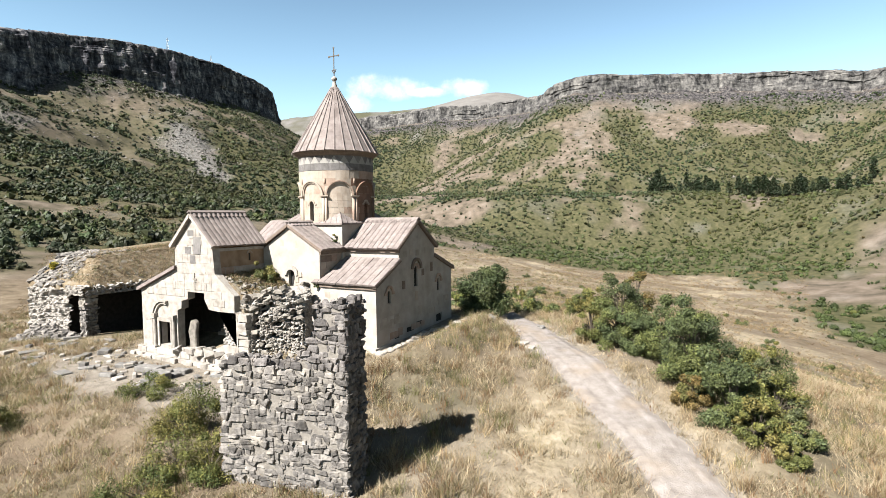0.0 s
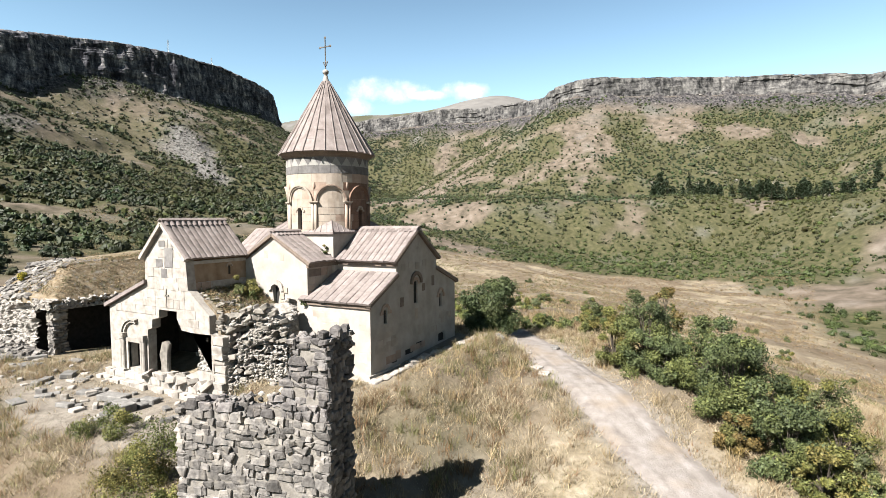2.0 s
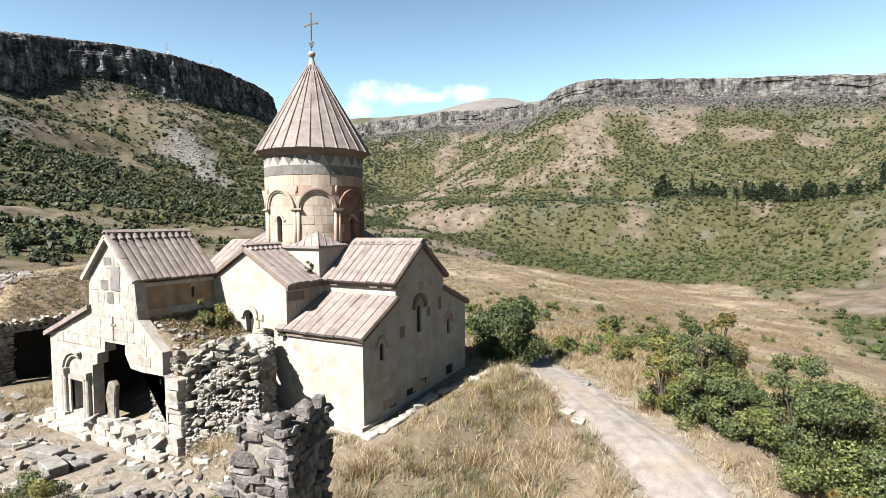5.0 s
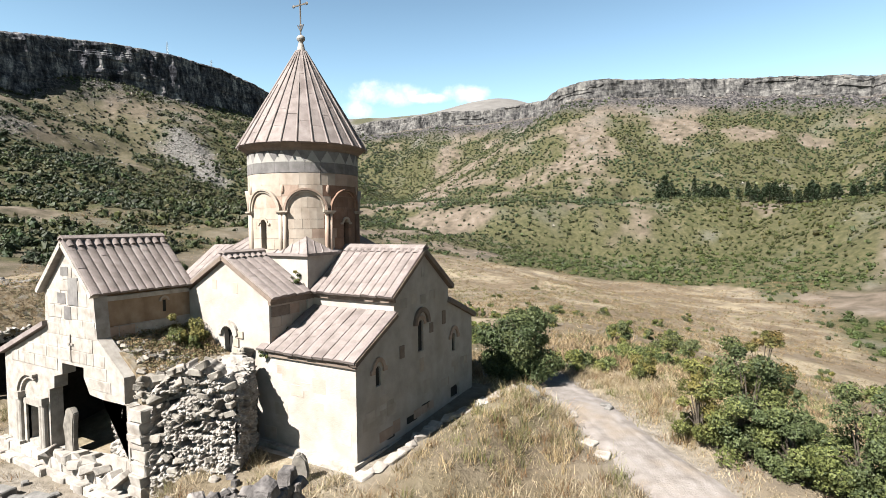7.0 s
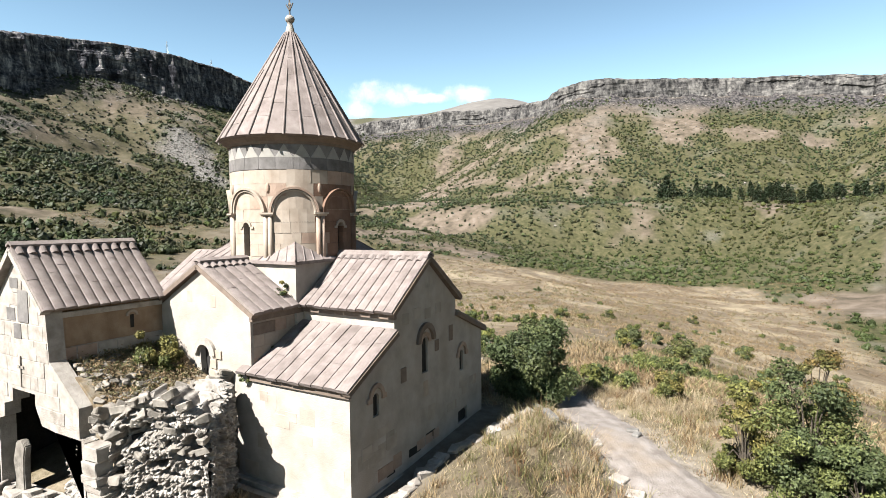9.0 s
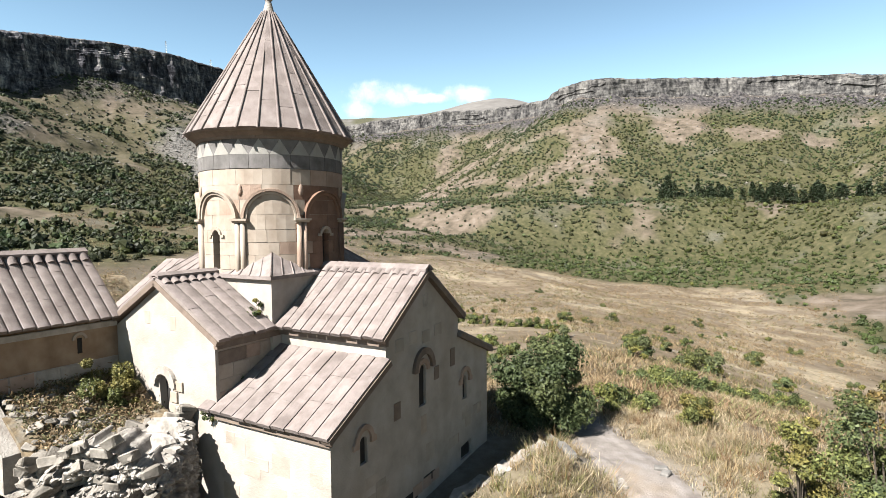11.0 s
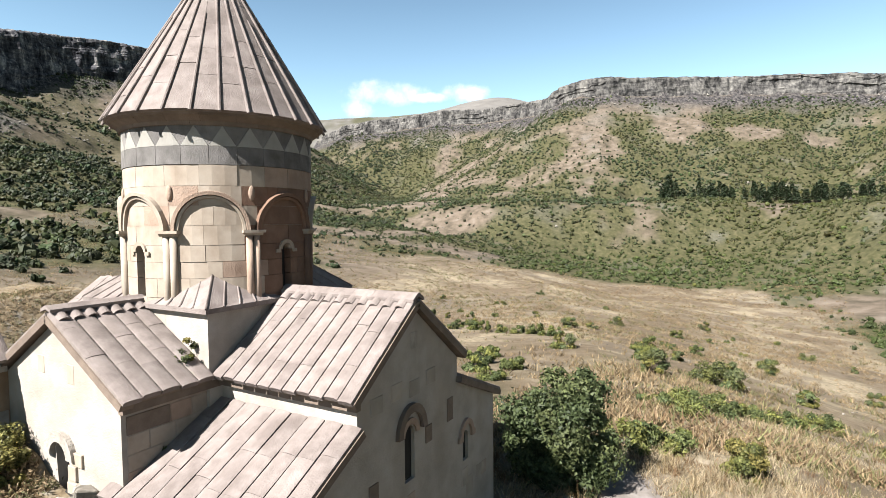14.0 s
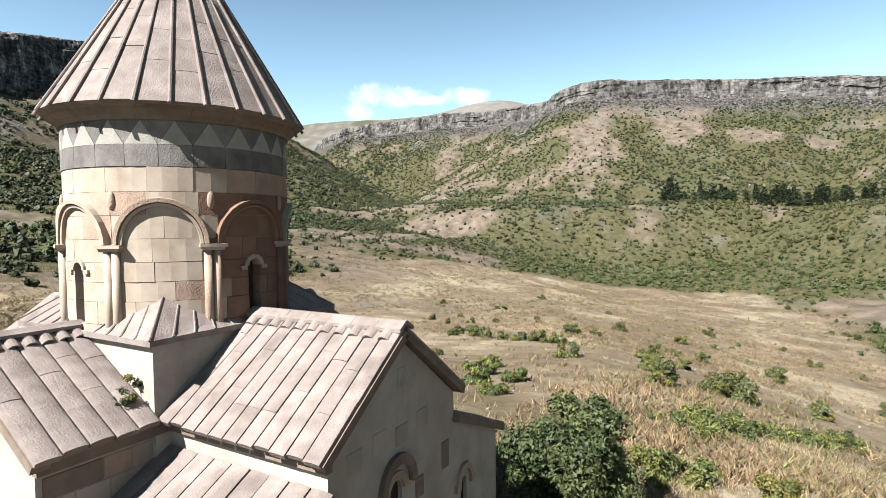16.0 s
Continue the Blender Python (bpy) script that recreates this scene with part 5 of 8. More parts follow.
def inside(p, poly):
    x, y, c = p[0], p[1], False
    for (x0, y0), (x1, y1) in zip(poly, poly[1:] + poly[:1]):
        if (y0 > y) != (y1 > y) and x < (x1 - x0) * (y - y0) / (y1 - y0) + x0:
            c = not c
    return c


def ashlar_face(parent, outline, holes, x0, x1, z0, z1, y, seed, course=0.46, mat=None):
    r_ = random.Random(seed)
    z_ = z0
    while z_ < z1:
        h_ = course * r_.uniform(0.85, 1.15)
        x_ = x0 + r_.uniform(-0.5, 0)
        while x_ < x1:
            w_ = r_.uniform(0.45, 1.05)
            a, b, c, d = x_ + 0.006, x_ + w_ - 0.006, z_ + 0.006, z_ + h_ - 0.006
            probes = [(a, c), (b, c), (a, d), (b, d), ((a + b) / 2, (c + d) / 2), ((a + b) / 2, c), ((a + b) / 2, d)]
            if all(inside(p, outline) for p in probes) and not any(inside(p, hl) for p in probes for hl in holes):
                bm = bmesh.new()
                o = 0.012 + r_.uniform(0, 0.018)
                box(bm, a, b, y - o, y + 0.05, c, d)
                bmesh.ops.bevel(bm, geom=[e for e in bm.edges if all(v.co.y < y for v in e.verts)], offset=0.012, segments=1, affect="EDGES")
                sub("ashlar_block", bm, mat or PALE_ASHLAR, parent)
            x_ += w_
        z_ += h_


ashlar_face(front_wall, OUT, [BREAK, DOOR, [(-34.6, -1.5), (-31.5, -1.5), (-31.5, 1.5), (-34.6, 1.5)]], -35.45, -25.9, -2.3, 3.5, FY, 11)
ashlar_face(front_wall, OUT, [], -31.8, -28.2, 3.5, 6.6, FY, 12, 0.5)
for x0_, x1_, z0_, z1_ in ((-29.91, -29.23, 4.56, 5.62), (-30.72, -30.14, 4.58, 5.0), (-30.26, -29.77, 3.98, 4.49), (-30.41, -29.86, 5.68, 6.02), (-29.34, -29.0, 5.69, 5.95)):
    x_, z_, w_, h_ = (x0_ + x1_) / 2, (z0_ + z1_) / 2, x1_ - x0_, z1_ - z0_
    bm = bmesh.new()
    box(bm, x_ - w_ / 2, x_ + w_ / 2, FY - 0.038, FY + 0.02, z_ - h_ / 2, z_ + h_ / 2)
    sub("dark_block", bm, DARK_BAND, front_wall, "dark grey block of a checker pattern")
# carved cross, door frame, shafts and arch
bm = bmesh.new()
box(bm, -29.95, -29.87, FY - 0.06, FY, 2.35, 3.4)
box(bm, -30.12, -29.70, FY - 0.06, FY, 2.98, 3.06)
sub("relief_cross", bm, PALE_ASHLAR, front_wall)
for x_ in (-34.1, -32.12):
    bm = bmesh.new()
    for dx in (-0.1, 0.1):
        bmesh.ops.create_cone(bm, cap_ends=True, segments=12, radius1=0.13, radius2=0.115, depth=2.0, matrix=Matrix.Translation((x_ + dx, FY - 0.1, -0.55)))
    box(bm, x_ - 0.28, x_ + 0.28, FY - 0.27, FY, 0.42, 0.62)
    box(bm, x_ - 0.24, x_ + 0.24, FY - 0.25, FY, 0.30, 0.42)
    box(bm, x_ - 0.28, x_ + 0.28, FY - 0.28, FY, -1.75, -1.5)
    sub("porch_column", bm, PALE_ASHLAR, front_wall, "weathered twin shaft with capital")
for x_, w_ in ((-33.71, 0.18), (-32.36, 0.18)):
    bm = bmesh.new()
    box(bm, x_ - w_ / 2, x_ + w_ / 2, FY - 0.08, FY + 0.1, -1.5, 0.25)
    sub("door_jamb", bm, PALE_ASHLAR, front_wall)
bm = bmesh.new()
box(bm, -33.85, -32.38, FY - 0.09, FY + 0.1, 0.12, 0.34)
sub("lintel", bm, PALE_ASHLAR, front_wall)
for r_in, r_out, pr in ((0.85, 0.98, 0.12), (1.0, 1.14, 0.2)):
    bm = bmesh.new()
    n, span = 9, 0.62
    pts = [(-33.1 + rad * math.cos(math.pi * (1 - span * i / n)), 0.42 + rad * math.sin(math.pi * (1 - span * i / n))) for rad in (r_in,) for i in range(n + 1)]
    pts += [(-33.1 + r_out * math.cos(math.pi * (1 - span * i / n)), 0.42 + r_out * math.sin(math.pi * (1 - span * i / n))) for i in range(n, -1, -1)]
    prism(bm, pts, "y", FY - pr, FY + 0.02)
    sub("broken_arch", bm, PALE_ASHLAR, front_wall, "stump of a moulded arch over the door")
bm = bmesh.new()
box(bm, -35.9, -26.6, FY - 0.5, FY + 0.3, -2.9, -2.0)
box(bm, -35.6, -27.2, FY - 0.2, FY + 0.3, -2.5, -1.66)
plinth = placed(mesh_ob("step", bm, PALE_ASHLAR, None, "worn stone plinth step"), chapel)
rs = random.Random(31)
for y_, z_, h_, xa, xb in ((FY - 0.66, -2.62, 0.66, -36.0, -26.3), (FY - 0.34, -2.0, 0.42, -35.75, -26.9)):
    x_ = xa
    while x_ < xb:
        w_ = rs.uniform(0.4, 1.1)
        if rs.random() < 0.9:
            bm = bmesh.new()
            box(bm, x_ + 0.01, x_ + w_ - 0.01, y_ + rs.uniform(-0.06, 0.06), FY + 0.02, z_, z_ + h_ + rs.uniform(-0.10, 0.03))
            bmesh.ops.bevel(bm, geom=bm.edges[:], offset=0.035, segments=1, affect="EDGES")
            for v in bm.verts:
                v.co += Vector((rs.uniform(-1, 1), rs.uniform(-1, 1), rs.uniform(-1, 1))) * 0.018
            sub("plinth_block", bm, PALE_ASHLAR, plinth)
        x_ += w_
# chapel body and porch room behind the front
bm = bmesh.new()
prism(bm, [(-31.65, 2.6), (-28.3, 2.6), (-28.3, 4.92), (-29.98, 6.62), (-31.65, 4.92)], "y", FY + 0.5, FRONT)
OCHRE = material("warm_ochre_tuff", [(0.3, (0.155, 0.103, 0.0645)), (0.55, (0.206, 0.147, 0.098)), (0.8, (0.243, 0.186, 0.134))], 1.8, 9, 0.9, 0.3, 22, ((0.114, 0.0748, 0.0464), 0.6), stain_scale=1.6, streak=0.35)
placed(mesh_ob("wall", bm, OCHRE, None, "chapel walls of warm ochre stone"), chapel)
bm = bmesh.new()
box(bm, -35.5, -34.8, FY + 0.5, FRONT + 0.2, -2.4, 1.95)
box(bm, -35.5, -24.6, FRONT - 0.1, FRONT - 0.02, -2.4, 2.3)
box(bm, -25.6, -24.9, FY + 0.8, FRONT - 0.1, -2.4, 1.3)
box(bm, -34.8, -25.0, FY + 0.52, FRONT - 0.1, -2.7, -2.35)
# shade of the enclosed rooms put into the stone colour
SHADE_STONE = material("shade_dark_stone", [(0.3, (0.012, 0.011, 0.01)), (0.7, (0.035, 0.031, 0.028))], 3.0, 6, 0.95, 0.5, 14)
placed(mesh_ob("porch_room", bm, SHADE_STONE, None, "rubble inside of the porch, coloured near black for shade"), chapel)
bm = bmesh.new()
prism(bm, [(-35.75, 2.02), (-31.65, 3.62), (-31.65, 3.82), (-35.75, 2.24)], "y", FY - 0.2, FRONT + 0.3)
placed(mesh_ob("porch_roof", bm, ROOF, None, "grey lean-to slab roof"), chapel)
bm = bmesh.new()
box(bm, -28.34, -28.2, FY + 0.3, FRONT - 0.05, 4.72, 4.9)
box(bm, -28.33, -28.24, FY + 0.75, FRONT - 0.05, 3.2, 3.72)
placed(mesh_ob("string_course", bm, PALE_ASHLAR), chapel)
for c in (22.1, 22.75, 23.4, 24.05):
    panel(chapel, "x", -28.25, c, 3.5, 0.6, 0.42, PINK_ASHLAR if c < 23 else PALE_ASHLAR, 0.03, "bare_block")
# near-black panel on the wall, painted as the shade in a slit
panel(chapel, "x", -28.30, 24.35, 4.25, 0.16, 0.5, DARK, 0.004, "slit_shade_panel", "near-black panel for the shade in a slit window")
hood(chapel, "x", -28.30, 24.35, 0.14, 4.45, 0.08, 0.05, 0.0, ASHLAR)
ridge_tiles(chapel, (-29.93, FY - 0.15, 6.98), (-29.93, FRONT - 0.05, 6.98), (1.93, 0, -1.93), 12)
CE, CR = 5.02, 6.95
for x_e in (-31.98, -28.05):
    slab_roof(chapel, "chapel_roof", (x_e, FY - 0.2, CE), (x_e, FRONT - 0.03, CE), (-29.98 - x_e, 0, CR - CE), 12, 3, "ribbed pinkish stone slab roof")
ridge_cap(chapel, (-29.98, FY - 0.2, CR), (-29.98, FRONT - 0.05, CR), 0.20, 0.14, 0.25, 7)
verge(chapel, [((-32.02, FY - 0.2, CE - 0.03), (-29.98, FY - 0.2, CR), (0, -1, 0)), ((-28.0, FY - 0.2, CE - 0.03), (-29.98, FY - 0.2, CR), (0, -1, 0))], mat=PALE_ASHLAR)


# ---- rubble ----
def stone_mesh(seed, mat, name="stone"):
    r_ = random.Random(seed)
    bm = bmesh.new()
    vs = box(bm, -0.5, 0.5, -0.5, 0.5, -0.5, 0.5)
    for v in vs:
        v.co += Vector((r_.uniform(-0.2, 0.2), r_.uniform(-0.22, 0.22), r_.uniform(-0.2, 0.2)))
    bmesh.ops.bevel(bm, geom=bm.edges[:], offset=0.12, segments=1, affect="EDGES")
    for v in bm.verts:
        v.co *= r_.uniform(0.93, 1.07)
    bm.normal_update()
    me = bpy.data.meshes.new(name)
    bm.to_mesh(me), bm.free()
    if mat:
        me.materials.append(mat)
    return me


RUIN = material("weathered_ruin_stone", [(0.28, (0.0722, 0.0645, 0.0542)), (0.5, (0.15, 0.134, 0.114)), (0.75, (0.243, 0.222, 0.191))], 3, 8, 0.92, 0.5, 18, ((0.0774, 0.0671, 0.0542), 0.5), 0.28, stain_scale=2)
STONES = [stone_mesh(40 + i, RUBBLE) for i in range(10)]
RUIN_STONES = [stone_mesh(80 + i, RUIN) for i in range(8)]
PALE_STONES = [stone_mesh(60 + i, PALE_ASHLAR) for i in range(6)]


def joined(name, meshes, places, mat, parent=None, label=""):
    """Many small stones in one mesh."""
    packs = []
    for me in meshes:
        co = np.empty(len(me.vertices) * 3, np.float32)
        me.vertices.foreach_get("co", co)
        me.calc_loop_triangles()
        tri = np.empty(len(me.loop_triangles) * 3, np.int32)
        me.loop_triangles.foreach_get("vertices", tri)
        packs.append((co.reshape(-1, 3), tri.reshape(-1, 3)))
    vs, fs, n = [], [], 0
    for i, m in enumerate(places):
        co, tri = packs[i % len(packs)]
        a = np.array(m)
        vs.append(co @ a[:3, :3].T + a[:3, 3])
        fs.append(tri + n)
        n += len(co)
    me = quad_mesh(name, np.concatenate(vs), np.concatenate(fs))
    ob = from_mesh(name, me, mat, None, label)
    if parent:
        placed(ob, parent)
    return tagged(ob, kind="stuff")


def ruined_wall(owner, p0, d, depth_dir, length, thick, z0, top, seed, size=0.27, gaps=(), singles=300, stones=None, joined_mat=None, core_mat=None, ends=(True, True), rough=1.0, bed=0.055, squat=1.85):
    """A rubble wall from p0 along d: top(s) gives its broken crest."""
    r_ = random.Random(seed)
    d, e = Vector((*d, 0)).normalized(), Vector((*depth_dir, 0)).normalized()
    p0 = Vector((*p0, 0))
    stones = stones or STONES
    bm = bmesh.new()
    n = max(4, int(length / 0.25))
    rows_ = []
    for i in range(n + 1):
        s = 0.14 + (length - 0.28) * i / n
        t = max(z0 + 0.1, min(top(s), top(min(length, s + 0.15)), top(max(0, s - 0.15))) - 0.2)
        ring = [p0 + d * s + e * o + Vector((0, 0, z)) for o, z in ((bed, z0 - 0.5), (bed + 0.025, t), (thick - bed - 0.025, t - 0.3), (thick - bed, z0 - 0.5))]
        rows_.append([bm.verts.new(p) for p in ring])
    for a, b in zip(rows_[:-1], rows_[1:]):
        for k in range(4):
            bm.faces.new((a[k], b[k], b[(k + 1) % 4], a[(k + 1) % 4]))
    bm.faces.new(rows_[0][::-1]), bm.faces.new(rows_[-1])
    bmesh.ops.recalc_face_normals(bm, faces=bm.faces)
    core = placed(mesh_ob("core", bm, core_mat or MORTAR, None, "rubble core with lime mortar"), owner)
    places = []

    def lay(origin, run, out, width, crest):
        z = z0 - 0.2
        while True:
            h = size * r_.uniform(0.5, 1.2)
            s = r_.uniform(-0.1, 0.05)
            any_ = False
            while s < width:
                w = size * r_.uniform(0.55, squat)
                mid = min(width - 0.05, max(0.05, s + w / 2))
                if z + h * 0.6 < crest(mid):
                    any_ = True
                    if not any(abs(mid - g[0]) < g[2] and abs(z + h / 2 - g[1]) < g[3] for g in gaps if crest is top):
                        hh = h * r_.uniform(0.72, 1.15)
                        c = origin + run * mid + Vector((0, 0, z + h / 2 + r_.uniform(-0.03, 0.03))) - out * (0.13 - r_.uniform(0.0, 0.12) * rough)
                        rot = Matrix((run, -out, Vector((0, 0, 1)))).transposed().to_4x4()
                        places.append(Matrix.Translation(c) @ rot @ pose(0, 0, 0, r_.uniform(-11, 11) * rough, r_.uniform(-13, 13) * rough, r_.uniform(-11, 11) * rough) @ Matrix.Diagonal((w * 1.02, 0.32 * r_.uniform(0.8, 1.2), hh * 1.02, 1)))
                s += w
            z += h
            if not any_ or z > 9:
                break

    lay(p0, d, -e, length, top)
    if ends[0]:
        lay(p0, e, -d, thick, lambda s: top(0.05) + 0.1 * math.sin(9 * s))
    if ends[1]:
        lay(p0 + d * length, e, d, thick, lambda s: top(length - 0.05) + 0.1 * math.sin(9 * s))
    # loose stones along the crest
    s = 0.0
    while s < length:
        for o in np.arange(0.1, thick, size * 0.7):
            w = size * r_.uniform(0.5, 1.05)
            c = p0 + d * (s + r_.uniform(-0.1, 0.1)) + e * (float(o) + r_.uniform(-0.06, 0.06)) + Vector((0, 0, top(min(length, s)) - 0.16 - 0.35 * float(o) / max(1.0, thick) + r_.uniform(-0.1, 0.1)))
            places.append(Matrix.Translation(c) @ pose(0, 0, 0, r_.uniform(-30, 30), r_.uniform(-30, 30), r_.uniform(0, 180)) @ Matrix.Diagonal((w, w * 0.8, w * r_.uniform(0.5, 0.9), 1)))
        s += size * 0.65
    places.sort(key=lambda m: -m.translation.z)
    for i, m in enumerate(places[:singles]):
        ob = new("stone", stones[i % len(stones)])
        ob.parent = core
        ob.matrix_basis = m
    if len(places) > singles:
        joined("rubble_facing", stones, places[singles:], joined_mat or RUBBLE_I, owner, "coursed basalt rubble")
    return core


def rubble_face(owner, name, p0, d, length, z0, top, seed, mat, label, cell=0.16, swell=0.22, holes=(), step=0.045, deep=0.5):
    """A torn face of mortared rubble: lumps of many sizes with hollows where stones fell out."""
    rg = np.random.default_rng(seed)
    d = np.array(d, float) / math.hypot(*d)
    out = np.array((d[1], -d[0]))
    zmax = max(top(t) for t in np.linspace(0, length, 60))
    ns, nz = int(length / step), int((zmax - z0) / step)
    S, T = np.meshgrid(np.linspace(0, length, ns + 1), np.linspace(0, 1, nz + 1), indexing="ij")
    crest = np.array([top(t) for t in S[:, 0]])
    Z = z0 + T * (crest[:, None] - z0)
    # cells of jittered stones, two sizes
    disp = swell * fbm(S + seed, Z, 1.1, 3, seed) * 2
    for c, amp in ((cell * 2.1, 0.10), (cell, 0.075)):
        gx, gz = np.floor(S / c), np.floor(Z / (c * 0.72))
        best, second, who = np.full(S.shape, 9.0), np.full(S.shape, 9.0), np.zeros(S.shape)
        for ox in (-1, 0, 1):
            for oz in (-1, 0, 1):
                ix, iz = gx + ox, gz + oz
                px, pz = (ix + 0.15 + 0.7 * lattice(ix, iz, seed + 1)) * c, (iz + 0.15 + 0.7 * lattice(ix, iz, seed + 2)) * c * 0.72
                r = np.hypot((S - px) / c, (Z - pz) / (c * 0.72))
                near = r < best
                second = np.where(near, best, np.minimum(second, r))
                who = np.where(near, lattice(ix, iz, seed + 3), who)
                best = np.where(near, r, best)
        edge = np.clip((second - best) / 0.35, 0, 1)
        disp = disp + amp * (who - 0.35) * edge + amp * 0.9 * np.sqrt(edge) - amp * 2.2 * (who < 0.2) * edge
    for hs, hz, ws, wz in holes:
        disp = disp - deep * np.clip(1.6 - 1.6 * np.hypot((S - hs) / ws, (Z - hz) / wz) + 1.2 * fbm(S * 3, Z * 3, 0.6, 2, seed + 9), 0, 1)
    disp = disp - 0.35 * np.clip((T - 0.93) / 0.07, 0, 1) ** 2
    X = p0[0] + d[0] * S + out[0] * disp
    Y = p0[1] + d[1] * S + out[1] * disp
    # the crest runs back a little so that the face has a top
    v = np.stack((X, Y, Z), -1)
    back = v[:, -1].copy()
    back[:, 0] -= out[0] * 0.8
    back[:, 1] -= out[1] * 0.8
    v = np.concatenate((v, back[:, None]), 1).reshape(-1, 3)
    m = nz + 2
    i, k = np.meshgrid(np.arange(ns), np.arange(m - 1), indexing="ij")
    q = np.stack((i * m + k, (i + 1) * m + k, (i + 1) * m + k + 1, i * m + k + 1), -1).reshape(-1, 4)
    return placed(from_mesh(name, quad_mesh(name, v, q), mat, None, label), owner)


def steps(*pts):
    xs, zs = [p[0] for p in pts], [p[1] for p in pts]
    return lambda s: float(np.interp(s, xs, zs)) + 0.07 * math.sin(7.3 * s) + 0.05 * math.sin(17 * s + 1)


# the tall fragment of wall that stands alone before the church
fx, fy = -12.87, 15.25
fragment = thing("ruined_wall", fx - 2.6, fy - 0.2, -4.0, "tall broken fragment of dark basalt rubble wall in dry grass", "ruin")
ruined_wall(fragment, (fx, fy), (-0.973, -0.23), (-0.23, 0.973), 5.35, 1.55, -4.6, steps((0, 3.55), (0.5, 3.75), (1.15, 3.55), (1.3, 2.5), (1.55, 1.75), (2.1, 1.5), (2.7, 1.25), (3.0, 0.95), (3.4, 1.35), (4.2, 1.45), (4.9, 1.25), (5.35, 0.9)), 3, 0.25, gaps=((3.2, -0.42, 0.22, 0.30), (3.0, -0.2, 0.16, 0.2)), rough=0.42, bed=-0.025, squat=2.1)

# rubble core of the fallen end of the porch, between chapel and church
porch_ruin = thing("ruined_vault", -25.3, 23.2, -2.2, "broken rubble vault of the porch with earth and grass on top", "ruin")
RUIN_CREST = steps((0, 1.7), (0.5, 2.3), (1.2, 2.55), (2.0, 2.5), (2.6, 2.15), (3.0, 1.7))
CORE = material("torn_mortared_rubble", [(0.3, (0.105, 0.093, 0.0807)), (0.48, (0.2, 0.181, 0.159)), (0.62, (0.275, 0.254, 0.228)), (0.8, (0.322, 0.304, 0.275))], 3.2, 9, 0.95, 0.7, 14, ((0.095, 0.0807, 0.0665), 0.6), stain_scale=1.7)
rubble_face(porch_ruin, "torn_core", (-25.3, 21.75), (0.82, 0.50), 3.0, -2.3, RUIN_CREST, 71, CORE, "torn face of pale mortared rubble with hollows", cell=0.12, swell=0.24, deep=0.7, step=0.04, holes=((0.25, 0.4, 0.22, 1.3), (0.75, 1.45, 0.4, 0.32), (1.15, 1.7, 0.25, 0.2), (0.8, -0.75, 0.38, 0.3), (2.55, 1.05, 0.35, 0.4), (1.5, 0.55, 0.3, 0.14), (2.0, 0.2, 0.25, 0.12), (1.2, -0.1, 0.2, 0.12), (2.5, -0.2, 0.3, 0.14), (1.85, 1.2, 0.3, 0.12)))
rubble_face(porch_ruin, "torn_end", (-22.78, 23.2), (-0.52, 0.854), 2.2, -1.9, steps((0, 1.7), (1.0, 2.2), (2.2, 2.5)), 73, CORE, "torn end of the rubble vault", cell=0.13, swell=0.1, holes=((0.7, 0.9, 0.3, 0.4), (1.4, -0.3, 0.3, 0.5)))
rubble_face(porch_ruin, "torn_jamb", (-27.55, 21.74), (1, 0.0), 1.45, -1.6, steps((0, 1.22), (0.7, 1.2), (1.45, 1.2)), 75, CORE, "torn rubble jamb of the broken front", cell=0.14, swell=0.14, holes=((1.0, 0.1, 0.16, 0.5), (0.5, 0.9, 0.5, 0.14)), deep=0.3)
r_ = random.Random(29)
for k in range(46):
    t = r_.uniform(0.1, 2.95)
    z_ = r_.uniform(-2.0, RUIN_CREST(t) - 0.15) if k % 3 else RUIN_CREST(t) + r_.uniform(-0.12, 0.05)
    s_ = r_.uniform(0.14, 0.34)
    ob = new("stone", RUIN_STONES[k % 8])
    ob.matrix_basis = Matrix.Translation((-25.3 + 0.854 * t + 0.02, 21.75 + 0.52 * t - 0.03, z_)) @ pose(0, 0, 0, r_.uniform(-30, 30), r_.uniform(-30, 30), 31 + r_.uniform(-25, 25)) @ Matrix.Diagonal((s_ * 1.3, s_, s_ * 0.75, 1))
    placed(ob, porch_ruin)
ruined_wall(porch_ruin, (-25.0, 23.6), (0.3, 0.95), (-0.95, 0.3), 1.85, 0.7, -1.9, steps((0, 1.6), (0.8, 2.1), (1.85, 2.6)), 27, 0.26, singles=40, stones=RUIN_STONES, joined_mat=PALE_RUBBLE, rough=1.4)


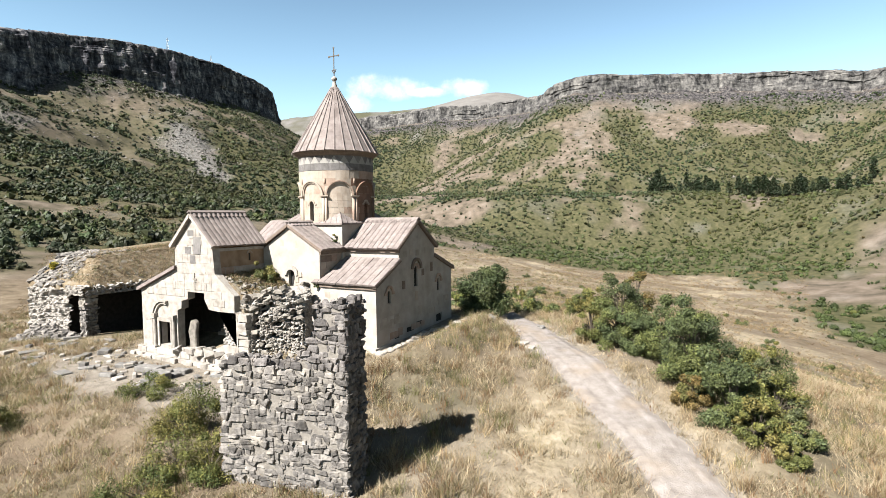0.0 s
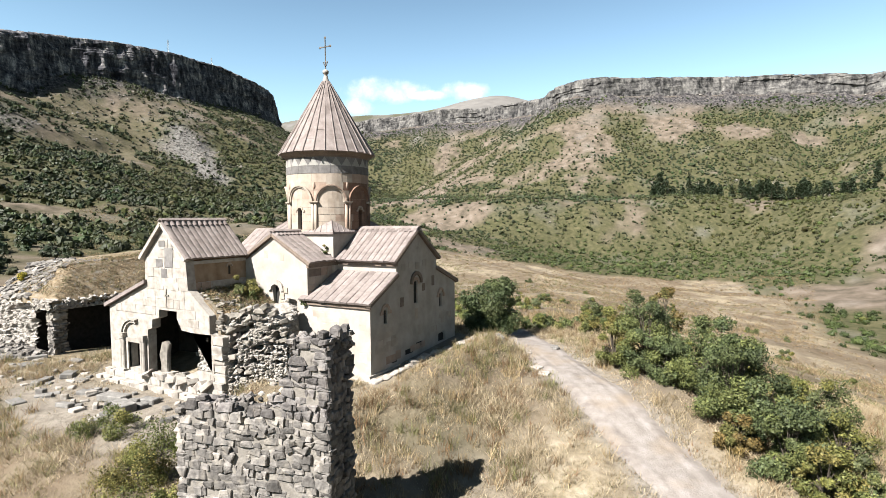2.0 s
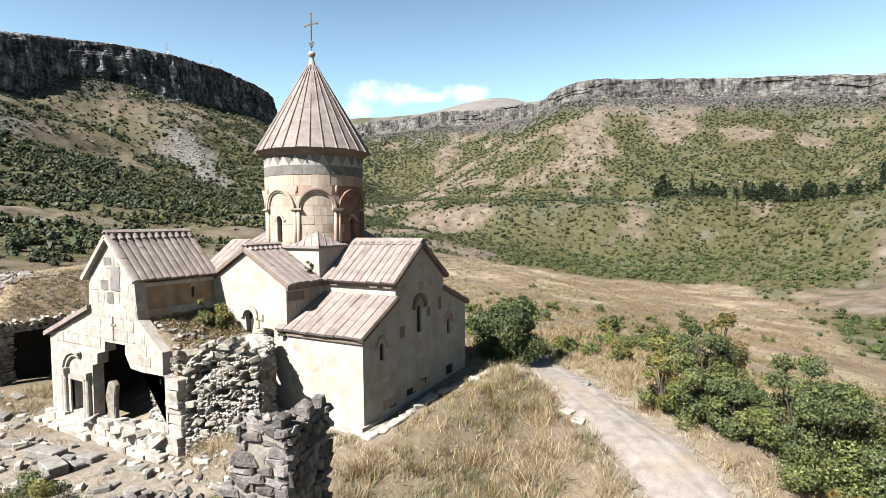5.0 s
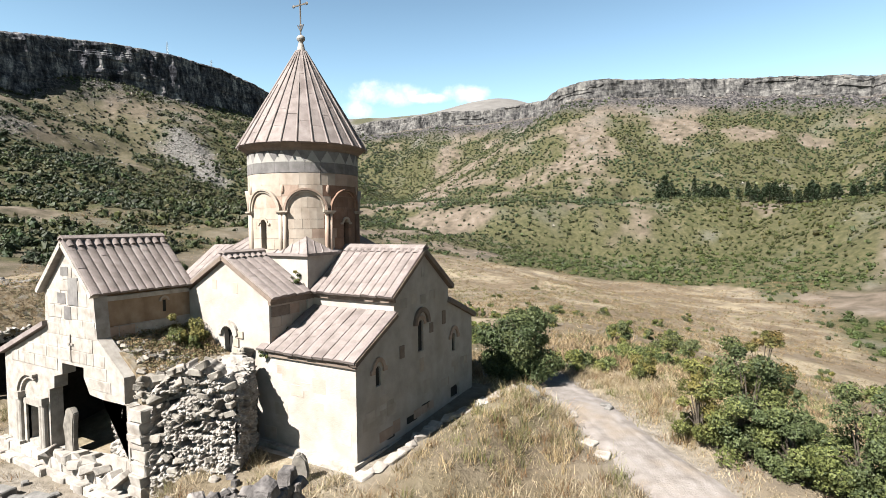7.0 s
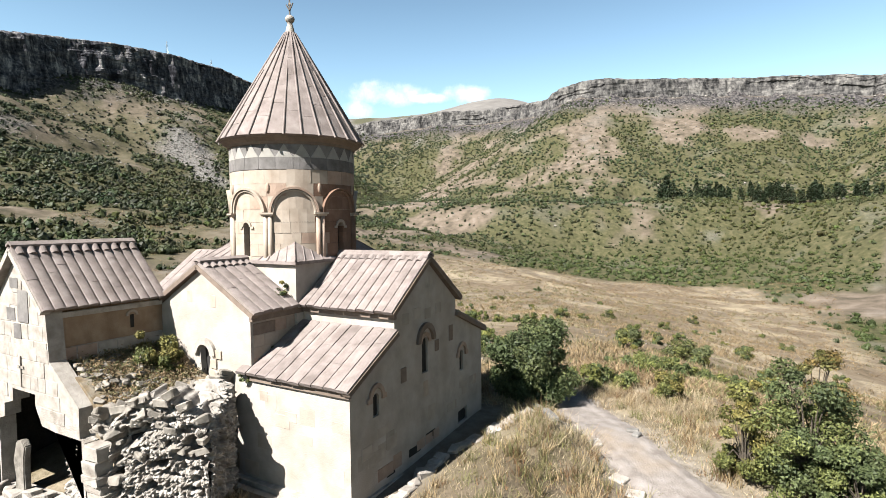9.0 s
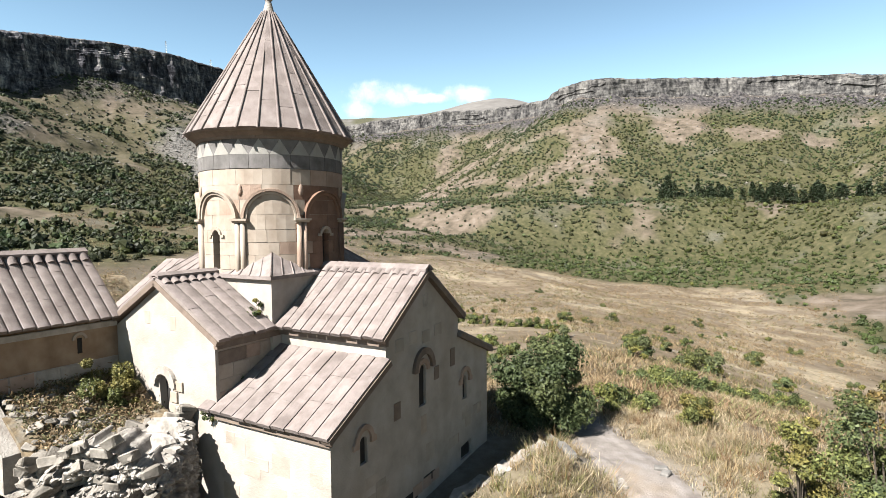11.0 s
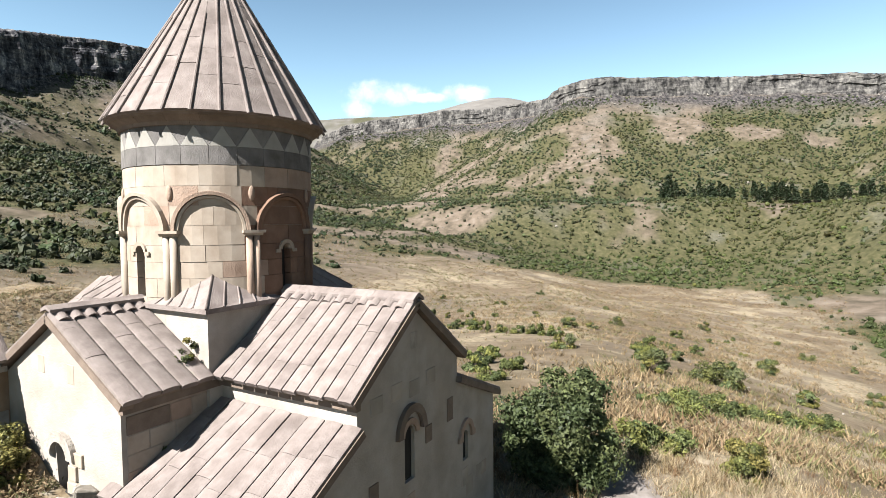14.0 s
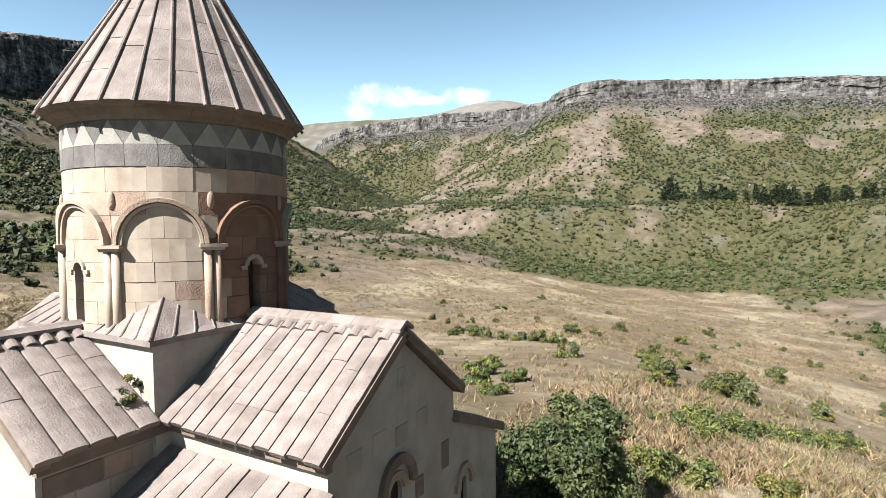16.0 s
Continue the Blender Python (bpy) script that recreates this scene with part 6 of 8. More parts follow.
def mound(name, x0, x1, y0, y1, height, mat, label, category, owner=None, n=26, floor_z=-2.5, skew=0.0):
    """A body of earth and rubble with a rough top."""
    bm = bmesh.new()
    grid = []
    for j in range(n + 1):
        row = []
        for i in range(n + 1):
            y = y0 + (y1 - y0) * j / n
            x = x0 + (x1 + skew * (y - y0) - x0) * i / n
            row.append(bm.verts.new((x, y, height(x, y) + 0.12 * float(fbm(np.array([x * 3]), np.array([y * 3]), 1.6, 3, 9)[0]))))
        grid.append(row)
    for j in range(n):
        for i in range(n):
            bm.faces.new((grid[j][i], grid[j][i + 1], grid[j + 1][i + 1], grid[j + 1][i]))
    rim = grid[0] + [r[-1] for r in grid[1:]] + grid[-1][-2::-1] + [r[0] for r in grid[-2:0:-1]]
    low = [bm.verts.new((v.co.x, v.co.y, floor_z)) for v in rim]
    for i in range(len(rim)):
        bm.faces.new((rim[i], low[i], low[(i + 1) % len(rim)], rim[(i + 1) % len(rim)]))
    bmesh.ops.recalc_face_normals(bm, faces=bm.faces)
    ob = mesh_ob(name, bm, mat, None, label)
    if owner:
        return placed(ob, owner)
    return tagged(ob, category=category)


EARTH = material("dry_earth_and_grass", [(0.3, (0.0619, 0.0439, 0.0258)), (0.5, (0.114, 0.0851, 0.0516)), (0.7, (0.165, 0.134, 0.0903))], 4.0, 10, 0.95, 0.8, 9, ((0.155, 0.144, 0.124), 0.7), stain_scale=2.5)
mound("earth_cover", -28.3, -25.75, 21.9, FRONT - 0.04, lambda x, y: float(np.interp(x, (-28.3, -27.0, -26.3, -25.3, -24.0), (3.2, 2.75, 2.25, 1.95, 1.6))) + float(np.interp(x, (-28.3, -26.5, -25), (0.0, 0.06, 0.09))) * (y - 21.9), EARTH, "earth, rubble and dry weeds over the vault", "", porch_ruin, floor_z=1.0, skew=0.30)
# vault in the same near-black colour that stands for shade
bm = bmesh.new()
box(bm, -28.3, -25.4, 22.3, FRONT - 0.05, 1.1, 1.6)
placed(mesh_ob("vault", bm, SHADE_STONE, None, "rubble vault over the porch, coloured near black for shade"), porch_ruin)
# stones that edge the broken earth cover
r_ = random.Random(23)
places = []
for k in range(280):
    y = r_.uniform(21.7, FRONT - 0.1)
    x = -25.7 + 0.30 * (y - 21.9) + r_.uniform(-0.3, 0.12)
    s_ = r_.uniform(0.12, 0.34)
    places.append(Matrix.Translation((x, y, r_.uniform(1.3, 2.15) + 0.08 * (y - 21.9))) @ pose(0, 0, 0, r_.uniform(-25, 25), r_.uniform(-25, 25), r_.uniform(0, 180)) @ Matrix.Diagonal((s_ * 1.3, s_, s_ * 0.8, 1)))
joined("broken_edge", RUIN_STONES, places, PALE_RUBBLE, porch_ruin, "ragged edge of the broken vault")
# a pale pier stump at the broken edge of the front
pier = thing("pier", -25.4, 21.6, -2.3, "pale stump of an ashlar pier beside the broken front", "pier")
r_ = random.Random(21)
z_ = -2.3
while z_ < 0.95:
    h_ = r_.uniform(0.26, 0.5)
    bm = bmesh.new()
    w_, o_ = 0.40 + r_.uniform(-0.05, 0.05), -0.22 + r_.uniform(-0.05, 0.05)
    box(bm, -25.5 + o_ - w_, -25.5 + o_ + w_, 21.42 + r_.uniform(-0.10, 0.08), 21.95, z_ + 0.006, z_ + h_ - 0.006)
    bmesh.ops.bevel(bm, geom=bm.edges[:], offset=0.03, segments=1, affect="EDGES")
    bmesh.ops.rotate(bm, cent=(-25.45, 21.65, z_), matrix=Matrix.Rotation(radians(r_.uniform(-4, 4)), 3, "Z"), verts=bm.verts)
    for v in bm.verts:
        v.co += Vector((r_.uniform(-1, 1), r_.uniform(-1, 1), r_.uniform(-1, 1))) * 0.03
    placed(mesh_ob("ashlar_block", bm, PALE_ASHLAR), pier)
    z_ += h_

# the half-buried ruin beyond the yard: an earth-covered vault on piers, open on its shaded side
old = thing("ruined_hall", -48, 26, -2.6, "half-buried rubble hall with an earth roof and dark open side", "ruin")


def hall_top(x, y):
    rise = min(y - 22.9, -45.3 - x, 2.5)
    return 1.5 + 0.85 * max(0.0, rise) + 0.07 * max(0.0, y - 25.4) + 0.12 * math.sin(0.9 * x + 1)


mound("earth_roof", -54.2, -45.3, 22.9, 37.0, hall_top, EARTH, "earth and dry grass over the vault", "", old, floor_z=1.12)
# inside coloured near black so the open side reads as deep shade
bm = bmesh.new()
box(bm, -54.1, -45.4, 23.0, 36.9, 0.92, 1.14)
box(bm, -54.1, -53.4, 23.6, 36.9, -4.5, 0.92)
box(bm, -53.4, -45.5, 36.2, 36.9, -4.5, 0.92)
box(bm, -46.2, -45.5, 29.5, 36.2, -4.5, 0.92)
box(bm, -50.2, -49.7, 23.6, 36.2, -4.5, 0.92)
placed(mesh_ob("vault", bm, SHADE_STONE, None, "inside of the vault, coloured near black for shade"), old)
rubble_face(old, "front_face", (-54.1, 22.95), (1, 0.0), 6.3, -3.6, steps((0, 1.2), (1.5, 1.5), (4, 1.4), (6.3, 1.45)), 81, CORE, "torn rubble front of the hall", cell=0.2, swell=0.3, step=0.07, holes=((0.9, -0.6, 0.4, 0.8), (4.9, 0.7, 1.2, 0.5), (3.2, 0.6, 0.4, 0.3)))
rubble_face(old, "roof_edge", (-47.8, 22.85), (1, 0.0), 2.5, 0.85, steps((0, 1.55), (2.5, 1.5)), 83, CORE, "broken edge of the vault", cell=0.16, swell=0.1, step=0.06)
rubble_face(old, "roof_edge", (-45.35, 22.9), (0, 1), 8.0, 0.8, steps((0, 1.55), (8.0, 1.6)), 85, CORE, "broken edge of the vault", cell=0.16, swell=0.1, step=0.07)
ruined_wall(old, (-46.35, 23.05), (1, 0), (0, 1), 0.75, 0.8, -2.6, steps((0, 1.0), (0.75, 1.0)), 25, 0.26, singles=70, stones=RUIN_STONES, rough=0.8)
# courses of stone laid bare on the shoulder of the mound
places = []
for k in range(520):
    x, y = r_.uniform(-54.2, -48.4), r_.uniform(22.9, 28.5)
    s_ = r_.uniform(0.16, 0.42)
    places.append(Matrix.Translation((x, y, hall_top(x, y) + 0.02)) @ pose(0, 0, 0, r_.uniform(10, 45), r_.uniform(-15, 15), r_.uniform(-30, 30)) @ Matrix.Diagonal((s_ * 1.5, s_, s_ * 0.6, 1)))
joined("bare_rubble", RUIN_STONES, places, RUBBLE_I, old, "rough stone courses on the mound")
# a heap of fallen rubble before the opening
places = []
for k in range(420):
    a_, q_ = r_.uniform(0, 6.283), math.sqrt(r_.random())
    x, y = -49.6 + 3.6 * q_ * math.cos(a_), 21.9 + 1.7 * q_ * math.sin(a_)
    s_ = r_.uniform(0.14, 0.45)
    places.append(Matrix.Translation((x, y, roughly(x, y) + 1.5 * (1 - q_) ** 1.2 * r_.uniform(0.6, 1.0))) @ pose(0, 0, 0, r_.uniform(-30, 30), r_.uniform(-30, 30), r_.uniform(0, 180)) @ Matrix.Diagonal((s_ * 1.3, s_, s_ * 0.7, 1)))
joined("fallen_rubble", RUIN_STONES, places, RUBBLE_I, old, "heap of fallen rubble")


# ---- loose stones, fallen slabs, the kerb along the sunken strip ----
def slab(x, y, w, l, h, turn, lift=0.0, tilt=0.0, mat=None, name="fallen_slab", label="fallen grey building slab lying in the yard", group="fallen slabs in the yard"):
    bm = bmesh.new()
    box(bm, -w / 2, w / 2, -l / 2, l / 2, 0, h)
    bmesh.ops.bevel(bm, geom=bm.edges[:], offset=min(0.04, h * 0.25), segments=1, affect="EDGES")
    for v in bm.verts:
        v.co += Vector((math.sin(31 * v.co.y + x), math.sin(27 * v.co.x + y), math.sin(19 * v.co.x + 23 * v.co.y))) * 0.012
    ob = mesh_ob(name, bm, mat or PALE_ASHLAR)
    ob.matrix_basis = pose(x, y, roughly(x, y) - 0.05 + lift, tilt, 0, turn)
    return tagged(ob, label, "stone slab", group)


GREY_SLAB = material("grey_basalt_slab", [(0.3, (0.0774, 0.0722, 0.0671)), (0.6, (0.134, 0.126, 0.116)), (0.8, (0.186, 0.175, 0.16))], 3, 8, 0.9, 0.4, 20, ((0.0619, 0.0516, 0.0413), 0.5), 0.2)
r_ = random.Random(77)
for k in range(84):
    x, y = r_.uniform(-45.5, -24.8), r_.uniform(16.3, 20.4) if k < 58 else r_.uniform(18.5, 22.5)
    if x > -36.4 and y > 20.4:
        x -= 9
    big = r_.random() < 0.35
    slab(x, y, r_.uniform(0.6, 1.3) if big else r_.uniform(0.25, 0.6), r_.uniform(0.4, 0.7) if big else r_.uniform(0.2, 0.4), r_.uniform(0.12, 0.32), r_.uniform(0, 180), 0, r_.uniform(-8, 8), GREY_SLAB if r_.random() < 0.6 else PALE_ASHLAR)
# three tomb-like slabs before the steps
for x, y, w, l, h, t in ((-31.2, 19.2, 1.7, 0.75, 0.34, 12), (-29.3, 18.6, 1.3, 0.7, 0.42, -8), (-28.7, 17.7, 1.0, 0.6, 0.36, 15)):
    slab(x, y, w, l, h, t, 0.05, 0, GREY_SLAB, "tomb_slab", "dark-edged grey tomb slab before the porch", "tomb slabs")
# boulders at the foot of the broken porch and by the church corner
for k in range(46):
    x, y = r_.uniform(-27.5, -21.5), r_.uniform(20.1, 21.6) + r_.random() * 2.6 * (k % 3 == 0)
    if x < -23.2 and y > 21.4:
        y = 21.2
    ob = new("boulder", (PALE_STONES if k % 4 else STONES)[k % 6])
    s_ = r_.uniform(0.14, 0.42)
    ob.matrix_basis = Matrix.Translation((x, y, roughly(x, y) + s_ * 0.12)) @ pose(0, 0, 0, r_.uniform(-20, 20), r_.uniform(-20, 20), r_.uniform(0, 180)) @ Matrix.Diagonal((s_, s_ * 0.8, s_ * 0.6, 1))
    tagged(ob, "fallen building stone at the foot of the ruin", "stone", "fallen stones by the porch")
# stones lying on the porch sill
for x, y, z, s_ in ((-26.9, 21.4, -1.5, 0.6), (-26.4, 21.3, -1.4, 0.5), (-28.8, 21.5, -1.3, 0.45), (-29.7, 21.55, -1.35, 0.4), (-31.5, 21.2, -1.5, 0.5), (-30.2, 21.3, -1.45, 0.6), (-29.2, 21.25, -1.5, 0.55), (-28.3, 21.2, -1.45, 0.5), (-31.0, 21.4, -1.5, 0.4), (-27.6, 21.3, -1.4, 0.45)):
    ob = new("boulder", PALE_STONES[int(-x * 7) % 6])
    ob.matrix_basis = Matrix.Translation((x, y, z)) @ pose(0, 0, 0, 12 * x, 5, 30 * x) @ Matrix.Diagonal((s_ * 1.3, s_, s_ * 0.7, 1))
    tagged(ob, "fallen pale block on the porch sill", "stone", "fallen stones by the porch")
bm = bmesh.new()
prism(bm, [(-30.68, -1.6), (-29.92, -1.6), (-29.96, -0.7), (-29.86, -0.1), (-29.9, 0.3), (-30.1, 0.5), (-30.5, 0.4), (-30.6, -0.3), (-30.56, -0.9)], "y", 21.42, 21.64)
bmesh.ops.bevel(bm, geom=bm.edges[:], offset=0.035, segments=2, affect="EDGES")
for v in bm.verts:
    v.co.x += 0.05 * math.sin(5 * v.co.z) * (v.co.z + 1.6)
tagged(mesh_ob("standing_slab", bm, RUIN), "pale standing cross-stone slab inside the porch", "stone slab")
# a weathered carved stone set upright before the church corner
bm = bmesh.new()
prism(bm, [(-0.26, -0.3), (0.26, -0.3), (0.3, 0.35), (0.22, 0.8), (0.05, 1.0), (-0.15, 0.96), (-0.27, 0.7), (-0.3, 0.2)], "y", -0.13, 0.13)
bmesh.ops.bevel(bm, geom=bm.edges[:], offset=0.05, segments=2, affect="EDGES")
ob = mesh_ob("standing_stone", bm, RUIN)
ob.matrix_basis = pose(-20.3, 23.9, roughly(-20.3, 23.9), 4, 0, 35)
tagged(ob, "grey weathered upright stone on the rough bank", "stone slab")
# kerb of pale stones on the bank
prev = None
for k in range(26):
    t = k / 25
    if k % 5 == 3:
        continue
    x, y = -18.5 + 1.5 * t * t + 0.2 * math.sin(9 * t), 25.0 + 9.6 * t
    ob = new("kerb_stone", PALE_STONES[k % 6])
    ob.matrix_basis = Matrix.Translation((x, y, roughly(x, y) - 0.02)) @ pose(0, 0, 0, r_.uniform(-8, 8), r_.uniform(-8, 8), 90 + r_.uniform(-18, 18)) @ Matrix.Diagonal((r_.uniform(0.4, 0.85), r_.uniform(0.35, 0.55), r_.uniform(0.25, 0.42), 1))
    tagged(ob, "pale rough kerb stone on the grassy bank", "stone", "kerb stones along the church")
# dark timbers and flat stones where the track ends
for x, y, l, t in ((-16.6, 35.6, 1.5, -35), (-15.9, 34.6, 1.2, -50), (-12.9, 36.2, 0.5, 10), (-12.7, 35.9, 0.45, 80)):
    slab(x, y, l, 0.3, 0.22, t, 0.05, 3, GREY_SLAB, "edge_stone", "dark flat stone at the edge of the track", "stones by the track")
for x, y in ((-11.9, 31.4), (-12.6, 32.2), (-11.2, 33.0), (-14.0, 34.4)):
    slab(x, y, 0.6, 0.5, 0.14, 30 * x, 0.02, 4, PALE_ASHLAR, "flat_stone", "pale flat stone beside the track", "stones by the track")
# stones scattered over the dry field
places = []
for k in range(700):
    u_, v_ = r_.uniform(48, 250), r_.uniform(-30, 90)
    x, y = uv(u_, v_)
    s_ = r_.uniform(0.12, 0.3) * (1.5 if r_.random() < 0.06 else 1)
    places.append((x, y, s_))
zz = land(np.array([p[0] for p in places]), np.array([p[1] for p in places]))
joined("field_stones", PALE_STONES, [Matrix.Translation((x, y, float(z) + s_ * 0.15)) @ pose(0, 0, 0, 20 * s_, 9, 77 * x) @ Matrix.Diagonal((s_, s_ * 0.8, s_ * 0.6, 1)) for (x, y, s_), z in zip(places, zz)], PALE_RUBBLE, None, "pale stones scattered over the dry field")["category"] = "stones"


# ---- plants ----
def foliage_material(name, dark, light, translucent=0.25):
    m = bpy.data.materials.new(name)
    m.use_nodes = True
    n, l = m.node_tree.nodes, m.node_tree.links
    b = n["Principled BSDF"]
    b.inputs["Roughness"].default_value = 0.6
    b.inputs["Specular IOR Level"].default_value = 0.2
    geo, at = n.new("ShaderNodeNewGeometry"), n.new("ShaderNodeAttribute")
    at.attribute_name = "tint"
    mx = n.new("ShaderNodeMix")
    mx.data_type = "RGBA"
    mx.inputs["A"].default_value, mx.inputs["B"].default_value = (*dark, 1), (*light, 1)
    l.new(geo.outputs["Random Per Island"], mx.inputs["Factor"])
    mul = n.new("ShaderNodeMix")
    mul.data_type, mul.blend_type = "RGBA", "MULTIPLY"
    mul.inputs["Factor"].default_value = 1
    l.new(mx.outputs["Result"], mul.inputs["A"])
    l.new(at.outputs["Color"], mul.inputs["B"])
    col = mul.outputs["Result"]
    l.new(col, b.inputs["Base Color"])
    tr = n.new("ShaderNodeBsdfTranslucent")
    l.new(col, tr.inputs["Color"])
    ms = n.new("ShaderNodeMixShader")
    ms.inputs["Fac"].default_value = translucent
    l.new(b.outputs["BSDF"], ms.inputs[1])
    l.new(tr.outputs["BSDF"], ms.inputs[2])
    l.new(ms.outputs["Shader"], n["Material Output"].inputs["Surface"])
    return m


LEAF = foliage_material("green_leaves", (0.0283, 0.0357, 0.014), (0.104, 0.113, 0.0501), 0.25)
FAR_LEAF = foliage_material("far_green_leaves", (0.0169, 0.0224, 0.00756), (0.0381, 0.0462, 0.0167), 0.12)
STRAW = foliage_material("dry_grass_blades", (0.176, 0.139, 0.0902), (0.353, 0.299, 0.215), 0.3)
BARK = material("grey_brown_bark", [(0.3, (0.0325, 0.0253, 0.0181)), (0.7, (0.0722, 0.0596, 0.0451))], 8, 8, 0.95, 0.6, 25)
rng_ = np.random.default_rng(8)


def quads_at(c, size, tint, rng, up_bias=0.35, aspect=0.6, out=None, loose=0.55):
    """Little leaf faces at points c, each with its own turn."""
    n = len(c)
    nrm = rng.normal(size=(n, 3))
    if out is None:
        nrm[:, 2] = np.abs(nrm[:, 2]) + up_bias
    else:
        nrm = out / np.maximum(np.linalg.norm(out, axis=1, keepdims=True), 1e-6) + loose * nrm
    nrm /= np.linalg.norm(nrm, axis=1, keepdims=True)
    t = np.cross(nrm, rng.normal(size=(n, 3)))
    t /= np.maximum(np.linalg.norm(t, axis=1, keepdims=True), 1e-6)
    b = np.cross(nrm, t)
    s = (size * rng.uniform(0.7, 1.3, n))[:, None]
    v = np.stack((c - t * s, c + t * s * 0.45 - b * s * aspect, c + t * s * 0.7 + b * s * aspect), 1).reshape(-1, 3)
    q = np.arange(3 * n).reshape(-1, 3)
    return v, q, np.repeat(tint, 3, axis=0)


def leaf_mesh(name, v, q, tint, mat):
    me = quad_mesh(name, v, q)
    a = me.attributes.new("tint", "FLOAT_COLOR", "POINT")
    a.data.foreach_set("color", np.concatenate((tint, np.ones((len(tint), 1))), 1).astype(np.float32).ravel())
    me.materials.append(mat)
    return me


def limb(bm, p, q, r0, r1, seg=6):
    d = q - p
    bmesh.ops.create_cone(bm, cap_ends=True, segments=seg, radius1=r0, radius2=r1, depth=d.length, matrix=Matrix.Translation((p + q) / 2) @ d.to_track_quat("Z", "Y").to_matrix().to_4x4())


def tree(name, x, y, height, radius, seed, label, category="tree", group="", leaves=7000, leaf=0.13, tints=((1, 1, 1),), lumps=16, low=0.12, z=None, squash=1.0):
    """A broad tree or tall shrub: forked limbs and a crown of leaf clumps with gaps."""
    r_, rg = random.Random(seed), np.random.default_rng(seed)
    base = roughly(x, y) - 0.1 if z is None else z
    root = thing(name, x, y, base, label, category, group)
    bm = bmesh.new()
    trunk_top = Vector((r_.uniform(-0.2, 0.2), r_.uniform(-0.2, 0.2), height * 0.28))
    limb(bm, Vector((0, 0, -0.2)), trunk_top, 0.022 * height, 0.016 * height, 9)
    centres = []
    for k in range(lumps):
        a, t = r_.uniform(0, 2 * math.pi), r_.random() ** 0.7
        zc = height * (low + 0.1 + (0.82 - low) * r_.random() ** 1.2)
        # the crown swells in the middle and is uneven
        w = radius * (1 - abs(zc / height - 0.48) ** 1.6 * 1.7) * (0.35 + 0.5 * t)
        if low < 0.05 and k % 3 == 0:
            zc, w = height * r_.uniform(0.06, 0.34), radius * r_.uniform(0.35, 0.85)
        c = Vector((math.cos(a) * w, math.sin(a) * w * squash, zc))
        centres.append((c, radius * r_.uniform(0.17, 0.40)))
        mid = trunk_top.lerp(c, 0.5) + Vector((0, 0, 0.08 * height))
        limb(bm, trunk_top * r_.uniform(0.4, 1.0), mid, 0.008 * height, 0.005 * height, 5)
        limb(bm, mid, c, 0.005 * height, 0.002 * height, 4)
    part("trunk", bm, BARK, root, "grey-brown trunk and limbs")
    per = leaves // lumps
    vs, qs, ts, n = [], [], [], 0
    for c, rad in centres:
        d = rg.normal(size=(per, 3))
        d /= np.linalg.norm(d, axis=1, keepdims=True)
        rr = rad * rg.uniform(0.35, 1.0, per) ** 0.6
        lump = 1 + 0.28 * np.sin(5 * d[:, 0] + seed) * np.sin(6 * d[:, 1] + c.x)
        pts = d * (rr * lump)[:, None] * np.array((1, 1, 0.8)) + np.array(c)
        pts = pts[pts[:, 2] > height * low * rg.uniform(0.4, 1, len(pts))]
        tint = np.array(tints[r_.randrange(len(tints))]) * rg.uniform(0.8, 1.2, (len(pts), 1)) * r_.uniform(0.8, 1.2)
        out = (pts - np.array(c)) / rad + 0.5 * (pts - np.array((0, 0, 0.45 * height))) / radius + np.array((0, 0, 0.15))
        v, q, t = quads_at(pts, np.full(len(pts), leaf), tint, rg, 0, 0.6, out, 0.6)
        vs.append(v), qs.append(q + n), ts.append(t)
        n += len(v)
    me = leaf_mesh("crown", np.concatenate(vs), np.concatenate(qs), np.concatenate(ts), LEAF)
    from_mesh("crown", me, None, root)
    return root


GREENS = ((1, 1, 1), (1.15, 1.1, 0.8), (0.85, 0.95, 0.9))
AUTUMN = ((1, 1, 1), (1.5, 1.25, 0.8), (1.3, 1.15, 0.7), (1, 1, 0.9))
YELLOW = ((1.3, 1.2, 0.75), (1.7, 1.4, 0.95), (1.0, 1.0, 0.65), (0.8, 0.9, 0.6))
VAULT = ((1.5, 1.25, 0.9), (1.9, 1.5, 1.1), (0.95, 0.95, 0.7))
DRYISH = ((1.3, 1.15, 0.75), (1.1, 1.05, 0.75), (1.7, 1.3, 0.9))
tree("walnut_tree", *uv(42.4, 3.35), 4.5, 2.15, 3, "round dark-green walnut tree beside the church corner", leaves=40000, leaf=0.085, tints=((0.7, 0.8, 0.75), (0.95, 1.0, 0.9), (0.55, 0.65, 0.6)), lumps=60, low=0.04)
G = "shrubs along the track"
LIGHT = ((0.95, 1.0, 0.85), (1.2, 1.2, 0.9), (0.8, 0.88, 0.8), (0.65, 0.74, 0.7))
RUSTY = ((1.5, 0.95, 0.75), (1.2, 1.0, 0.75))
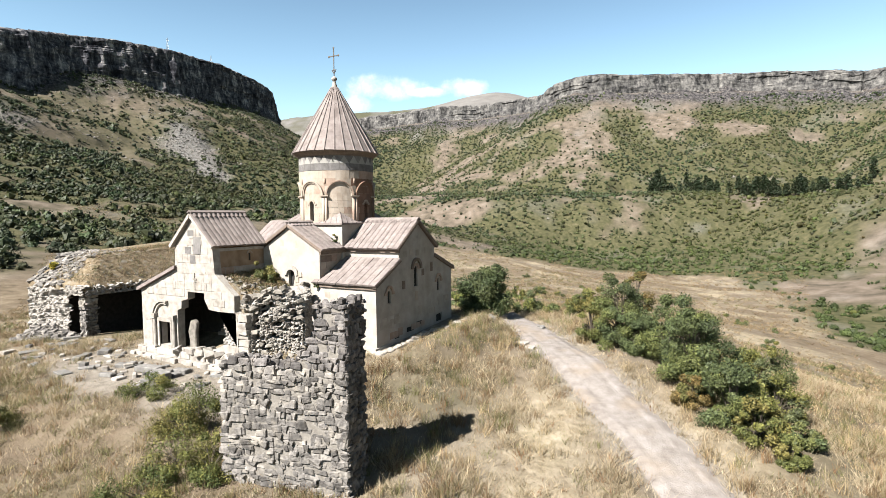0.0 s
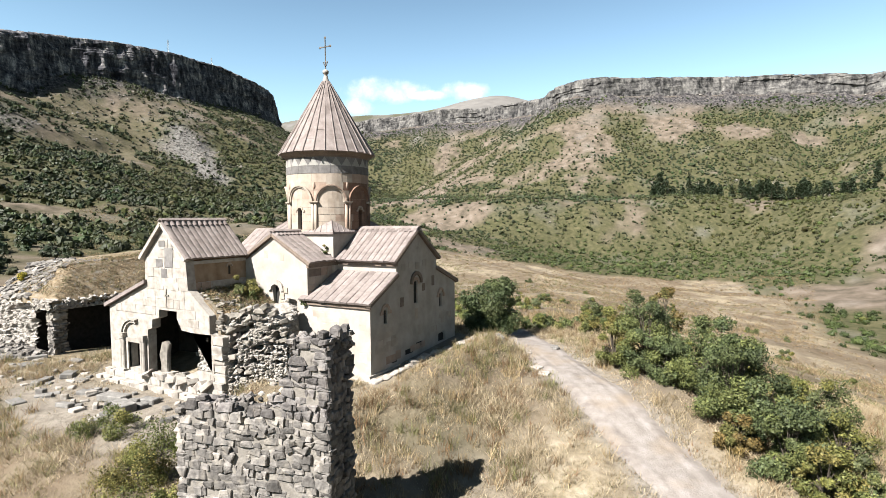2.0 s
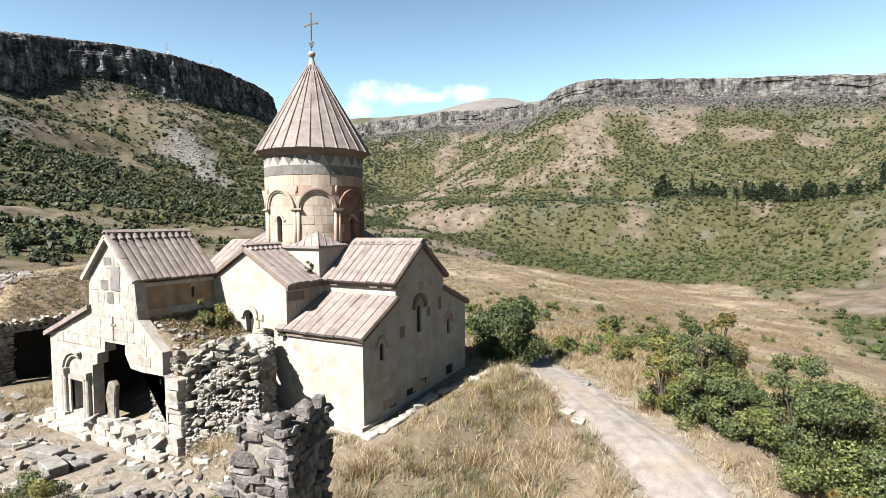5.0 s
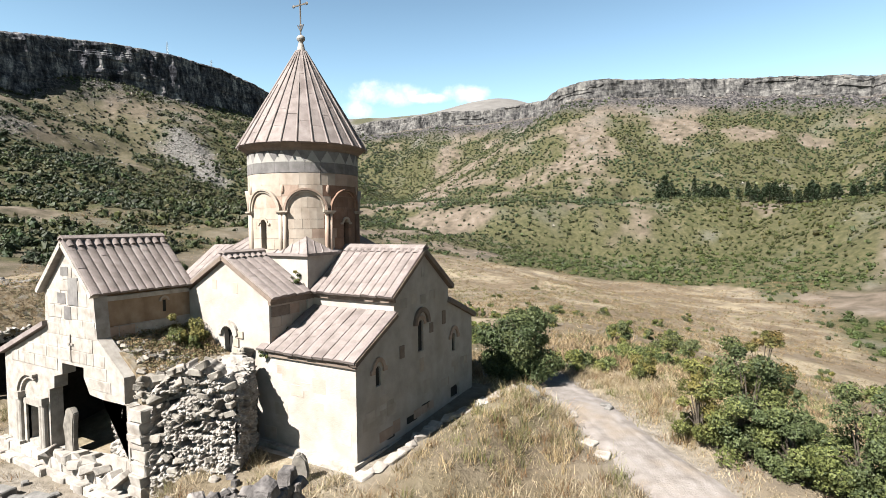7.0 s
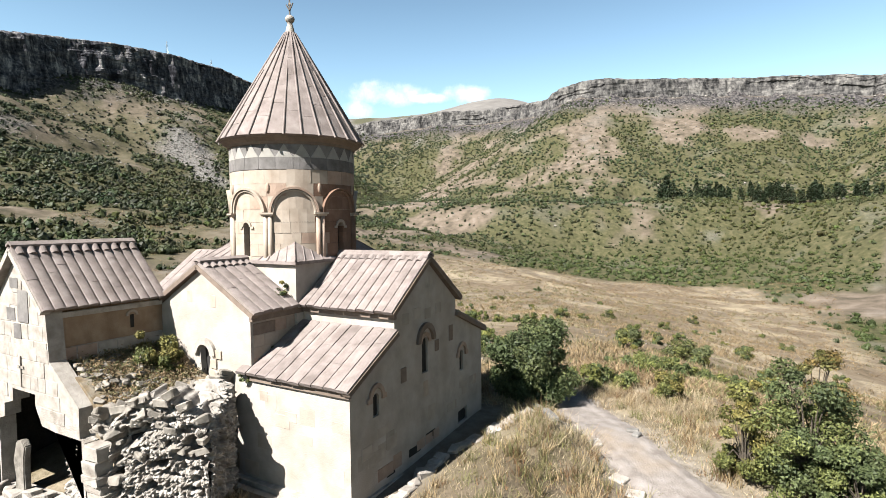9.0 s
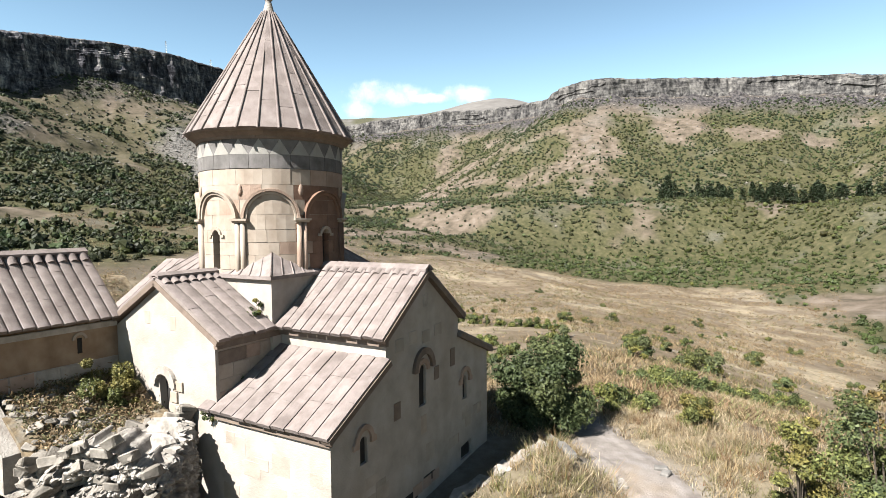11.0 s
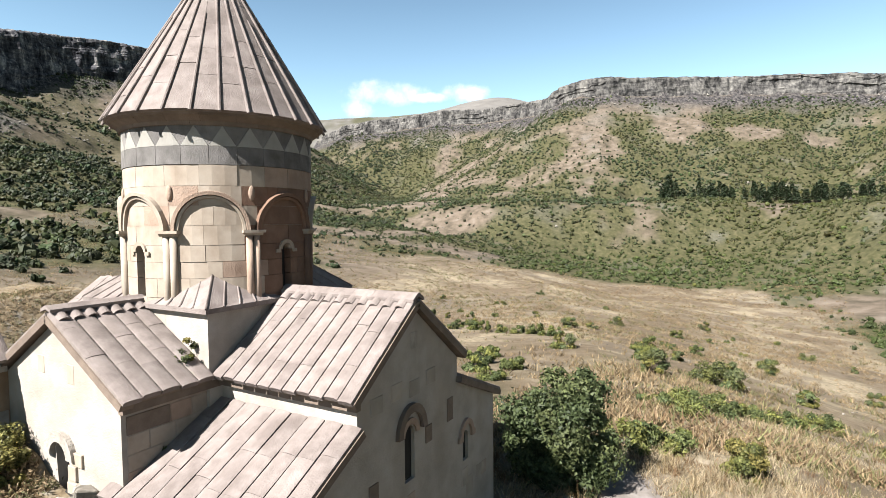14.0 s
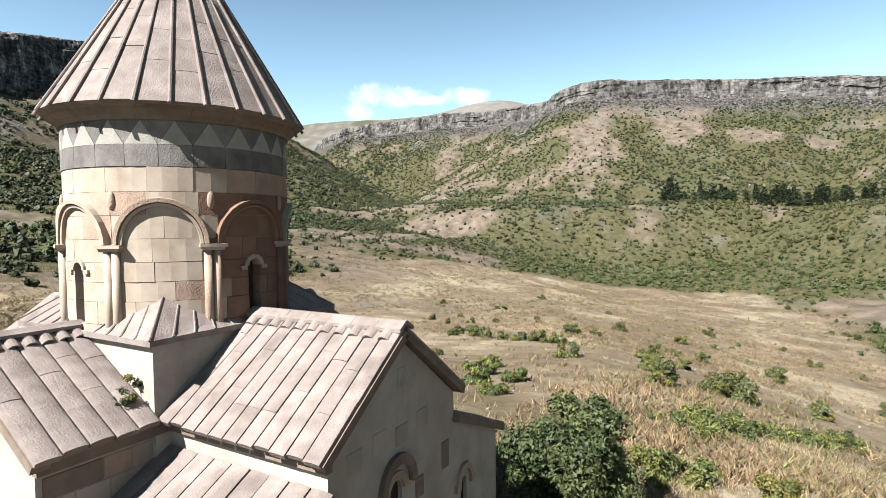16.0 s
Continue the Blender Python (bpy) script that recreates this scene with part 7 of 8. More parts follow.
for i, (u_, v_, h_, w_, tn) in enumerate(((32.6, 10.8, 4.7, 1.65, LIGHT), (33.9, 9.6, 3.7, 1.05, DRYISH), (34.4, 12.4, 4.7, 0.95, RUSTY), (31.2, 11.4, 2.6, 1.25, LIGHT), (29.6, 12.7, 4.4, 1.6, LIGHT), (27.6, 12.7, 4.6, 1.75, LIGHT), (26.0, 13.2, 3.6, 1.5, LIGHT), (24.0, 12.9, 3.2, 1.4, LIGHT), (25.6, 11.9, 1.7, 0.9, RUSTY), (22.6, 13.4, 2.3, 1.05, DRYISH), (21.4, 14.0, 1.3, 0.7, DRYISH), (28.2, 16.6, 3.0, 1.7, AUTUMN), (25.8, 16.2, 2.5, 1.4, AUTUMN), (30.4, 14.9, 3.2, 1.3, AUTUMN), (23.1, 15.7, 1.3, 0.75, GREENS), (42.6, 10.4, 1.6, 0.9, DRYISH), (33.0, 18.6, 1.6, 1.1, DRYISH))):
    tree("shrub_tree", *uv(u_, v_), h_, w_, 30 + i, {id(LIGHT): "leafy dark-green roadside shrub tree", id(RUSTY): "slender shrub tree turning red at the top"}.get(id(tn), "half-dry roadside shrub with autumn tints"), "tree", G, leaves=20000 if tn is LIGHT else 11000, leaf=0.062, tints=tn, lumps=44 if tn is LIGHT else 36, low=0.02)
G = "bushes in the foreground grass"
for i, (u_, v_, h_, w_, tn) in enumerate(((22.0, -11.0, 1.9, 1.8, YELLOW), (25.6, -11.6, 1.5, 1.8, YELLOW), (28.0, -15.4, 1.1, 1.6, YELLOW), (21.5, -9.3, 1.9, 1.3, YELLOW), (20.0, -11.6, 1.6, 1.6, YELLOW), (22.0, -8.2, 2.0, 0.7, GREENS), (17.8, -9.6, 1.4, 1.5, DRYISH), (24.5, -12.0, 1.6, 1.6, DRYISH), (28.6, -26.2, 3.2, 1.6, GREENS), (26.0, -22.0, 1.5, 1.4, DRYISH), (31.5, -30.5, 3.2, 2.2, GREENS), (26.2, -8.2, 1.2, 1.3, DRYISH), (34.0, -10.8, 1.0, 0.9, YELLOW), (33.2, -11.6, 0.8, 0.8, DRYISH), (35.6, -9.6, 0.7, 0.7, DRYISH))):
    tree("bush", *uv(u_, v_), h_, w_, 60 + i, "straggling half-dry bush in tall grass", "bush", G, leaves=6500, leaf=0.045, tints=tn, lumps=20, low=0.0)
tree("bush", -52.3, 24.4, 1.2, 0.75, 90, "yellow autumn bush on the corner of the mound", "bush", leaves=3500, leaf=0.05, tints=((4.2, 3.0, 0.8), (3.4, 2.6, 0.9), (2.0, 1.9, 0.9)), lumps=12, low=0.0, z=1.9)
# weeds on the broken vault and on the roofs
tree("bush", -27.3, 24.4, 1.25, 1.0, 81, "half-dry bush growing on the broken vault", "bush", leaves=9000, leaf=0.042, tints=VAULT, lumps=14, low=0.02, z=2.75)
tree("bush", -26.55, 24.7, 1.0, 0.6, 82, "half-dry bush growing on the broken vault", "bush", leaves=6000, leaf=0.042, tints=VAULT, lumps=12, low=0.02, z=2.3)
tree("roof_weed", -23.75, 27.25, 0.65, 0.32, 83, "small weed rooted between roof and dome base", "weed", leaves=700, leaf=0.04, tints=DRYISH + GREENS, lumps=8, low=0.02, z=5.0)
tree("roof_weed", -23.65, 25.5, 0.5, 0.28, 84, "green weed hanging at the eave corner", "weed", leaves=600, leaf=0.04, tints=GREENS, lumps=7, low=0.02, z=2.35)
tree("roof_weed", -23.3, 26.6, 0.4, 0.35, 85, "small weed in the roof valley", "weed", leaves=500, leaf=0.04, tints=GREENS, lumps=7, low=0.02, z=3.05)
G = "bushes behind the church"
rb = random.Random(19)
for i in range(46):
    u_, v_ = ((76, 27), (74, 19), (75.5, 26), (92, 36), (140, 50), (120, 22), (209, 33), (110, 52), (98, 60), (135, 75), (150, 40), (165, 68), (88, 14), (128, 5))[i] if i < 14 else (rb.uniform(56, 190), rb.uniform(-10, 90))
    big = i < 14
    tree("field_bush", *uv(u_, v_), rb.uniform(1.6, 2.8) if big else rb.uniform(0.8, 1.6), rb.uniform(1.2, 2.4) if big else rb.uniform(0.7, 1.2), 100 + i, "low green bush on the dry slope", "bush", G, leaves=2600, leaf=0.14, tints=GREENS + AUTUMN[1:2], lumps=14, low=0.02)
THICKET = ((1.25, 1.25, 0.85), (1.0, 1.05, 0.85), (1.5, 1.4, 0.9), (0.8, 0.9, 0.8))
for i, (u_, v_) in enumerate(((54.4, 13.2), (55.6, 15.4), (57.2, 17.2), (58.4, 19.2), (60, 21.2), (60.6, 23.6), (62, 26), (64.5, 28.5), (56.4, 12.4), (58.6, 15.2), (122, 2), (119, 4.5), (116, 6.5), (114, 9), (111, 11.5), (108, 14), (106, 16.5), (80.6, 4.5), (76, 3), (71, 2.2), (66, 3), (72, 5.4), (112, 41.2), (106, 31), (84, 22), (98, 27), (46.2, 7.2), (46.0, 8.8))):
    tree("field_bush", *uv(u_, v_), rb.uniform(0.8, 1.3) if u_ < 66 else rb.uniform(1.3, 2.2), rb.uniform(1.1, 1.7), 150 + i, "dense yellow-green bush thicket on the slope", "bush", G, leaves=3400, leaf=0.09 if u_ < 70 else 0.14, tints=THICKET, lumps=16, low=0.02)


def scatter_far():
    """Shrubs and woods of the gorge: too many to count."""
    n = 230000
    rg = np.random.default_rng(4)
    ang = np.radians(rg.uniform(-44, 44, n))
    dist = np.sqrt(rg.uniform(105 ** 2, 1180 ** 2, n))
    u_, v_ = dist * np.cos(ang) + 10, dist * np.sin(ang)
    x, y = uv(u_, v_)
    z = land(x, y, False)
    c = cover(x, y, z)
    keep = rg.random(n) < np.clip((c - 0.02) / 0.75, 0, 1) ** 1.3 * 0.30 + 0.05 * (c > -0.8) * (u_ > 330)
    keep &= (z < 215) & (rg.random(n) > 0.8 * talus(u_, v_)) & (rg.random(n) > 0.35 * np.clip((-v_ - 40) / 80, 0, 1))
    x, y, z, c, u_, v_ = (a[keep] for a in (x, y, z, c, u_, v_))
    m = len(x)
    left = np.clip((-v_ - 40) / 80, 0, 1)
    size = rg.uniform(0.6, 1.55, m) * (1 + 0.35 * np.clip(c, 0, 1)) * np.where(rg.random(m) < 0.10, 1.5, 1) * (1 + 0.7 * left)
    hue = fbm(x, y, 70, 3, 31) * 2
    tint = np.stack((1.0 + 0.45 * np.clip(hue, -0.3, 1) + rg.normal(0, 0.08, m), 1.0 + 0.2 * np.clip(hue, -0.3, 1) + rg.normal(0, 0.08, m), 1.0 + rg.normal(0, 0.08, m)), 1) * rg.uniform(0.7, 1.2, (m, 1))
    # left-slope shrubs darker, willows along the river, russet scrub on the terrace
    tint = tint * (1 - 0.12 * left[:, None]) * rg.uniform(0.6, 1.25, (m, 1))
    willow = np.clip((-8 - z) / 12, 0, 1)[:, None]
    tint = tint * (1 - willow) + np.array((1.05, 1.12, 0.92)) * rg.uniform(0.7, 1.4, (m, 1)) * willow
    oak = np.exp(-((u_ - 430) ** 2 + (v_ - 250) ** 2) / 80 ** 2)[:, None]
    tint = tint * (1 - 0.6 * oak) + np.array((1.35, 1.1, 0.8)) * 0.6 * oak
    rust = rg.random(m) < 0.03
    tint[rust] *= np.array((1.25, 1.0, 0.85))
    vs, qs, ts, total = [], [], [], 0
    away = np.hypot(u_, v_)
    g = (1 + 5 ** 0.5) / 2
    ico = np.array([(0, a, b * g) for a in (-1, 1) for b in (-1, 1)] + [(a, b * g, 0) for a in (-1, 1) for b in (-1, 1)] + [(b * g, 0, a) for a in (-1, 1) for b in (-1, 1)]) / math.hypot(1, g)
    far_apart = np.linalg.norm(ico[:, None] - ico[None], axis=2)
    edge = far_apart[far_apart > 0.1].min() * 1.01
    tri = np.array([f if np.dot(np.cross(ico[f[1]] - ico[f[0]], ico[f[2]] - ico[f[0]]), ico[f[0]]) > 0 else f[::-1] for f in itertools.combinations(range(12), 3) if all(far_apart[a, b] < edge for a, b in itertools.combinations(f, 2))])
    # each shrub: a few uneven clumps, and loose leaves that break its outline; the nearer ones carry more
    big = (away >= 260) & (away < 480) | (away >= 260) & (size > 1.7)
    for near, clumps, k, leaf in ((away < 260, 4, 60, 0.12), (big, 2, 8, 0.24), ((away >= 480) & ~big, 1, 2, 0.36)):
        w, base, tn = size[near], np.stack((x[near], y[near], z[near]), 1), np.clip(tint[near], 0.25, 3)
        n1 = len(w)
        for c_ in range(clumps):
            r1 = w * (rg.uniform(0.85, 1.1, n1) if clumps == 1 else rg.uniform(0.35, 0.55, n1))
            a = rg.uniform(0, 6.283, n1)
            off = w * (0 if clumps == 1 else 1) * rg.uniform(0.2, 0.6, n1)
            cen = base + np.stack((off * np.cos(a), off * np.sin(a), r1 * rg.uniform(0.35, 0.7, n1) + (0 if clumps == 1 else 0.3 * w * rg.random(n1))), 1)
            p = ico[None] * rg.uniform(0.45, 1.4, (n1, 12, 1)) * r1[:, None, None]
            ca, sa = np.cos(a)[:, None], np.sin(a)[:, None]
            p = np.stack((p[:, :, 0] * ca - p[:, :, 1] * sa, p[:, :, 0] * sa + p[:, :, 1] * ca, p[:, :, 2] * rg.uniform(0.8, 1.25, n1)[:, None]), 2) + cen[:, None, :]
            vs.append(p.reshape(-1, 3))
            qs.append((tri[None] + 12 * np.arange(n1)[:, None, None]).reshape(-1, 3) + total)
            ts.append(np.repeat(tn * rg.uniform(0.8, 1.15, (n1, 1)), 12, axis=0))
            total += 12 * n1
        d = rg.normal(size=(n1, k, 3))
        d /= np.linalg.norm(d, axis=2, keepdims=True)
        d[:, :, 2] = np.abs(d[:, :, 2]) * 1.1
        pts = d * (w[:, None] * rg.uniform(0.8, 1.15, (n1, k)))[:, :, None] + base[:, None, :]
        v, q, t = quads_at(pts.reshape(-1, 3), np.repeat(w * leaf, k), np.repeat(tn, k, axis=0), rg, 0.15, 0.95, d.reshape(-1, 3))
        vs.append(v), qs.append(q + total), ts.append(t)
        total += len(v)
    v, q, t = np.concatenate(vs), np.concatenate(qs), np.concatenate(ts)
    ob = from_mesh("hillside_shrubs", leaf_mesh("hillside_shrubs", v, q, t, FAR_LEAF))
    tagged(ob, "dense green and rusty shrubs over the gorge slopes", "shrubs", kind="stuff")


scatter_far()


def scatter_blocks():
    """Loose basalt blocks: the talus below the cliff, rocks on the bare patches and along the ledges."""
    rg = np.random.default_rng(14)
    n = 60000
    ang = np.radians(rg.uniform(-44, 44, n))
    dist = np.sqrt(rg.uniform(150 ** 2, 1100 ** 2, n))
    u_, v_ = dist * np.cos(ang) + 10, dist * np.sin(ang)
    # more of them on the talus
    e = 16000
    u_ = np.concatenate((u_, rg.uniform(480, 800, e)))
    v_ = np.concatenate((v_, rg.uniform(-450, -220, e)))
    x, y = uv(u_, v_)
    z = land(x, y, False)
    c = cover(x, y, z)
    sl, _, _ = along(RIM_LEFT, u_, v_)
    sr, _, _ = along(RIM_RIGHT, u_, v_)
    s = np.minimum(sr, -sl)
    want = np.clip(0.9 * talus(u_, v_), 0, 1) + 0.20 * np.clip(0.3 - c, 0, 1) * (z > -20) + 0.5 * np.clip(1 - np.abs(s - 40) / 28, 0, 1)
    keep = (rg.random(len(u_)) < want) & (z < 222) & (u_ > 340)
    x, y, z, u_, v_ = x[keep], y[keep], z[keep], u_[keep], v_[keep]
    m = len(x)
    size = rg.uniform(0.4, 1.1, m) * np.where(rg.random(m) < 0.10, 2.0, 1)
    # a squat irregular block of eight faces
    base = np.array(((1, 0, 0), (0, 1, 0), (-1, 0, 0), (0, -1, 0), (0.1, 0.1, 0.8), (0, 0, -0.8)), float)
    tri = np.array(((0, 1, 4), (1, 2, 4), (2, 3, 4), (3, 0, 4), (1, 0, 5), (2, 1, 5), (3, 2, 5), (0, 3, 5)))
    p = base[None] * rg.uniform(0.6, 1.35, (m, 6, 1)) + rg.normal(0, 0.18, (m, 6, 3))
    a = rg.uniform(0, 6.283, m)
    ca, sa = np.cos(a)[:, None], np.sin(a)[:, None]
    p = np.stack((p[:, :, 0] * ca - p[:, :, 1] * sa, p[:, :, 0] * sa + p[:, :, 1] * ca, p[:, :, 2]), 2) * size[:, None, None]
    p += np.stack((x, y, z + 0.1 * size), 1)[:, None, :]
    f = (tri[None] + 6 * np.arange(m)[:, None, None]).reshape(-1, 3)
    tagged(from_mesh("talus_blocks", quad_mesh("talus_blocks", p.reshape(-1, 3), f), RUBBLE_I), "grey basalt blocks strewn below the cliffs", "rocks", kind="stuff")


scatter_blocks()


def blades(x, y, z, tall, tint, k, spread, half, rg, lean_by=0.5):
    """k thin grass blades round each point."""
    m = len(x)
    base = np.stack((x, y, z), 1)[:, None, :] + np.concatenate((rg.normal(0, 1, (m, k, 2)) * spread, np.zeros((m, k, 1))), 2)
    lean = rg.normal(0, lean_by, (m, k, 2))
    h = tall[:, None] * rg.uniform(0.45, 1.2, (m, k))
    tip = base + np.concatenate((lean * h[:, :, None], h[:, :, None]), 2)
    a = rg.uniform(0, math.pi, (m, k))
    side = np.stack((np.cos(a), np.sin(a), 0 * a), 2) * half
    v = np.stack((base - side, base + side, tip), 2).reshape(-1, 3)
    shade = rg.uniform(0.75, 1.2, (m, k, 1)) * tint[:, None, :]
    return v, np.arange(len(v)).reshape(-1, 3), np.repeat(shade.reshape(-1, 3), 3, axis=0)


def scatter_grass():
    rg = np.random.default_rng(6)
    n = 135000
    u_ = 8 + 50 * rg.random(n) ** 0.85
    v_ = (rg.random(n) * 2 - 1) * (8 + 0.78 * u_)
    x, y = uv(u_, v_)
    d, _, _ = along(ROAD, u_, v_)
    tuss = vnoise(u_, v_, 0.42, 94) * 0.55 + vnoise(u_, v_, 1.1, 95) * 0.45
    dens = np.clip(0.55 + 1.4 * fbm(u_, v_, 5, 3, 91) + 2.0 * (tuss - 0.5), 0.08, 1)
    free = (np.abs(d) > ROAD_HALF - 0.25 + 1.0 * rg.random(n) ** 2) & (rg.random(n) < dens)
    free &= ~((x > LEFT - 0.6) & (x < RIGHT + 1.5) & (y > FRONT - 0.8) & (y < BACK + 0.6))
    free &= ~((x > -36.6) & (x < -25.2) & (y > 20.6) & (y < 26))
    free &= ~((x > -54) & (x < -42) & (y > 22.2) & (y < 33.5))
    yard = np.hypot((x + 30) / 9.5, (y - 18.5) / 3.2) < 1.0
    free &= ~(yard & (rg.random(n) < 0.9))
    x, y, u_, v_, tuss = x[free], y[free], u_[free], v_[free], tuss[free]
    m = len(x)
    z = land(x, y) - 0.03
    tall = rg.uniform(0.12, 0.36, m) * (1 + 1.0 * np.clip(2 * fbm(u_, v_, 4, 2, 92), -0.4, 1))
    tall = tall * np.interp(u_, (42, 47), (1, 0.55)) * np.interp(tuss, (0.3, 0.5, 0.7), (0.4, 0.9, 1.75))
    hue = np.clip(2.6 * fbm(u_, v_, 6, 3, 93) + 0.1, 0, 1)
    # greener weeds on the bank by the church, below the fragment and beside the porch
    for bu, bv, br in ((35.5, 1.5, 3.2), (24.0, -10.5, 4.0), (34, -10.5, 2.2), (30, -22, 5), (20, -14, 4)):
        hue = np.maximum(hue, 0.9 * np.exp(-((u_ - bu) ** 2 + (v_ - bv) ** 2) / br ** 2))
    green = (rg.random(m) < 0.5 * hue)[:, None]
    tint = np.where(green, np.array((0.55, 0.62, 0.36)), np.array((1.0, 0.97, 0.9))) * rg.uniform(0.7, 1.15, (m, 1))
    tint = np.where((rg.random(m) < 0.10)[:, None], np.array((0.62, 0.42, 0.30)), tint)
    v, q, t = blades(x, y, z, tall, tint, 8, 0.14, 0.014, rg, 0.6)
    tagged(from_mesh("dry_grass", leaf_mesh("dry_grass", v, q, t, STRAW)), "tall straw-coloured dry grass with green weeds", "grass", kind="stuff")


scatter_grass()


def scatter_clumps():
    """Taller standing weeds in clumps."""
    rg = np.random.default_rng(26)
    n = 5200
    u_ = 9 + 46 * rg.random(n) ** 0.9
    v_ = (rg.random(n) * 2 - 1) * (8 + 0.78 * u_)
    x, y = uv(u_, v_)
    d, _, _ = along(ROAD, u_, v_)
    ok = (np.abs(d) > ROAD_HALF + 0.3) & (rg.random(n) < np.clip(0.55 + 2.4 * fbm(u_, v_, 7, 3, 99), 0.05, 1))
    ok &= ~((x > -36.8) & (x < RIGHT + 1.6) & (y > 16.4) & (y < BACK + 0.6)) & ~((x > -56) & (x < -41.8) & (y > 20.8))
    x, y, u_, v_ = x[ok], y[ok], u_[ok], v_[ok]
    m = len(x)
    pick = rg.random(m)[:, None]
    tint = np.where(pick < 0.34, np.array((0.40, 0.47, 0.26)), np.where(pick < 0.55, np.array((0.50, 0.36, 0.26)), np.array((0.95, 0.86, 0.68)))) * rg.uniform(0.7, 1.2, (m, 1))
    v, q, t = blades(x, y, land(x, y) - 0.05, rg.uniform(0.35, 0.8, m) * np.interp(u_, (42, 47), (1, 0.6)), tint, 30, 0.16, 0.013, rg, 0.35)
    tagged(from_mesh("standing_weeds", leaf_mesh("standing_weeds", v, q, t, STRAW)), "clumps of standing brown and green weeds", "weeds", kind="stuff")


scatter_clumps()


def scatter_tufts():
    """Low weeds and tufts that roughen the dry field."""
    rg = np.random.default_rng(16)
    n = 50000
    u_ = 46 + 290 * rg.random(n) ** 1.5
    v_ = (rg.random(n) * 2 - 1) * (20 + 0.6 * u_)
    x, y = uv(u_, v_)
    d, _, _ = along(ROAD, u_, v_)
    ok = (np.abs(d) > 2.2) & (rg.random(n) < np.clip(0.5 + 2.2 * fbm(u_, v_, 22, 3, 95), 0.08, 1)) & ~((x > -57) & (x < -19) & (y > 20) & (y < 38))
    x, y, u_, v_ = x[ok], y[ok], u_[ok], v_[ok]
    z = land(x, y, False) - 0.03
    m = len(x)
    green = rg.random(m) < np.clip(0.22 + 1.2 * fbm(u_, v_, 35, 3, 97), 0.03, 0.7)
    red = rg.random(m) < np.clip(0.12 + 1.4 * fbm(u_, v_, 26, 3, 98), 0, 0.6)
    tint = np.where(green[:, None], np.array((0.40, 0.46, 0.28)), np.array((0.68, 0.60, 0.49)))
    tint = np.where((red & ~green)[:, None], np.array((0.52, 0.41, 0.34)), tint) * rg.uniform(0.65, 1.2, (m, 1))
    v, q, t = blades(x, y, z, rg.uniform(0.2, 0.55, m) * (1 + u_ / 300), tint, 8, 0.30, 0.06, rg, 0.7)
    tagged(from_mesh("field_weeds", leaf_mesh("field_weeds", v, q, t, STRAW)), "low brown and green weeds over the dry field", "weeds", kind="stuff")


scatter_tufts()


def roof_grass(name, x0, x1, y0, y1, n, height, label, seed):
    """Dry grass and stones on top of a ruin."""
    rg = np.random.default_rng(seed)
    x, y = rg.uniform(x0, x1, n), rg.uniform(y0, y1, n)
    z = np.array([height(a, b) for a, b in zip(x, y)])
    k = 9
    c = rg.normal(0, 0.10, (n, k, 3))
    c[:, :, 2] = np.abs(c[:, :, 2]) * 1.3
    c += np.stack((x, y, z), 1)[:, None, :]
    tint = np.where((rg.random(n) < 0.35)[:, None], np.array((0.38, 0.45, 0.3)), np.array((0.75, 0.66, 0.55))) * rg.uniform(0.6, 1.2, (n, 1))
    v, q, t = quads_at(c.reshape(-1, 3), np.full(n * k, 0.075), np.repeat(tint, k, axis=0), rg, 0.0, 0.3)
    tagged(from_mesh(name, leaf_mesh(name, v, q, t, STRAW)), label, "weeds", kind="stuff")


roof_grass("vault_weeds", -28.2, -25.7, 22.2, 25.3, 700, lambda x, y: float(np.interp(x, (-28.3, -27.0, -26.3, -25.3, -24.0), (3.2, 2.75, 2.25, 1.95, 1.6))) + float(np.interp(x, (-28.3, -26.5, -25), (0.0, 0.06, 0.09))) * (y - 21.9), "dry weeds on the broken vault", 5)
roof_grass("hall_weeds", -51, -45.4, 23.2, 36.5, 1900, hall_top, "dry grass on the earth roof", 6)
r_ = random.Random(51)
for k in range(70):
    x, y = r_.uniform(-28.0, -25.8), r_.uniform(21.95, 24.2)
    z = float(np.interp(x, (-28.3, -27.0, -26.3, -25.3, -24.0), (3.2, 2.75, 2.25, 1.95, 1.6))) + float(np.interp(x, (-28.3, -26.5, -25), (0.0, 0.06, 0.09))) * (y - 21.9)
    s_ = r_.uniform(0.1, 0.32)
    ob = new("rubble_stone", RUIN_STONES[k % 8])
    ob.matrix_basis = Matrix.Translation((x, y, z + 0.03)) @ pose(0, 0, 0, r_.uniform(-25, 25), r_.uniform(-25, 25), r_.uniform(0, 180)) @ Matrix.Diagonal((s_ * 1.3, s_, s_ * 0.6, 1))
    tagged(ob, "loose stone on the broken vault", "stone", "loose stones on the vault")

# ---- far things ----
PINE = foliage_material("pine_needles", (0.00929, 0.0165, 0.00722), (0.0232, 0.0335, 0.0144), 0.1)


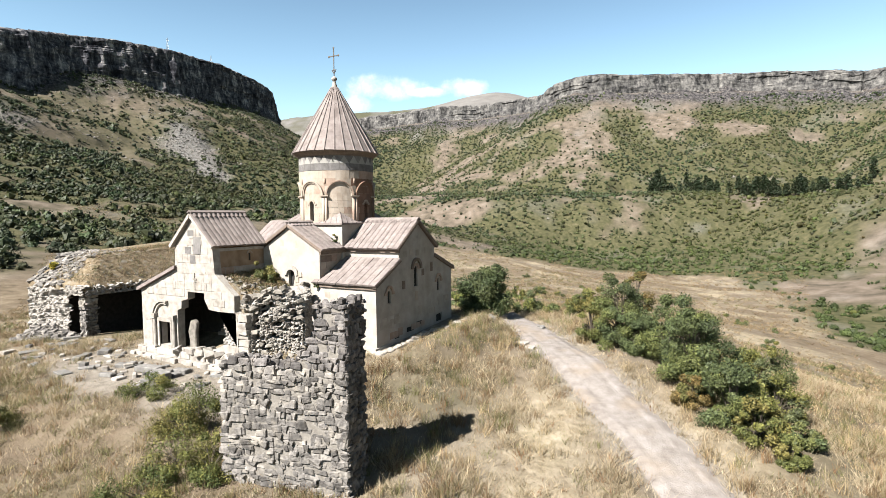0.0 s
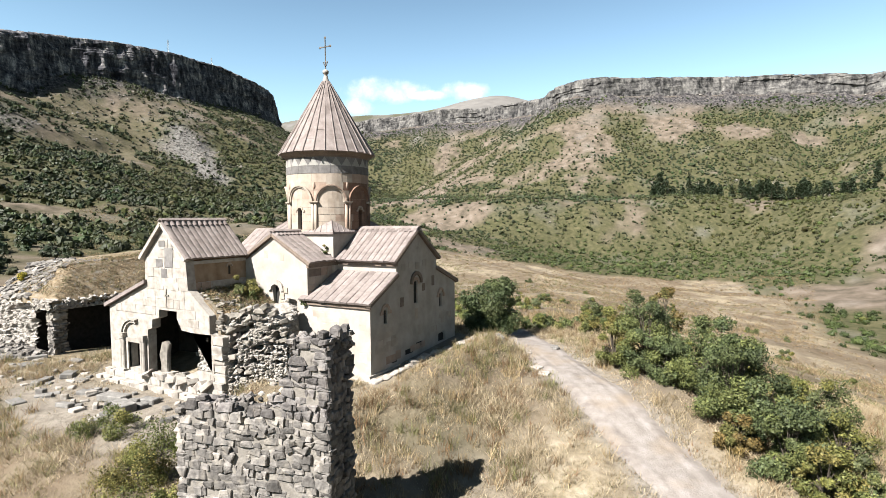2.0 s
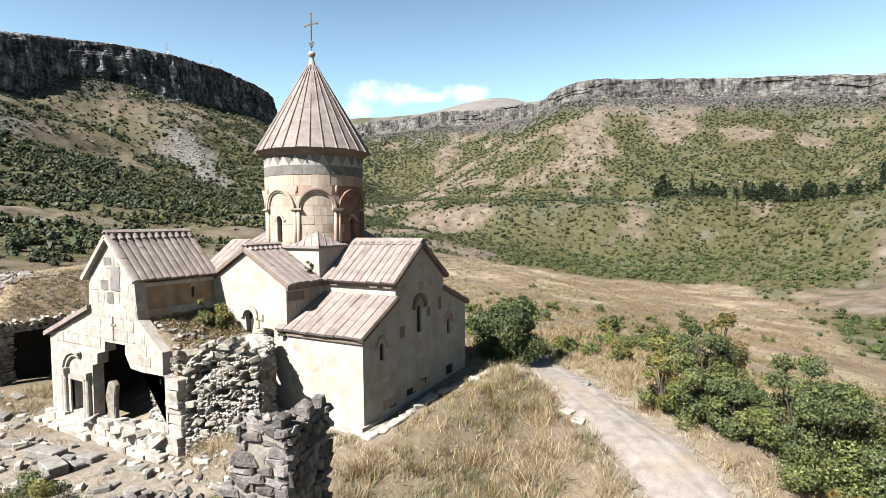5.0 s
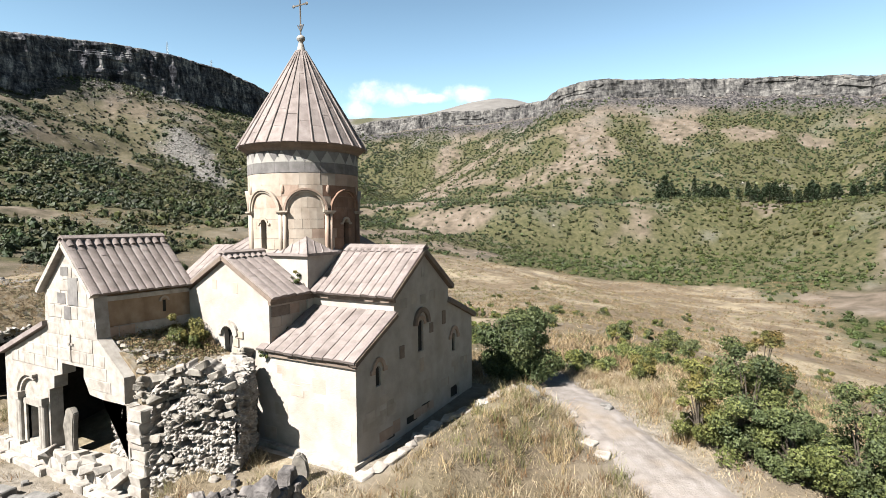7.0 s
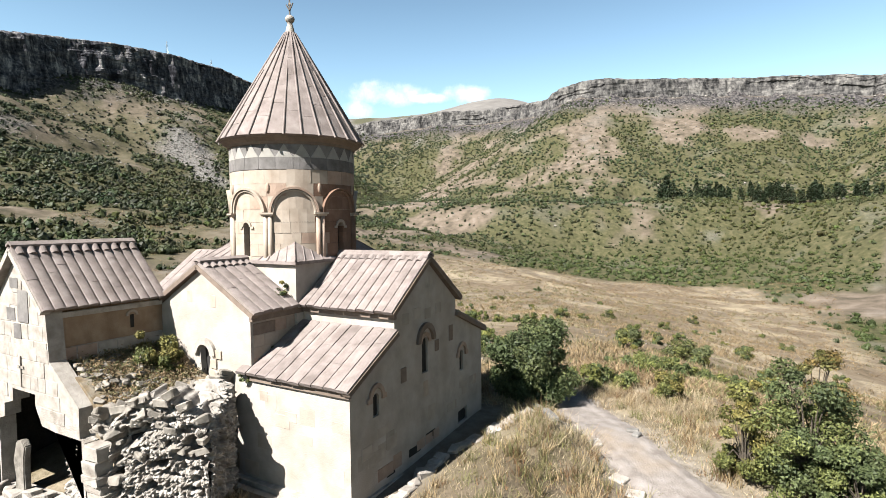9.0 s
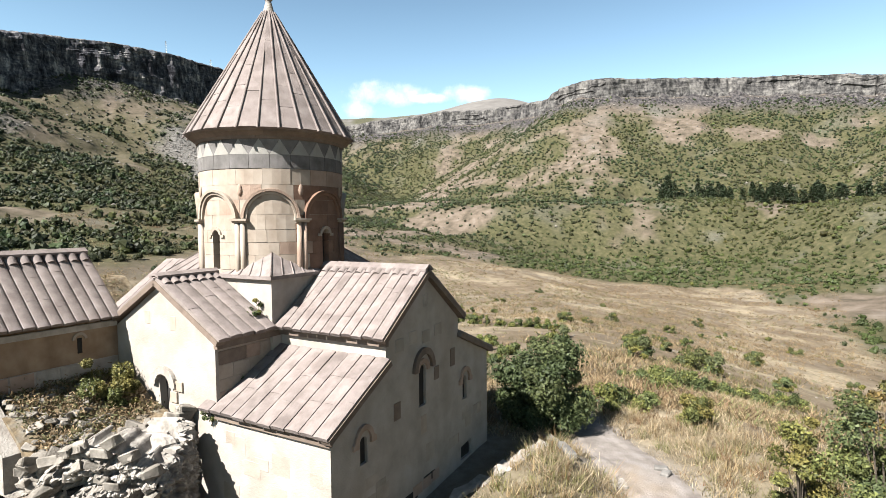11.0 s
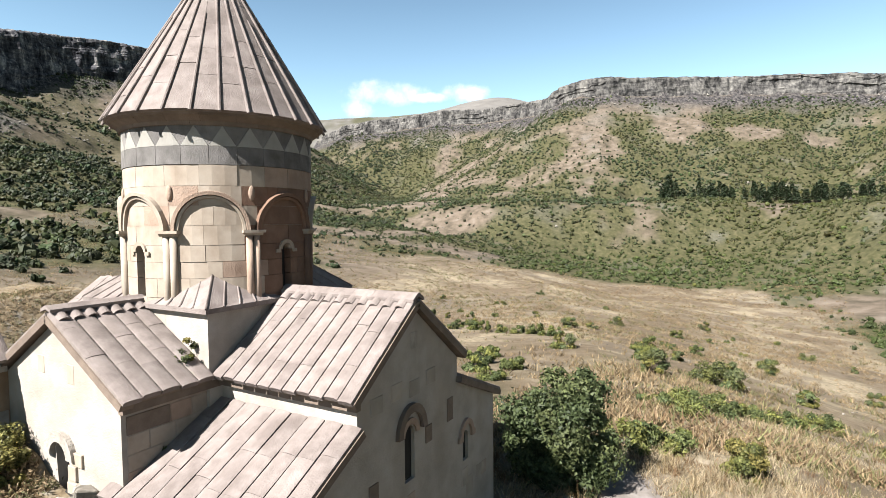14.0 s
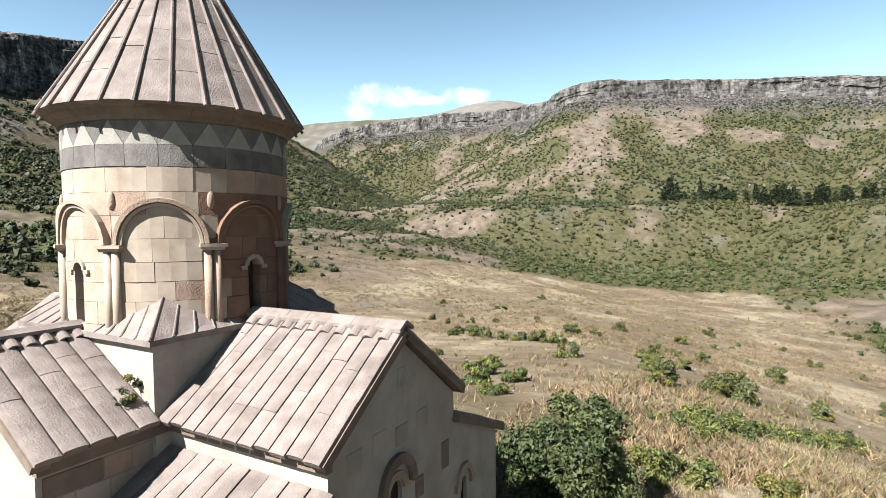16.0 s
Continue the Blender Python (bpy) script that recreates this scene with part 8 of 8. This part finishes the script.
def pine(seed):
    rg = np.random.default_rng(seed)
    root = thing("pine_tree", 0, 0, 0, "dark green pine in a row on the terrace", "tree", "pine row on the far terrace")
    bm = bmesh.new()
    limb(bm, Vector((0, 0, -1)), Vector((0, 0, 10)), 0.28, 0.08, 6)
    part("trunk", bm, BARK, root)
    n = 260
    t = rg.random(n)
    zc = 3.2 + 8.2 * t
    w = 2.5 * np.sqrt(np.clip(1.05 - t, 0, 1)) * rg.uniform(0.35, 1, n)
    a = rg.uniform(0, 2 * math.pi, n)
    c = np.stack((w * np.cos(a), w * np.sin(a), zc - 0.3 * w), 1)
    v, q, tt = quads_at(c, np.full(n, 0.7), np.ones((n, 3)) * rg.uniform(0.7, 1.3, (n, 1)), rg, 0.6)
    from_mesh("crown", leaf_mesh("crown", v, q, tt, PINE), None, root)
    return root


kinds = [pine(200 + i) for i in range(4)]
rp = random.Random(9)
first = True
for i in range(92):
    f = rp.random() ** 0.85
    row = rp.random() < 0.62
    k_ = 0.14 + 0.86 * f
    seg = k_ * (len(TERRACE) - 1)
    p_, q_ = TERRACE[int(min(seg, len(TERRACE) - 2))], TERRACE[int(min(seg, len(TERRACE) - 2)) + 1]
    w_ = seg - int(min(seg, len(TERRACE) - 2))
    u_, v_ = p_[0] + (q_[0] - p_[0]) * w_, p_[1] + (q_[1] - p_[1]) * w_
    off = rp.uniform(7, 16) if row else rp.uniform(16, 34)
    x, y = uv(u_ + 0.8 * off, v_ + 0.6 * off)
    m = Matrix.Translation((x, y, roughly(x, y) - 0.2)) @ pose(0, 0, 0, 0, 0, rp.uniform(0, 360))
    if i < 4:
        kinds[i].matrix_basis = m
    else:
        c_ = copy_thing(kinds[i % 4], m)
        c_.scale = [rp.uniform(1.0, 1.6)] * 3
# the pale track on that terrace
tv, nw = [], 5
for i in range(61):
    seg = i / 60 * (len(TERRACE) - 1)
    k_ = min(int(seg), len(TERRACE) - 2)
    p_, q_ = TERRACE[k_], TERRACE[k_ + 1]
    for j in range(nw):
        u_, v_ = p_[0] + (q_[0] - p_[0]) * (seg - k_), p_[1] + (q_[1] - p_[1]) * (seg - k_)
        tv.append(uv(u_ + 0.8 * (j - 2) * 3.0, v_ + 0.6 * (j - 2) * 3.0))
tv = np.array(tv)
tv = np.column_stack((tv, land(tv[:, 0], tv[:, 1]) + 0.7))
gi, gj = np.meshgrid(np.arange(60), np.arange(nw - 1), indexing="ij")
tagged(from_mesh("far_track", quad_mesh("far_track", tv, np.stack((gi * nw + gj, (gi + 1) * nw + gj, (gi + 1) * nw + gj + 1, gi * nw + gj + 1), -1).reshape(-1, 4)), GRAVEL), "pale dirt track along the pine terrace", "road", kind="structure")

# a small white hut on the terrace
hx, hy = uv(543, 211)
hz = roughly(hx, hy)
WHITE = material("white_render", [(0.3, (0.421, 0.415, 0.396)), (0.7, (0.495, 0.489, 0.476))], 1, 5, 0.9, 0.1, 10)
hut = thing("hut", hx, hy, hz, "small white hut among pines on the far slope", "hut")
bm = bmesh.new()
prism(bm, [(-3.2, -1), (3.2, -1), (3.2, 2.8), (0, 4.2), (-3.2, 2.8)], "x", -3.6, 3.6)
part("wall", bm, WHITE, hut)
bm = bmesh.new()
for s in (-1, 1):
    box(bm, -3.9, 3.9, 0, 3.9, -0.08, 0.08, Matrix.Translation((0, 0, 4.3)) @ pose(0, 0, 0, -23.6, 0, 0) if s > 0 else Matrix.Translation((0, 0, 4.3)) @ pose(0, 0, 0, 0, 0, 180) @ pose(0, 0, 0, -23.6, 0, 0))
part("roof", bm, PALE_ASHLAR, hut)

# two lattice masts on the left rim
STEEL = material("galvanised_steel", [(0.3, (0.22, 0.23, 0.24)), (0.7, (0.32, 0.33, 0.34))], 2, 4, 0.5, 0.0, metal=0.7)
for u_, v_, hgt in ((872, -408 - 14, 27), (958, -376 - 14, 20)):
    x, y = uv(u_, v_)
    mast = thing("power_pylon", x, y, roughly(x, y) - 1, "slender steel lattice pylon on the cliff rim", "pylon", "pylons on the rim")
    bm = bmesh.new()
    for sx in (-1, 1):
        for sy in (-1, 1):
            limb(bm, Vector((sx * 1.6, sy * 1.6, 0)), Vector((sx * 0.3, sy * 0.3, hgt)), 0.16, 0.12, 4)
    for k in range(8):
        z0_, z1_ = hgt * k / 8, hgt * (k + 1) / 8
        w0, w1 = 1.6 - 1.3 * k / 8, 1.6 - 1.3 * (k + 1) / 8
        for sx, sy, tx, ty in ((-1, -1, 1, -1), (1, -1, 1, 1), (1, 1, -1, 1), (-1, 1, -1, -1)):
            limb(bm, Vector((sx * w0, sy * w0, z0_)), Vector((tx * w1, ty * w1, z1_)), 0.09, 0.09, 3)
    part("lattice", bm, STEEL, mast)
    for zf in (0.78, 0.9):
        bm = bmesh.new()
        limb(bm, Vector((-3.2, 0, hgt * zf)), Vector((3.2, 0, hgt * zf)), 0.13, 0.13, 4)
        part("crossarm", bm, STEEL, mast)
